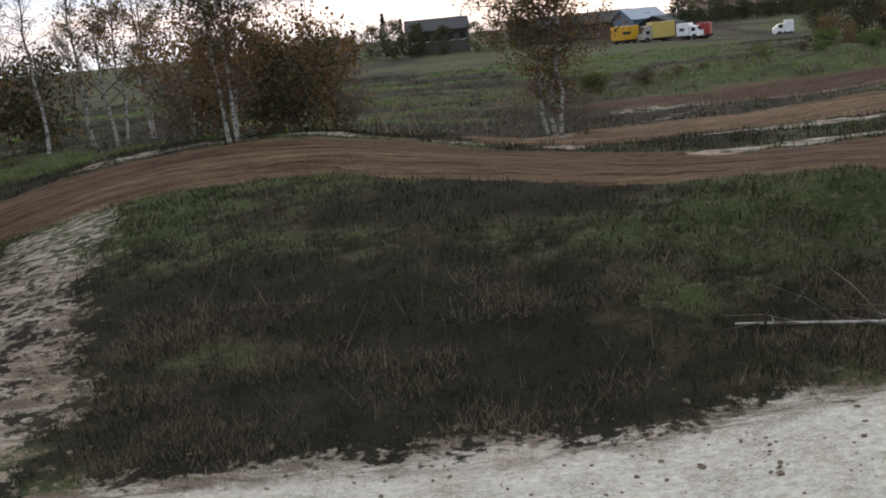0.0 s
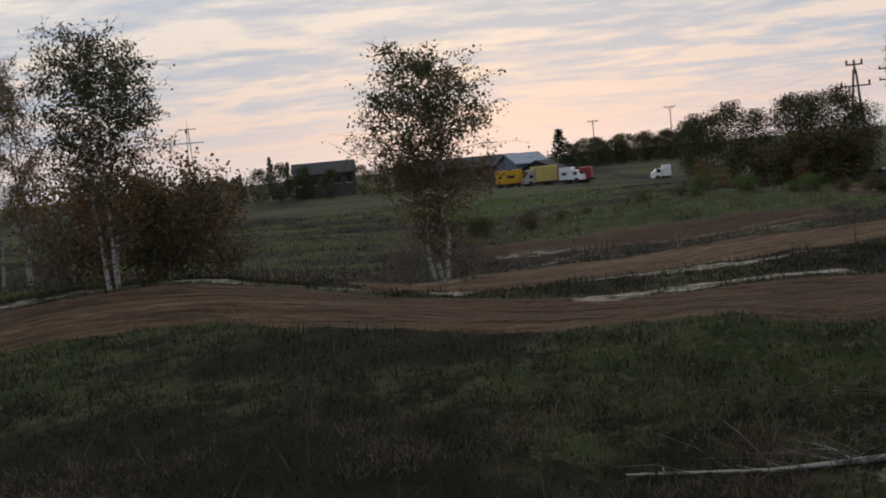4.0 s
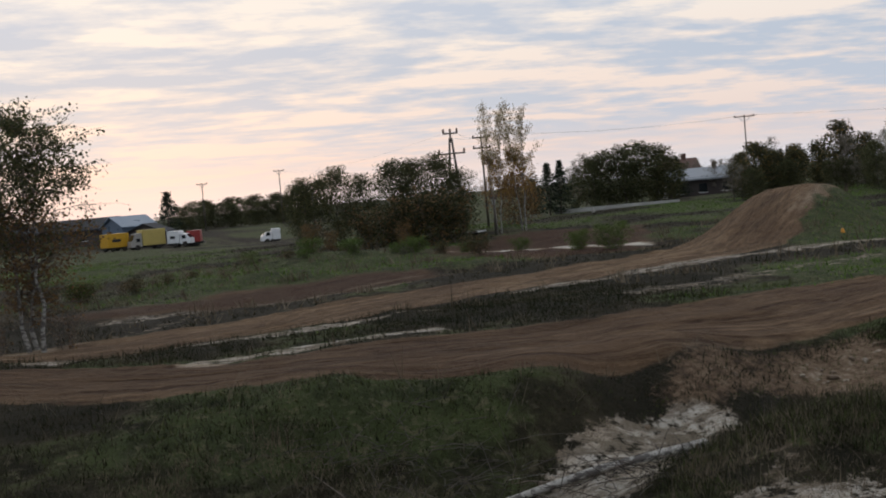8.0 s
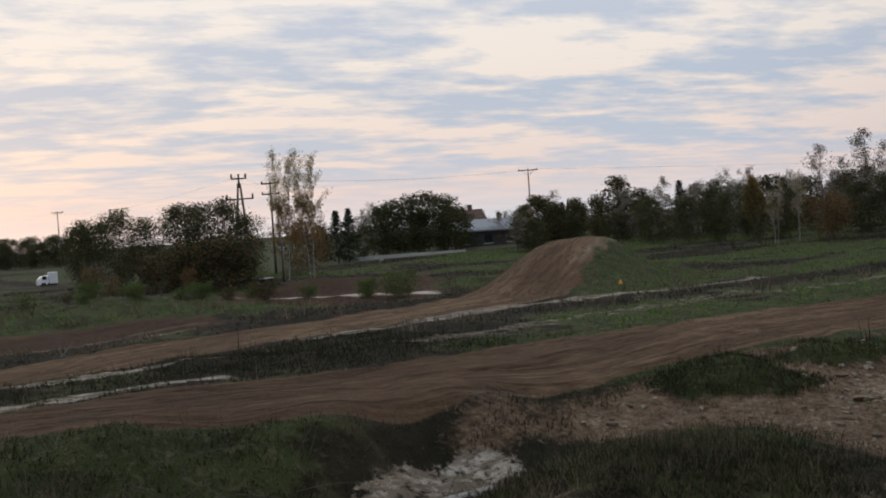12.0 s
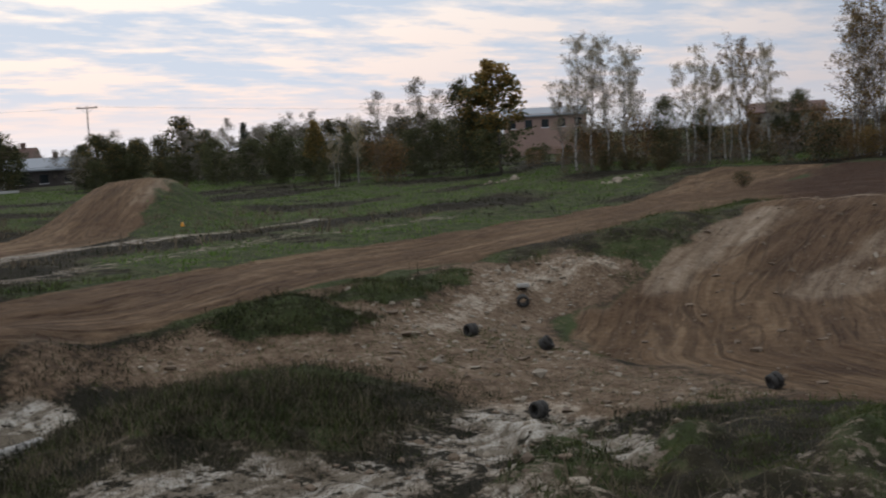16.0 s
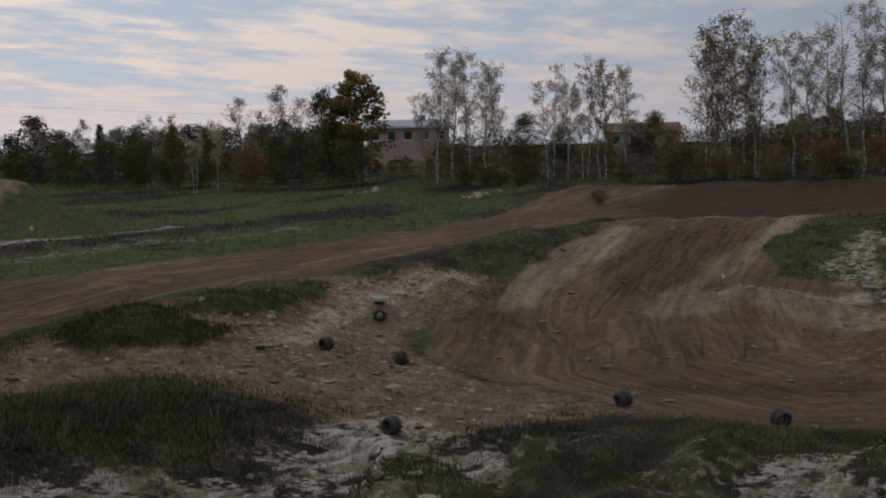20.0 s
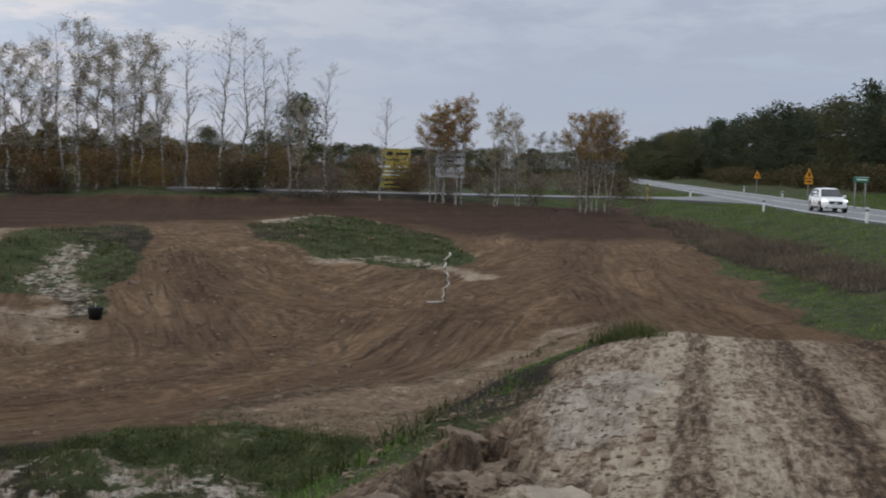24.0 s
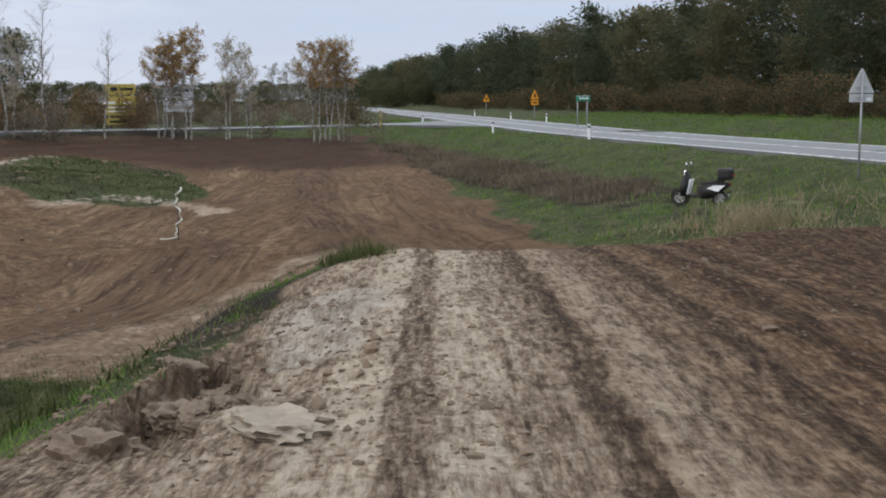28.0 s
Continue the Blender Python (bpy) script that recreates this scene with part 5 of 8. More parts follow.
def orb(f):
    return 0.55 if f < 0.36 else 0.30 + 0.95 * math.sqrt(max(0.0, 1 - ((f - 0.60) / 0.40) ** 2))


def column(f):
    return 0.30 + 0.75 * math.sin(math.pi * min(1, max(0, (f - 0.05) / 1.0))) ** 0.6


def dome(f):
    return 0.75 + 0.45 * math.sin(math.pi * min(1, max(0, f))) - 0.55 * f ** 3


# kind: stems, lean, first limb, limb length, limbs, droop, twigs, shape, bark, leaf mix (material, share, lowest, highest), leaves, size, loose, label, category
TREE_KINDS = {
    "birch_green": (3, 0.05, 0.14, 0.215, 64, 0.09, 8, orb, "birch_bark", (("leaf_dark", 0.76, 0.38, 1.0), ("leaf_rust", 0.24, 0.06, 0.55)), 21500, 0.13, 0.13, "white-barked birch with dark green crown turning brown", "birch tree"),
    "birch_thin": (2, 0.04, 0.34, 0.19, 30, 0.10, 6, column, "birch_bark", (("leaf_yellow", 0.6, 0.4, 1.0), ("leaf_grey", 0.4, 0.2, 1.0)), 8500, 0.10, 0.14, "slender white birch with sparse pale yellow leaves", "birch tree"),
    "birch_pale": (1, 0.03, 0.22, 0.17, 46, 0.08, 6, column, "birch_bark", (("leaf_grey", 0.65, 0.3, 1.0), ("leaf_yellow", 0.35, 0.3, 1.0)), 7500, 0.095, 0.14, "slender half-bare birch with pale thin crown", "birch tree"),
    "birch_bare": (1, 0.04, 0.22, 0.17, 44, 0.02, 7, column, "birch_bark", (("leaf_grey", 1.0, 0.2, 1.0),), 1400, 0.07, 0.1, "bare white birch with fine leafless twigs", "birch tree"),
    "birch_brown": (2, 0.05, 0.20, 0.20, 40, 0.08, 6, column, "birch_bark", (("leaf_dun", 0.3, 0.4, 1.0), ("leaf_gold", 0.35, 0.3, 1.0), ("leaf_rust", 0.35, 0.3, 1.0)), 6800, 0.12, 0.14, "tall birch with brown and olive autumn crown", "birch tree"),
    "birch_gold": (2, 0.05, 0.34, 0.20, 36, 0.06, 6, column, "birch_bark", (("leaf_amber", 0.72, 0.55, 1.0), ("leaf_grey", 0.28, 0.35, 1.0)), 8200, 0.13, 0.14, "slender birch with amber autumn crown", "birch tree"),
    "birch_cream": (2, 0.05, 0.26, 0.20, 40, 0.08, 6, column, "birch_bark", (("leaf_yellow", 0.55, 0.5, 1.0), ("leaf_amber", 0.30, 0.28, 0.62), ("leaf_rust", 0.15, 0.24, 0.6)), 12000, 0.125, 0.18, "slender birch with cream top and rusty lower leaves", "birch tree"),
    "tree_gold": (1, 0.0, 0.04, 0.24, 44, 0.0, 6, dome, "dark_bark", (("leaf_gold", 0.55, 0.4, 1.0), ("leaf_dark", 0.45, 0.0, 0.85)), 6500, 0.26, 0.24, "broad tree with golden top and dark green skirts", "tree"),
    "tree_olive": (1, 0.0, 0.05, 0.24, 42, 0.0, 6, dome, "dark_bark", (("leaf_olive", 0.9, 0.0, 1.0), ("leaf_gold", 0.1, 0.3, 1.0)), 8500, 0.21, 0.50, "dense dark olive broadleaf tree at the wood edge", "tree"),
    "tree_wood": (1, 0.0, 0.10, 0.22, 44, 0.0, 6, egg, "dark_bark", (("leaf_wood", 1.0, 0.0, 1.0),), 9500, 0.19, 0.42, "tall dull olive tree in the roadside wood", "tree"),
    "tree_dark": (1, 0.0, 0.02, 0.30, 40, 0.0, 6, dome, "dark_bark", (("leaf_dark", 0.7, 0.0, 1.0), ("leaf_olive", 0.3, 0.0, 1.0)), 10500, 0.19, 0.52, "round dark green tree in the hedge row", "tree"),
    "tree_grey": (1, 0.0, 0.10, 0.24, 38, 0.0, 7, dome, "dark_bark", (("leaf_dun", 1.0, 0.2, 1.0),), 4600, 0.13, 0.24, "half-bare grey-brown tree with fine twigs", "tree"),
    "bush_rust": (4, 0.22, 0.08, 0.32, 16, 0.0, 6, dome, "twig", (("leaf_rust", 0.85, 0.0, 1.0), ("leaf_olive", 0.15, 0.0, 1.0)), 2100, 0.15, 0.32, "rust-brown leafy shrub at the edge of the track", "shrub"),
    "bush_gold": (4, 0.22, 0.08, 0.32, 16, 0.0, 6, dome, "twig", (("leaf_gold", 0.8, 0.0, 1.0), ("leaf_rust", 0.2, 0.0, 1.0)), 1900, 0.15, 0.30, "golden brown leafy shrub among the birches", "shrub"),
    "bush_olive": (4, 0.24, 0.06, 0.34, 16, 0.0, 6, dome, "twig", (("leaf_olive", 0.75, 0.0, 1.0), ("leaf_rust", 0.25, 0.0, 1.0)), 3000, 0.17, 0.34, "dull olive shrub with browning leaves", "shrub"),
    "bush_green": (5, 0.26, 0.04, 0.34, 16, 0.0, 6, dome, "twig", (("leaf_green", 1.0, 0.0, 1.0),), 3600, 0.16, 0.26, "fresh green leafy shrub beside the dark soil", "shrub"),
    "bush_bare": (5, 0.25, 0.10, 0.28, 14, 0.0, 7, egg, "twig", (("leaf_dun", 0.7, 0.0, 1.0), ("leaf_rust", 0.3, 0.0, 1.0)), 520, 0.18, 0.2, "nearly leafless brown shrub with tangled twigs", "shrub"),
}
GROWN = {}


def conifer(rng, name, tall):
    wood, spots = [([Vector((0, 0, -0.1)), Vector((0, 0, tall))], [0.012 * tall, 0.01])], []
    for j in range(34):
        f = 0.10 + 0.9 * j / 34
        for k in range(7):
            az, ln = rng.uniform(0, math.tau), tall * 0.26 * (1.03 - f) * rng.uniform(0.75, 1.15)
            a = Vector((0, 0, f * tall))
            b = a + Vector((math.cos(az) * ln, math.sin(az) * ln, -0.28 * ln))
            wood.append(([a, b], [0.012, 0.005]))
            for q in range(9):
                p = a.lerp(b, rng.uniform(0.15, 1.0))
                spots.append((p.x + 0.10 * rng.normal(), p.y + 0.10 * rng.normal(), p.z + 0.07 * rng.normal()))
    return wood, [("needle", spots)], 0.3


def sprout(kind, variant, far):
    """Build one tree of a kind, ten metres tall (shrubs four). far: 0 for trees close by, 1 and 2 for ever coarser growth."""
    rng = np.random.default_rng(hash_name(kind) + 31 * variant)
    tree = new(kind)
    tall = 4.0 if kind.startswith("bush") else 10.0
    if kind == "conifer":
        wood, leaves, size = conifer(rng, kind, tall)
        bark, label, category, stems = "dark_bark", "dark green spruce standing among the houses", "conifer", 1
    else:
        stems, lean, first, limb, limbs, droop, twigs, shape, bark, mix, count, size, loose, label, category = TREE_KINDS[kind]
        count, size, twigs = int(count * (1, 0.74 if kind.startswith("birch") else 0.85, 0.38)[far]), size * (1, 1.12, 1.6)[far], max(1, int(twigs * (1, 0.5, 0.25)[far]))
        wood, tips = grow(rng, stems, tall, lean, first, limb, limbs, droop, twigs, shape, 2.0 if shape is column else 1.0)
        leaves = []
        for mat, share, low, high in mix:
            some = [tp for tp in tips if low * tall <= tp[0].z <= high * tall] or tips
            spots = spots_on(some, int(count * share), loose, rng)
            if kind == "birch_green":
                # leaf clumps that fill the crown out
                mid, wide, high2, clumps, each = (7.35, 2.65, 2.5, 250, 23) if mat == "leaf_dark" else (4.3, 3.1, 2.1, 170, 9)
                spots = spots[::3]
                for q in range(clumps):
                    d = rng.normal(size=3)
                    c = d / np.linalg.norm(d) * rng.uniform() ** 0.42 * (wide, wide, high2) + (0, 0, mid)
                    spots += [tuple(c + rng.normal(size=3) * (0.20, 0.20, 0.16)) for _ in range(each)]
            leaves.append((mat, spots))
    stem = [w for w in wood if len(w[0]) == 10 or len(wood[0][0]) == 2 and w is wood[0]]
    for w in stem:
        part_of("trunk", wood_mesh("trunk", [w], False), bark, tree)
    rest = [w for w in wood if not any(w is q for q in stem)]
    tagged(part_of("branch_work", wood_mesh("branch_work", rest[::(1, 2, 3)[far] if kind.startswith(("birch", "bush", "tree_grey")) else (1, 5, 8)[far]], True), "twig", tree), kind="stuff")
    for mat, spots in leaves:
        tagged(part_of("crown", leaf_mesh("crown", spots, size, rng, sides=3 if far else 4), mat, tree), kind="stuff")
    return tagged(tree, label, category)


def hash_name(word):
    return sum((i + 1) * ord(c) for i, c in enumerate(word)) % 9973


def plant(kind, x, y, tall, wide=1.0, variant=None, group="", sink=0.0):
    reach = math.hypot(x, y)
    far = 0 if reach < 66 else (1 if reach < 132 else 2)
    variant = random.randrange(2 if far == 2 else 3) if variant is None else variant
    key = (kind, variant, far)
    size = tall / (4.0 if kind.startswith("bush") else 10.0)
    m = pose(x, y, height(x, y) - sink, random.uniform(-2, 2), random.uniform(-2, 2), random.uniform(0, 360)) @ Matrix.Diagonal((size * wide, size * wide, size, 1))
    if key not in GROWN:
        GROWN[key] = sprout(kind, variant, far)
        GROWN[key].matrix_basis = m
        ob = GROWN[key]
    else:
        ob = copy_thing(GROWN[key], Matrix())
        ob.matrix_basis = m
    return tagged(ob, group=group)


# bearing, distance, height
def plant_rows(kind, rows, wide=1.0, group=""):
    for bearing, reach, tall in rows:
        plant(kind, *polar(bearing, reach), tall, wide, group=group)


def plant_all():
    # birches beyond the first track
    plant("birch_green", 3.6, 49.2, 9.6, 1.0, 0)
    plant("birch_green", -8.2, 44.0, 9.0, 0.95, 1)
    plant_rows("birch_brown", [(-15.4, 57, 10.0), (-14.0, 58, 9.6)], 0.8)
    plant_rows("birch_bare", [(-16.6, 58, 10.0), (-18.6, 57, 9.5), (-21.0, 60, 9.5), (-23.5, 58, 9.0)])
    plant_rows("bush_rust", [(-12.4, 52, 4.4), (-9.0, 50, 4.6), (-7.4, 50, 4.4), (-6.2, 52, 4.2), (-10.8, 53, 4.4)], 0.95)
    plant_rows("bush_olive", [(-8.0, 47, 3.6), (-19, 62, 4.5), (-22, 60, 4.5), (-25, 62, 5)], 1.1)
    plant_rows("bush_bare", [(-5.2, 51, 2.6), (-13.2, 50, 3.0), (2.6, 47.5, 1.8), (5.4, 49.5, 1.8)], 1.0)
    plant_rows("tree_grey", [(-20, 75, 8), (-24, 80, 9), (-28, 78, 9), (-17, 85, 7)], 1.1)
    # hedge row and gardens in the north
    plant_rows("conifer", [(-4.2, 225, 5.6), (-2.8, 226, 8.2), (-2.0, 224, 7.0), (-4.9, 226, 4.4), (-1.2, 222, 6)], 1.2)
    plant_rows("conifer", [(10.45, 215, 8.6)], 2.0)
    plant_rows("tree_dark", [(-3.4, 220, 6.0), (-2.4, 219, 6.6), (-1.4, 218, 5.6), (-4.4, 221, 4.8), (-0.2, 215, 5.0), (1.4, 214, 5.2), (3.2, 214, 5.4), (2.3, 213, 5.0), (-6.4, 222, 5.0), (-8.5, 225, 6), (-11, 225, 7), (-14, 220, 7)], 1.3)
    plant_rows("tree_olive", [(11.2, 300, 4.5), (12.2, 300, 6.5), (13.3, 300, 7), (14.4, 298, 7), (15.4, 296, 7), (16.3, 280, 8), (17.4, 270, 8.5)], 1.8)
    plant_rows("tree_dark", [(16.6, 112, 6.2), (18.0, 113, 6.8), (19.3, 113, 6.0), (20.6, 114, 7.2), (21.6, 116, 7.2), (22.7, 114, 7.2), (23.7, 113, 5.8)], 1.15, "hedge row trees")
    plant_rows("bush_olive", [(22.4, 101, 4.6), (23.3, 102, 4.2), (21.4, 102, 4.0), (20.4, 104, 3.6), (19.4, 106, 3.6)], 1.25)
    plant_rows("bush_rust", [(20.9, 99, 2.1), (17.6, 103, 2.0), (16.6, 104, 2.4), (26.6, 118, 5.4), (25.8, 119, 4.8)], 0.9)
    plant_rows("birch_cream", [(25.35, 110, 11.2), (26.5, 110, 11.0)], 0.62)
    plant_rows("conifer", [(27.8, 150, 6.4), (28.3, 151, 6.6), (33.7, 172, 5.6)], 1.6)
    plant_rows("tree_dark", [(29.9, 158, 6.2), (30.6, 159, 7.0), (31.3, 158, 7.4), (32.0, 160, 7.6), (32.7, 158, 7.0), (33.3, 158, 5.6), (28.9, 160, 4.4)], 1.45)
    plant_rows("tree_grey", [(29.5, 185, 7.9), (29.0, 185, 7), (37.8, 160, 6.6), (34.6, 180, 5), (36.6, 170, 5.2)], 1.0)
    plant_rows("tree_olive", [(36.4, 165, 5.0), (38.8, 162, 5.2), (39.8, 160, 5.6), (40.8, 155, 7.6), (41.7, 158, 6.0), (44.8, 160, 5.2), (47.4, 150, 6.2)], 1.25)
    plant_rows("tree_grey", [(42.7, 158, 7.2), (45.6, 156, 7.4), (46.5, 152, 7.4), (48.4, 150, 6.6), (44.3, 158, 6.4)], 1.1)
    plant_rows("conifer", [(43.6, 158, 6.8), (38.2, 165, 5.2)], 1.4)
    plant("bush_green", 38.9, 66.5, 1.7, 1.5)
    plant("bush_green", 37.6, 68.4, 1.3, 1.4)
    for k in range(26):
        hx = 4 + 31 * k / 25 + random.uniform(-1, 1)
        plant(random.choice(("bush_green", "bush_olive", "bush_bare")), hx, float(np.interp(hx, [4, 20, 29, 36], [77, 78, 76, 71])) + random.uniform(-3.5, 3.5), random.uniform(0.5, 1.3), 1.7, group="low bushes on the hummocks")
    plant("bush_olive", 74, 33, 1.0, 1.4)
    # wood edge behind the meadow
    plant_rows("tree_gold", [(46.9, 116, 6.2)], 0.8)
    plant_rows("birch_thin", [(47.6, 113, 5.4), (48.6, 118, 6.2)], 0.7)
    plant_rows("bush_rust", [(49.7, 117, 4.2), (50.2, 118, 3.8)], 1.0)
    plant_rows("tree_grey", [(49.6, 130, 8.6), (51.6, 130, 9.8), (52.4, 131, 8.4), (50.6, 134, 7.2)], 0.95)
    plant_rows("tree_gold", [(55.2, 115, 10.2)], 1.45)
    plant_rows("tree_olive", [(53.6, 117, 8.6)], 0.8)
    plant_rows("tree_dark", [(52.4, 122, 5.4), (54.6, 122, 5.2), (45.4, 128, 4.6), (43.8, 130, 4.6), (42.2, 132, 4.8), (48.2, 124, 4.4), (46.6, 126, 4.6), (51.2, 122, 4.6), (58.8, 121, 3.4)], 1.3)
    plant_rows("birch_pale", [(58.6, 111, 11.6), (59.3, 112, 10.8), (60.1, 112, 11.4), (60.8, 111, 10.6), (61.4, 113, 9.8), (58.0, 114, 8.0)], 0.95, "row of birches along the side road")
    plant_rows("bush_rust", [(61.6, 113, 4.6), (59.4, 114, 4.0), (66.4, 114, 3.8), (69.4, 113, 4.4)], 1.0)
    plant_rows("tree_dark", [(62.6, 114, 5.8), (68.6, 118, 5.6), (67.6, 118, 4.8), (64.2, 118, 4.6)], 0.9)
    plant_rows("birch_thin", [(63.8, 112, 10.0), (64.6, 113, 8.6), (65.4, 112, 9.0), (67.2, 112, 9.8)], 0.8, "row of birches along the side road")
    plant_rows("birch_brown", [(66.2, 110, 10.6), (70.9, 105, 12.6), (71.8, 104, 13.0), (73.0, 105, 11.4)], 0.85, "row of birches along the side road")
    plant_rows("birch_pale", [(74.6, 103, 11.4), (75.4, 104, 11.0), (76.2, 103, 11.6), (77.5, 101, 13.4), (78.3, 102, 12.4), (79.2, 101, 11.6), (80.2, 100, 12.0), (81.2, 100, 11.2), (71.2, 106, 10.5), (72.4, 106, 11)], 0.9, "row of birches along the side road")
    plant_rows("birch_bare", [(82.2, 96, 11.2), (83.6, 95, 12.0), (84.8, 94, 11.6), (85.8, 93, 11.0), (86.8, 93, 10.6), (88.4, 91, 9.4), (91.0, 90, 7.2), (76.8, 102, 13), (79.8, 101, 12)], 1.0, "row of birches along the side road")
    plant_rows("tree_gold", [(74.8, 108, 5.0), (76.4, 108, 5.2), (78.0, 106, 4.8), (79.6, 106, 4.4)], 1.2)
    plant_rows("bush_rust", [(73.4, 108, 4.2), (72.2, 107, 4.0), (81.0, 104, 4.4), (82.4, 104, 4.0), (84.2, 100, 3.4), (70.6, 108, 4.2), (92.4, 93, 3.0), (90.2, 93, 3.0), (86.2, 97, 3.6)], 1.15)
    plant_rows("bush_bare", [(88.6, 92, 3.0), (94.2, 92, 2.8), (98.0, 92, 2.6), (95.8, 93, 2.6), (100.2, 90, 2.4), (103.0, 86, 2.2), (101.6, 86, 2.0)], 1.2)
    plant_rows("tree_dark", [(83.0, 125, 5.4), (85.4, 125, 5.2), (80.4, 125, 5.6), (87.0, 120, 8.4)], 1.2)
    plant_rows("birch_pale", [(87.2, 90, 6.8)], 0.8)
    plant_rows("birch_gold", [(94.6, 90, 7.6), (93.9, 91, 7.0), (93.4, 91, 6.2)], 1.0)
    plant_rows("birch_thin", [(96.3, 90, 7.0), (97.3, 91, 6.4)], 0.9)
    plant_rows("birch_gold", [(100.3, 88, 6.8), (100.8, 89, 7.0), (101.4, 89, 6.8)], 0.95)
    for k in range(30):
        b = 57 + 30 * k / 29 + random.uniform(-0.3, 0.3)
        plant(random.choice(("bush_olive", "bush_olive", "bush_rust", "bush_bare")), *polar(b, float(np.interp(b, [57, 70, 80, 90], [122, 116, 110, 104])) + random.uniform(-2, 2)), random.uniform(2.6, 3.8) if b > 59 else 1.8, 1.35, group="scrub behind the birches")
    for k in range(44):
        b = 36 + 22 * k / 43 + random.uniform(-0.3, 0.3)
        plant(random.choice(("tree_dark", "tree_olive", "tree_grey")), *polar(b, 140 + random.uniform(-6, 6)), random.uniform(2.8, 6.0) if b < 55.4 else random.uniform(1.4, 2.2), 1.55, group="scrub along the north-east edge")
    for k in range(40):
        b = 27 + 28.5 * k / 39 + random.uniform(-0.3, 0.3)
        plant(random.choice(("tree_grey", "tree_olive", "tree_grey", "tree_dark")), *polar(b, 178 + random.uniform(-8, 8)), random.uniform(4.6, 7.0) * (0.75 if 33 < b < 36 else 1.0), 1.35, group="hazy trees behind the north-east edge")
    for k in range(16):
        b = 10.9 + 6 * k / 15
        plant("tree_dark", *polar(b, 285 + random.uniform(-6, 6)), random.uniform(5.2, 6.6), 1.5, group="dark wood in the north")
    for k in range(54):
        b = 87 + 15 * (k % 27) / 26 + random.uniform(-0.4, 0.4)
        plant(random.choice(("bush_bare", "bush_bare", "bush_bare", "bush_bare", "bush_olive")), *polar(b, (104, 122)[k // 27] + random.uniform(-3, 6)), random.uniform(1.0, 2.4), 1.6, group="brown scrub beyond the side road")
    # low scrub that hides the feet of the birch row
    for k in range(46):
        b = 58 + 31 * k / 45 + random.uniform(-0.4, 0.4)
        reach = float(np.interp(b, [58, 66, 70, 75, 82, 89], [109, 108, 103, 101, 95, 90])) - random.uniform(0.5, 3.5)
        kind = random.choice(("bush_rust", "bush_rust", "bush_gold", "bush_olive", "bush_bare") if 70 < b < 83 else ("bush_bare", "bush_olive", "bush_bare"))
        plant(kind, *polar(b, reach), random.uniform(1.4, 3.3) * (1.0 if b > 68 else 0.7), 1.25, group="scrub at the feet of the birches")
    # far wood across the fields
    for k in range(62):
        plant("tree_dark", *polar(74 + 0.6 * k + random.uniform(-0.4, 0.4), 340 + random.uniform(-20, 20)), random.uniform(6.6, 8.2), 2.2, group="far wood")
    for k in range(5):
        plant("tree_grey", *polar(98.0 + 0.6 * k, 300 + 14 * k), 11.5 + 0.4 * k, 1.2, group="far wood")
    # wood along the main road
    edge = ([-120, 5, 35, 75, 98, 194, 547], [-55, -58, -60, -62, -62, -68, -112])
    for k in range(102):
        x = 24 + 520 * (k / 101) ** 2.0 + random.uniform(-1.5, 1.5)
        row = k % 3
        tall = random.uniform(8.6, 11.4) + 0.9 * row - 1.9 * (1 - smooth(30, 60, x)) + 2.2 * smooth(60, 110, x)
        plant("tree_wood", x, float(np.interp(x, *edge)) - 5.0 * row + random.uniform(-2, 2), tall, random.uniform(1.0, 1.3) + 0.15 * row, group="wood along the road", sink=0.3)
    for k in range(45):
        x = 14 + 12 * k
        plant("tree_dark", x, float(np.interp(x, [5, 98, 194, 547], [-78, -82, -90, -136])) + random.uniform(-3, 3), random.uniform(8.5, 10.0), 2.4, group="wood along the road", sink=0.4)
    for k in range(62):
        x = 24 + 230 * (k / 61) ** 1.4
        plant("bush_olive", x, float(np.interp(x, [5, 35, 75, 98, 194, 547], [-49, -50, -51, -53, -63, -111])) + random.uniform(-1.5, 1), random.uniform(1.4, 3.4), 1.5, group="wood edge shrubs")


plant_all()


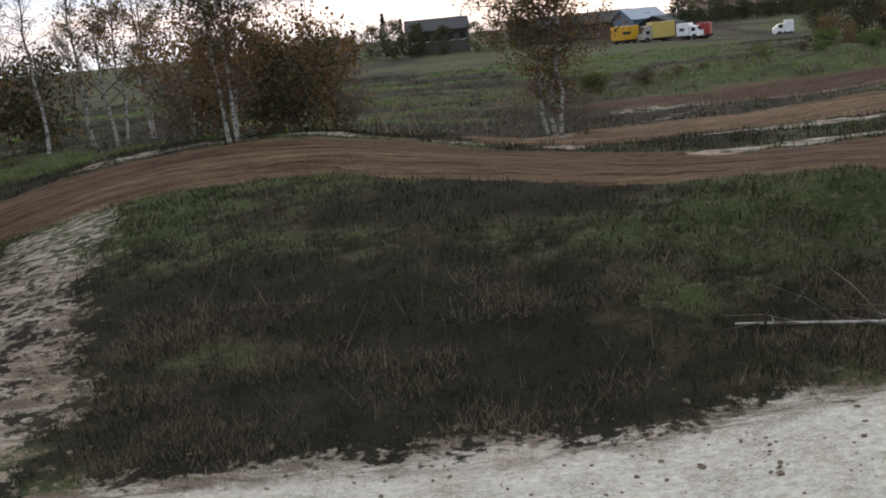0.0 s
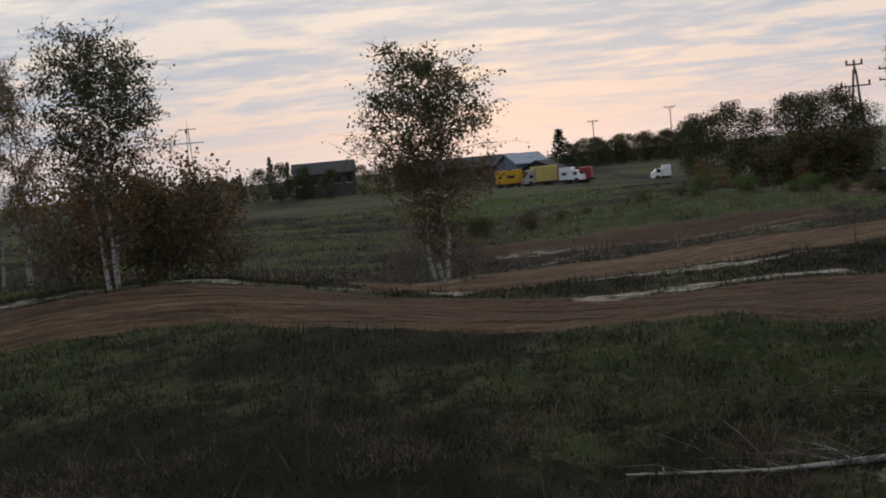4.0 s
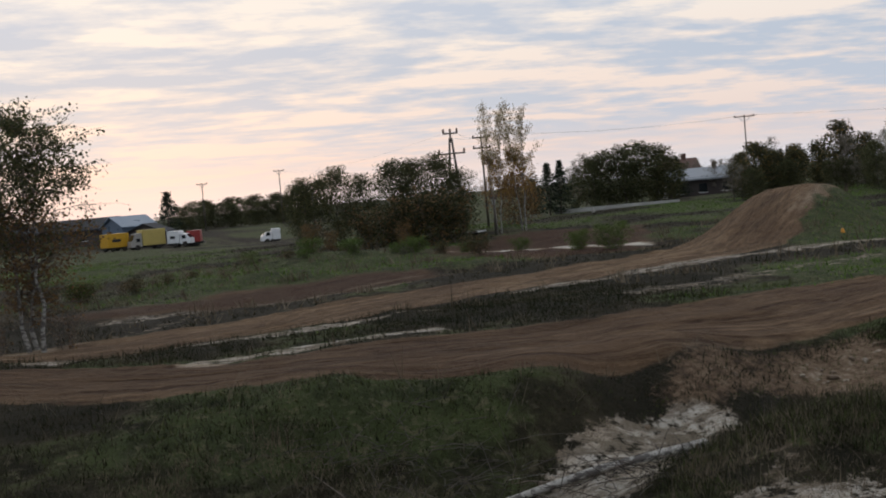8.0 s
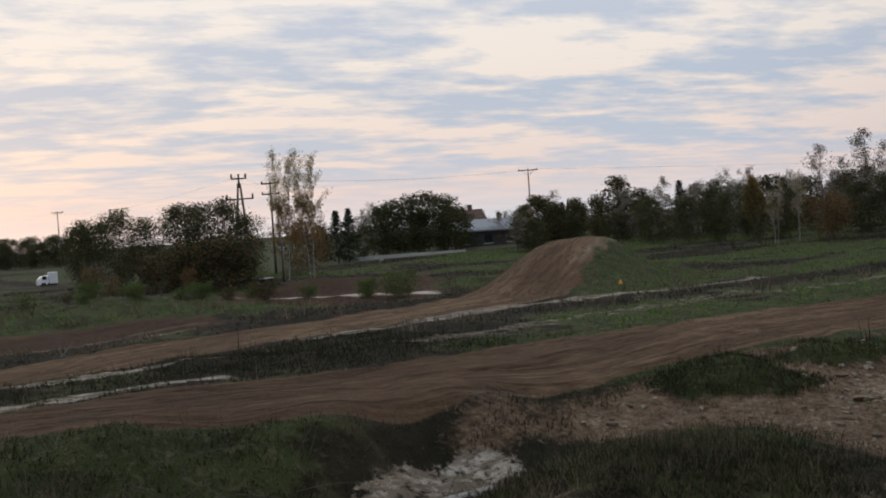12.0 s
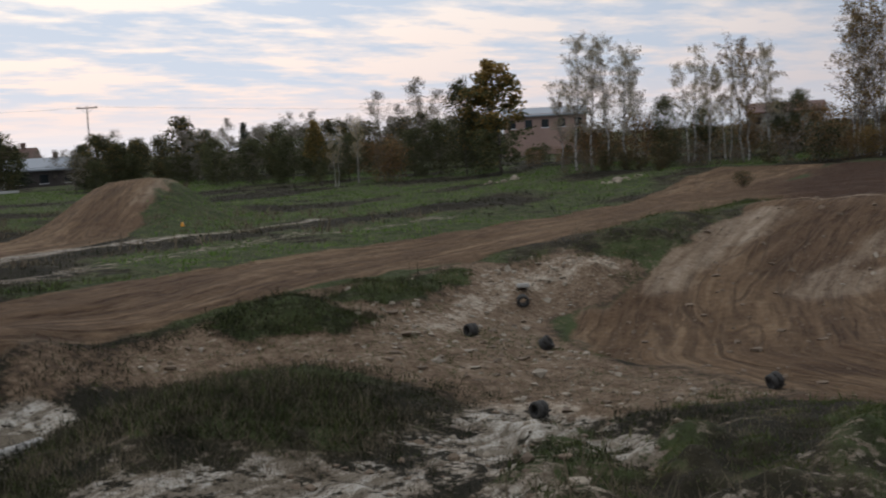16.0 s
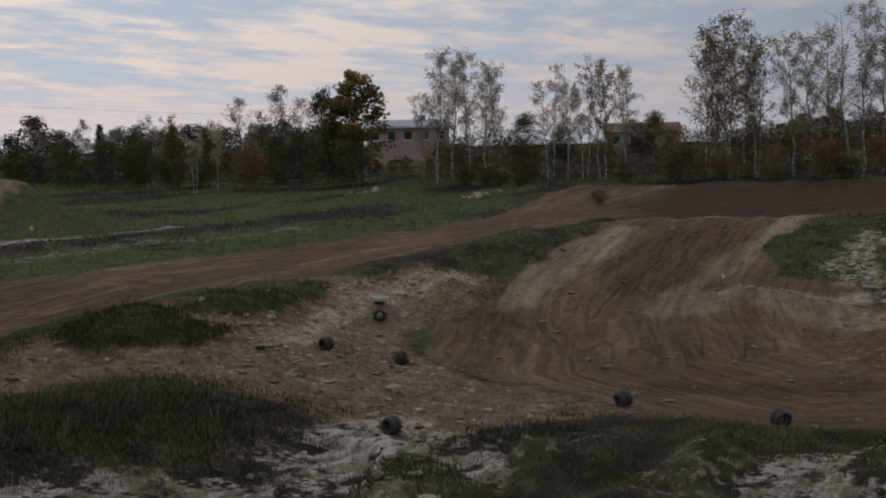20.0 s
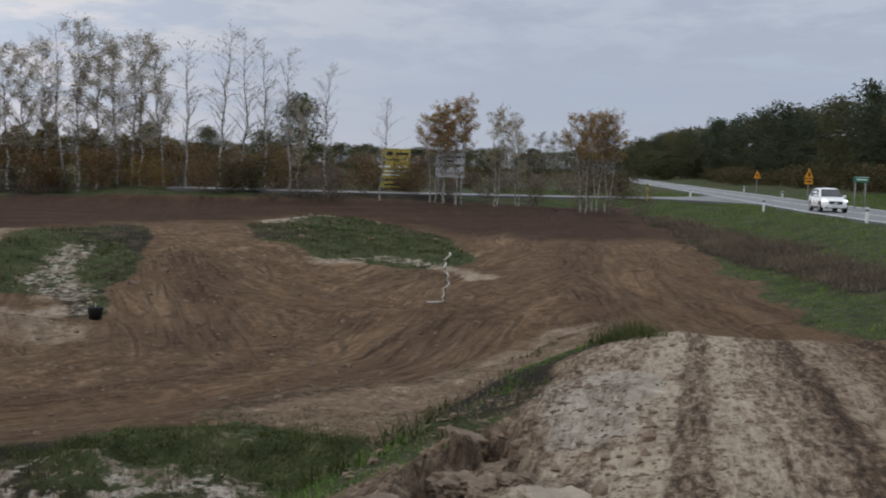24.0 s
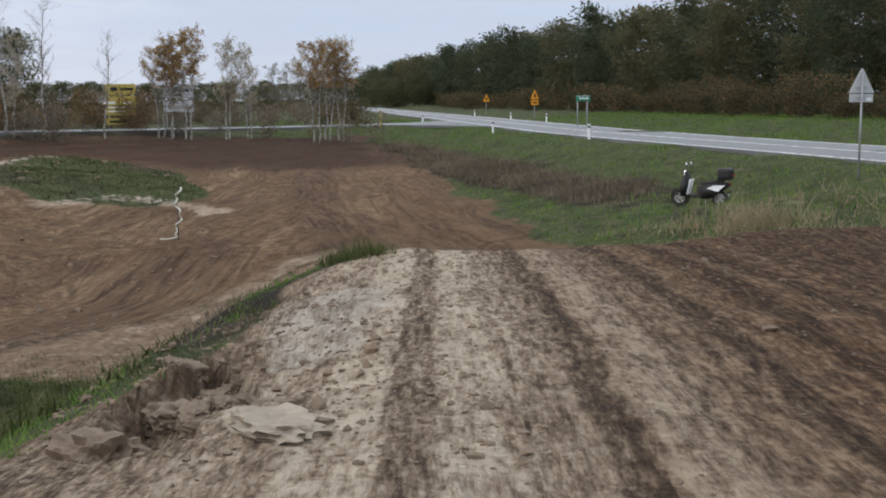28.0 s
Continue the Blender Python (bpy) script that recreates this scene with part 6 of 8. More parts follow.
# ---- grass ----
def tufts(name, count, area, keep, tall, blade, mat, label, blades=5, seed=1, spread_r=0.10, category="grass"):
    """Grass as loose blades, kept where the cover allows it."""
    rng = np.random.default_rng(seed)
    x0, y0, x1, y1 = area
    x, y = rng.uniform(x0, x1, count), rng.uniform(y0, y1, count)
    z, soil, sand, dark, lush = land(x, y)
    ok = keep(x, y, soil, sand, lush, rng.uniform(size=count))
    x, y, z = x[ok], y[ok], z[ok]
    n = len(x) * blades
    size = tall * np.repeat(rng.gamma(3.0, 0.33, len(x)), blades) * rng.uniform(0.6, 1.2, n)
    bx = np.repeat(x, blades) + rng.normal(size=n) * spread_r
    by = np.repeat(y, blades) + rng.normal(size=n) * spread_r
    bz = np.repeat(z, blades) - 0.03
    az, lean = rng.uniform(0, math.tau, n), rng.uniform(0.1, 1.5, n)
    tx, ty, tz = bx + np.cos(az) * lean * size, by + np.sin(az) * lean * size, bz + size
    wx, wy = -np.sin(az) * blade * rng.uniform(0.6, 1.4, n), np.cos(az) * blade * rng.uniform(0.6, 1.4, n)
    v = np.stack([np.stack([bx - wx, by - wy, bz], 1), np.stack([bx + wx, by + wy, bz], 1), np.stack([tx, ty, tz], 1)], 1)
    me = bpy.data.meshes.new(name)
    me.vertices.add(3 * n)
    me.vertices.foreach_set("co", v.ravel())
    me.loops.add(3 * n)
    me.loops.foreach_set("vertex_index", np.arange(3 * n))
    me.polygons.add(n)
    me.polygons.foreach_set("loop_start", np.arange(0, 3 * n, 3))
    me.update(calc_edges=True)
    tagged(part_of(name, me, mat), label, category, kind="stuff")


def open_ground(soil, sand):
    return (soil < 0.35) & (sand < 0.42)


def near_line(x, y, line, half):
    return np.abs(along_line(x, y, line)[1]) < half


RAMP_EDGE = [(5.8, 0.85), (7.6, 0.35), (9.8, -0.45), (12.6, -1.7), (16.6, -3.0), (18.4, -4.1)]


def off_road(x, y):
    return (np.abs(along_line(x, y, MAIN_ROAD)[1]) > 4.6) & (np.abs(along_line(x, y, SIDE_ROAD)[1]) > 3.8)


tufts("bank_grass", 62000, (-26, 12, 26, 46), lambda x, y, so, sa, lu, u: open_ground(so, sa) & (u < 1.0), 0.13, 0.014, "grass_dark", "dark matted grass on the bank of the pit", 4, 1, 0.14)
tufts("bank_green", 34000, (-26, 12, 30, 48), lambda x, y, so, sa, lu, u: open_ground(so, sa) & (lu > 0.42 + 0.35 * u), 0.11, 0.013, "grass_green", "green grass on the bank beside the track", 5, 2, 0.12)
tufts("near_grass", 36000, (-4, -7, 34, 30), lambda x, y, so, sa, lu, u: (so < 0.45) & (sa < 0.5) & (lu + 0.30 > u) & ~near_line(x, y, RAMP_EDGE, 1.0), 0.08, 0.010, "grass_green", "green tufted grass round the mound and gullies", 6, 3, 0.09)
tufts("spoil_grass", 1700, (12.5, 15.5, 23, 24.5), lambda x, y, so, sa, lu, u: (so < 0.5) & (((x - 17.6) / 4.6) ** 2 + ((y - 20.5) / 3.2) ** 2 < 1.0) & (spoil_face(x, y)[0] < 0.3 * u), 0.19, 0.012, "grass_green", "tall dull grass on the spoil mound", 7, 4, 0.18)
tufts("field_grass", 60000, (-30, 36, 112, 125), lambda x, y, so, sa, lu, u: open_ground(so, sa) & off_road(x, y) & (lu > 0.52 + 0.4 * u), 0.12, 0.035, "grass_verge", "rough green meadow grass", 4, 5, 0.3)
tufts("field_dry", 42000, (-30, 36, 112, 125), lambda x, y, so, sa, lu, u: open_ground(so, sa) & off_road(x, y) & (lu < 0.3 + 0.5 * u), 0.13, 0.026, "grass_dark", "dull dark weeds in the meadow", 4, 6, 0.3)
tufts("island_grass", 26000, (40, -8, 86, 30), lambda x, y, so, sa, lu, u: open_ground(so, sa) & (lu > 0.25 + 0.5 * u), 0.13, 0.02, "grass_green", "green grass on the islands between the tracks", 6, 7, 0.16)
tufts("verge_grass", 42000, (22, -60, 125, -13), lambda x, y, so, sa, lu, u: open_ground(so, sa) & off_road(x, y) & (lu > 0.18 + 0.4 * u), 0.12, 0.02, "grass_verge", "bright green grass on the road verge", 5, 8, 0.2)
tufts("verge_dry", 12000, (34, -23, 84, -15.5), lambda x, y, so, sa, lu, u: open_ground(so, sa) & (lu < 0.42 * u), 0.26, 0.018, "weed_dead", "brown dead weeds in the meadow by the road", 5, 9, 0.2)
tufts("straw_grass", 6000, (23.5, -22, 33, -14.5), lambda x, y, so, sa, lu, u: (u < 0.05 + 0.9 * np.exp(-((x - 29.9) / 1.0) ** 2 - ((y + 17.5) / 1.0) ** 2)), 0.36, 0.011, "grass_dry", "pale dry straw grass behind the ramp", 5, 10, 0.12)
tufts("dead_stalks", 700, (10, 6.5, 20, 13), lambda x, y, so, sa, lu, u: (u < 0.7), 0.34, 0.018, "weed_dead", "dark dead stalks below the mound", 4, 11, 0.1)
tufts("track_weeds", 2600, (-12, 26, 20, 46), lambda x, y, so, sa, lu, u: (so > 0.2) & (so < 0.7), 0.4, 0.012, "weed_dead", "thin brown weeds along the edge of the track", 4, 12, 0.1)


def on_knoll(x, y):
    return np.max([inside(x, y, ring) for ring in KNOLLS], 0) > -0.3


tufts("knoll_weeds", 3600, (24, 24, 39, 30), lambda x, y, so, sa, lu, u: on_knoll(x, y) & ((x < 29.2) | (u < 0.35)), 0.14, 0.014, "grass_dark", "dark rank weeds on the knolls beside the track", 6, 23, 0.14, "weeds")
tufts("knoll_grass", 6000, (24, 24, 49, 30), lambda x, y, so, sa, lu, u: on_knoll(x, y) & (rough_noise(x / 1.6, y / 1.6, 24, 2) > 0.0), 0.14, 0.014, "grass_green", "green grass tufts on the knolls beside the track", 6, 25, 0.12)
tufts("rubble_weeds", 1500, (15, 11, 44, 29), lambda x, y, so, sa, lu, u: (sa > 0.4) & (so < 0.3) & (rough_noise(x / 2.0, y / 2.0, 26, 2) > 0.12), 0.12, 0.012, "weed_dead", "sparse dead weeds on the crumbly ground", 5, 27, 0.12, "weeds")


tufts("ramp_fringe", 40000, (5.6, -7, 21, 3), lambda x, y, so, sa, lu, u: near_line(x, y, RAMP_EDGE, 0.04 + 0.4 * u * u + 0.5 * u * (x < 13.5)) & (rough_noise(x / 0.5, y / 0.5, 29, 2) > -0.12 + 0.1 * u), 0.045, 0.008, "grass_verge", "fresh green grass along the broken ramp edge", 5, 13, 0.06)
tufts("crest_tufts", 260, (17.4, -5.0, 19, -4.2), lambda x, y, so, sa, lu, u: u < 0.8, 0.16, 0.009, "grass_green", "green tufts at the crest of the ramp", 6, 14, 0.06)
tufts("ridge_herbs", 16000, (11, -3, 29, 19), lambda x, y, so, sa, lu, u: (so < 0.5) & (sa < 0.3) & (lu > 0.62), 0.085, 0.018, "grass_green", "low broad-leaved herbs on the hummocks", 5, 15, 0.10, "herbs")
tufts("hollow_herbs", 7500, (14, -3, 29, 14), lambda x, y, so, sa, lu, u: (so < 0.6) & (rough_noise(x / 1.2, y / 0.9, 86, 3) > 0.03 + 0.06 * u), 0.10, 0.018, "grass_green", "clumps of green herbs between the sandy hollows", 6, 28, 0.12, "herbs")
tufts("ridge_weeds", 9000, (18, -2, 29, 13), lambda x, y, so, sa, lu, u: near_line(x, y, RIDGE, 0.4 + 0.9 * u) & (lu > 0.35 + 0.4 * u), 0.085, 0.014, "grass_green", "rank green weeds on the ridge beside the bend", 6, 16, 0.12, "weeds")
tufts("hollow_weeds", 9000, (11, -3, 30, 19), lambda x, y, so, sa, lu, u: (so < 0.6) & (lu < 0.25 + 0.5 * u), 0.085, 0.010, "weed_dead", "dry brown weeds in the sandy hollows", 5, 17, 0.12, "weeds")
tufts("island_weeds", 16000, (40, -8, 86, 30), lambda x, y, so, sa, lu, u: (so < 0.5) & (lu < 0.3 + 0.5 * u), 0.13, 0.018, "weed_dead", "brown weeds on the islands between the tracks", 5, 18, 0.16, "weeds")
tufts("spoil_dark", 4200, (12.5, 15.5, 23.5, 25.5), lambda x, y, so, sa, lu, u: (so < 0.5) & (((x - 18.0) / 4.9) ** 2 + ((y - 21.2) / 4.0) ** 2 < 1.0) & (spoil_face(x, y)[0] < 0.3 * u), 0.16, 0.013, "grass_dark", "dark matted grass on the spoil mound", 6, 22, 0.2)
tufts("spoil_weeds", 3600, (12.5, 15.5, 23, 24.5), lambda x, y, so, sa, lu, u: (so < 0.5) & (((x - 17.6) / 4.8) ** 2 + ((y - 20.2) / 3.4) ** 2 < 1.0) & (spoil_face(x, y)[0] < 1.6 * u), 0.17, 0.011, "weed_dead", "dead brown weeds on the spoil mound", 6, 19, 0.18, "weeds")
tufts("bank_litter", 9000, (-8, 20, 9, 27), lambda x, y, so, sa, lu, u: open_ground(so, sa) & (rough_noise(x / 1.8, y / 1.2, 30, 3) > 0.02 + 0.08 * u), 0.13, 0.009, "weed_dead", "tangled dead brown weeds low on the bank", 6, 31, 0.2, "weeds")
tufts("bank_stalks", 260, (-8, 21, 14, 35), lambda x, y, so, sa, lu, u: open_ground(so, sa), 0.55, 0.010, "weed_dead", "single dry stalks standing on the bank", 2, 20, 0.05, "weeds")
tufts("meadow_tussocks", 900, (-4, 44, 60, 84), lambda x, y, so, sa, lu, u: open_ground(so, sa), 0.42, 0.034, "weed_dead", "tall dry tussocks in the north field", 8, 21, 0.25, "weeds")


# ---- the white car on the road ----
def wheel(parent, at, r=0.35, w=0.22, rim_mat="metal_grey", axis_y=True):
    turn = Matrix.Translation(at) @ Matrix.Rotation(radians(90), 4, "X")
    tyre = part("wheel", lathe([(r * 0.64, -w / 2), (r * 0.93, -w / 2), (r, -w * 0.32), (r, w * 0.32), (r * 0.93, w / 2), (r * 0.64, w / 2)], 28, m=turn), "rubber", parent, "black tyre on a silver rim")
    bm = lathe([(0.02, -w * 0.30), (r * 0.16, -w * 0.34), (r * 0.18, w * 0.34), (0.02, w * 0.36)], 16, m=turn)
    for k in range(5):
        a = k * math.tau / 5
        for side in (-w * 0.40, w * 0.40):
            box(r * 0.16, w * 0.08, r * 0.60, (at[0], at[1] + side, at[2]), 0.008, bm, Matrix.Rotation(a, 4, "Y"))
    lathe([(r * 0.58, -w * 0.46), (r * 0.66, -w * 0.50), (r * 0.66, w * 0.50), (r * 0.58, w * 0.46)], 28, bm, turn)
    part("rim", bm, rim_mat, tyre, "silver alloy rim")
    return tyre


def loft(stations, bm=None, smooth_faces=True):
    """A skin over rings of points, closed at both ends."""
    bm = bm or bmesh.new()
    rings = [[bm.verts.new(p) for p in ring] for ring in stations]
    for r0, r1 in zip(rings[:-1], rings[1:]):
        for k in range(len(r0)):
            bm.faces.new((r0[k], r0[(k + 1) % len(r0)], r1[(k + 1) % len(r0)], r1[k])).smooth = smooth_faces
    bm.faces.new(rings[0][::-1])
    bm.faces.new(rings[-1])
    bmesh.ops.recalc_face_normals(bm, faces=bm.faces)
    return bm


def pane(points, thick=0.012, bm=None):
    """A thin plate over a flat or bent outline, pushed outwards from its own plane."""
    bm = bm or bmesh.new()
    pts = [Vector(p) for p in points]
    n = (pts[1] - pts[0]).cross(pts[2] - pts[0]).normalized()
    a = [bm.verts.new(p) for p in pts]
    b = [bm.verts.new(p + n * thick) for p in pts]
    bm.faces.new(a[::-1])
    bm.faces.new(b)
    for k in range(len(pts)):
        bm.faces.new((a[k], a[(k + 1) % len(a)], b[(k + 1) % len(a)], b[k]))
    bmesh.ops.recalc_face_normals(bm, faces=bm.faces)
    return bm


def build_car():
    """Nose along +x, wheels on z 0."""
    car = tagged(new("car"), "white compact SUV driving with headlights on", "car")
    prof = [(-2.26, 0.48, 0.80, 0.74), (-2.22, 0.36, 0.98, 0.84), (-2.0, 0.30, 1.06, 0.90), (-1.2, 0.27, 1.07, 0.925), (0.0, 0.26, 1.05, 0.93), (0.9, 0.26, 1.04, 0.925), (1.35, 0.27, 1.02, 0.91), (1.85, 0.27, 0.93, 0.87), (2.12, 0.28, 0.80, 0.78), (2.27, 0.34, 0.62, 0.62)]
    rings = []
    for x, lo, hi, hw in prof:
        mid = lo + (hi - lo) * 0.55
        rings.append([(x, -hw * 0.90, lo), (x, -hw, lo + 0.12), (x, -hw * 1.0, mid), (x, -hw * 0.95, hi - 0.05), (x, -hw * 0.80, hi), (x, 0, hi + 0.02), (x, hw * 0.80, hi), (x, hw * 0.95, hi - 0.05), (x, hw, mid), (x, hw, lo + 0.12), (x, hw * 0.90, lo)])
    body = part("body", loft(rings), "car_paint", car, "white painted body")
    cab = [(-2.16, 1.00, 1.03, 0.82, 0.80), (-1.95, 1.00, 1.40, 0.84, 0.70), (-1.55, 1.00, 1.60, 0.85, 0.66), (-0.8, 1.0, 1.665, 0.86, 0.655), (-0.1, 1.0, 1.66, 0.86, 0.65), (0.22, 1.0, 1.60, 0.86, 0.66), (0.7, 1.0, 1.32, 0.85, 0.72), (1.16, 1.0, 1.02, 0.84, 0.78)]
    rings = [[(x, -wb, lo), (x, -(wb + wt) / 2 - 0.02, (lo + hi) / 2), (x, -wt, hi - 0.04), (x, -wt * 0.85, hi), (x, 0, hi + 0.02), (x, wt * 0.85, hi), (x, wt, hi - 0.04), (x, (wb + wt) / 2 + 0.02, (lo + hi) / 2), (x, wb, lo)] for x, lo, hi, wb, wt in cab]
    part("roof", loft(rings), "car_paint", car, "white roof and pillars")
    part("windscreen", pane([(1.09, -0.74, 1.075), (1.09, 0.74, 1.075), (0.72, 0.68, 1.325), (0.33, 0.60, 1.565), (0.33, -0.60, 1.565), (0.72, -0.68, 1.325)], 0.03), "glass_dark", car, "dark tinted windscreen")
    part("rear_window", pane([(-2.14, 0.66, 1.12), (-2.14, -0.66, 1.12), (-1.99, -0.58, 1.42), (-1.99, 0.58, 1.42)], 0.03), "glass_dark", car)
    for s in (-1, 1):
        for a, b, c, d in ((0.62, 0.12, -0.32, -0.28), (-0.40, -0.40, -1.18, -1.18), (-1.27, -1.27, -1.86, -1.66)):
            pts = [(a, s * 0.862, 1.08), (d if a > 0 else c, s * 0.862, 1.08), (c if a > 0 else d, s * 0.69, 1.56 if a > -1 else 1.50), (b, s * 0.69, 1.56)]
            if a < -1.2:
                pts = [(-1.27, s * 0.862, 1.08), (-1.92, s * 0.855, 1.16), (-1.72, s * 0.70, 1.46), (-1.27, s * 0.69, 1.55)]
            part("side_window", pane(pts if s < 0 else pts[::-1], 0.012), "glass_dark", car, "dark tinted side window")
        part("headlight", pane([(2.10, s * 0.50, 0.70), (1.93, s * 0.83, 0.74), (1.90, s * 0.82, 0.88), (2.06, s * 0.52, 0.82)] if s > 0 else [(2.06, s * 0.52, 0.82), (1.90, s * 0.82, 0.88), (1.93, s * 0.83, 0.74), (2.10, s * 0.50, 0.70)], 0.07), "lamp_white", car, "lit white headlight")
        part("fog_lamp", box(0.05, 0.16, 0.09, (2.16, s * 0.62, 0.42), 0.02), "black_plastic", car)
        part("tail_light", box(0.06, 0.20, 0.20, (-2.20, s * 0.66, 0.86), 0.03), "tail_red", car)
        part("mirror", box(0.14, 0.22, 0.16, (0.62, s * 1.0, 1.05), 0.05), "car_paint", car, "white door mirror")
        part("roof_rail", rod([(0.0, s * 0.58, 1.67), (-0.2, s * 0.58, 1.70), (-1.3, s * 0.58, 1.69), (-1.5, s * 0.58, 1.62)], 0.018), "black_plastic", car)
        part("sill", box(2.2, 0.05, 0.16, (0.0, s * 0.90, 0.22), 0.02), "black_plastic", car)
        for x in (-1.33, 1.37):
            arch = lathe([(0.355, -0.02), (0.43, -0.02), (0.43, 0.02), (0.355, 0.02)], 28, m=Matrix.Translation((x, s * 0.905, 0.36)) @ Matrix.Rotation(radians(90), 4, "X"))
            part("wheel_arch", arch, "black_plastic", car)
            wheel(car, (x, s * 0.82, 0.36), 0.36, 0.22)
    part("grille", pane([(2.245, -0.42, 0.56), (2.245, 0.42, 0.56), (2.16, 0.50, 0.76), (2.16, -0.50, 0.76)], 0.05), "black_plastic", car, "black shield-shaped grille")
    part("bumper", box(0.12, 1.34, 0.14, (2.18, 0, 0.28), 0.04), "black_plastic", car, "black lower bumper")
    part("number_plate", box(0.02, 0.50, 0.11, (2.30, 0, 0.46), 0.004), "white_paint", car)
    part("badge", lathe([(0.01, 0), (0.07, 0), (0.07, 0.015), (0.01, 0.015)], 20, m=Matrix.Translation((2.25, 0, 0.66)) @ Matrix.Rotation(radians(90), 4, "Y")), "chrome", car)
    part("aerial", rod([(-1.4, 0, 1.66), (-1.52, 0, 1.76)], [0.03, 0.012]), "car_paint", car)
    car.scale = (1.06, 1.06, 1.06)
    return car


CAR = build_car()
for piece in CAR.children:
    piece.matrix_basis = Matrix.Scale(0.85, 4) @ piece.matrix_basis


# ---- the parked scooter ----
def build_scooter():
    """Nose along +x, wheels on z 0; about 1.85 m long."""
    x, y = 35.63, -18.96
    s = thing("scooter", x, y, None, 48, "black and white motor scooter parked in the grass", "scooter")
    w = wheel(s, (0.64, 0, 0.25), 0.25, 0.11)
    wheel(s, (-0.62, 0, 0.25), 0.25, 0.12)
    part("front_fender", lathe([(0.27, -0.07), (0.29, -0.07), (0.29, 0.07), (0.27, 0.07)], 20, m=Matrix.Translation((0.62, 0, 0.27)) @ Matrix.Rotation(radians(90), 4, "X") @ Matrix.Diagonal((1, 1, 1, 1))), "black_plastic", s)
    part("fork", rod([(0.64, 0, 0.25), (0.56, 0, 0.55), (0.42, 0, 1.02)], 0.035, 8), "black_plastic", s)
    shield = loft([[(0.54, -0.18, 0.30), (0.54, 0.18, 0.30), (0.40, 0.24, 0.30), (0.40, -0.24, 0.30)], [(0.60, -0.20, 0.60), (0.60, 0.20, 0.60), (0.40, 0.27, 0.58), (0.40, -0.27, 0.58)], [(0.52, -0.16, 0.90), (0.52, 0.16, 0.90), (0.36, 0.22, 0.88), (0.36, -0.22, 0.88)], [(0.43, -0.08, 1.02), (0.43, 0.08, 1.02), (0.36, 0.08, 1.0), (0.36, -0.08, 1.0)]])
    part("leg_shield", shield, "black_plastic", s, "black front leg shield")
    part("front_panel", loft([[(0.60, -0.05, 0.56), (0.60, 0.05, 0.56), (0.56, 0.12, 0.56), (0.56, -0.12, 0.56)], [(0.59, -0.06, 0.76), (0.59, 0.06, 0.76), (0.52, 0.14, 0.76), (0.52, -0.14, 0.76)], [(0.50, -0.05, 0.98), (0.50, 0.05, 0.98), (0.47, 0.06, 0.98), (0.47, -0.06, 0.98)]]), "white_paint", s, "white nose panel")
    part("inner_panel", box(0.07, 0.40, 0.50, (0.37, 0, 0.34), 0.04, turn=Matrix.Rotation(radians(-12), 4, "Y")), "white_paint", s, "white inner leg shield")
    part("floorboard", box(0.52, 0.34, 0.10, (0.14, 0, 0.26), 0.03), "black_plastic", s)
    rear = loft([[(0.06, -0.16, 0.24), (0.06, 0.16, 0.24), (0.06, 0.17, 0.62), (0.06, -0.17, 0.62)], [(-0.35, -0.22, 0.24), (-0.35, 0.22, 0.24), (-0.35, 0.22, 0.70), (-0.35, -0.22, 0.70)], [(-0.72, -0.15, 0.50), (-0.72, 0.15, 0.50), (-0.72, 0.14, 0.74), (-0.72, -0.14, 0.74)], [(-0.92, -0.05, 0.64), (-0.92, 0.05, 0.64), (-0.92, 0.05, 0.74), (-0.92, -0.05, 0.74)]])
    part("rear_body", rear, "black_plastic", s, "black rear bodywork")
    for side in (-1, 1):
        part("side_panel", pane([(-0.25, side * 0.226, 0.56), (-0.60, side * 0.226, 0.46), (-0.80, side * 0.19, 0.66), (-0.45, side * 0.226, 0.66)] if side < 0 else [(-0.45, side * 0.226, 0.66), (-0.80, side * 0.19, 0.66), (-0.60, side * 0.226, 0.46), (-0.25, side * 0.226, 0.56)], 0.015), "white_paint", s, "white side panel")
        part("mirror_stem", rod([(0.40, side * 0.20, 1.04), (0.38, side * 0.27, 1.22)], 0.008), "black_plastic", s)
        part("mirror", lathe([(0.004, 0), (0.07, 0), (0.085, 0.012), (0.07, 0.028), (0.004, 0.03)], 18, m=Matrix.Translation((0.37, side * 0.28, 1.27)) @ Matrix.Rotation(radians(-80), 4, "Y")), "chrome", s, "round mirror reflecting the sky")
        part("grip", rod([(0.38, side * 0.16, 1.03), (0.30, side * 0.33, 1.02)], 0.020), "rubber", s)
    seat = loft([[(0.08, -0.09, 0.66), (0.08, 0.09, 0.66), (0.06, 0.07, 0.72), (0.06, -0.07, 0.72)], [(-0.18, -0.15, 0.66), (-0.18, 0.15, 0.66), (-0.18, 0.13, 0.77), (-0.18, -0.13, 0.77)], [(-0.55, -0.14, 0.72), (-0.55, 0.14, 0.72), (-0.55, 0.12, 0.84), (-0.55, -0.12, 0.84)], [(-0.74, -0.10, 0.76), (-0.74, 0.10, 0.76), (-0.74, 0.08, 0.84), (-0.74, -0.08, 0.84)]])
    part("seat", seat, "rubber", s, "black dual seat")
    part("handlebar", rod([(0.40, -0.2, 1.02), (0.43, 0, 1.05), (0.40, 0.2, 1.02)], 0.03, 8), "black_plastic", s)
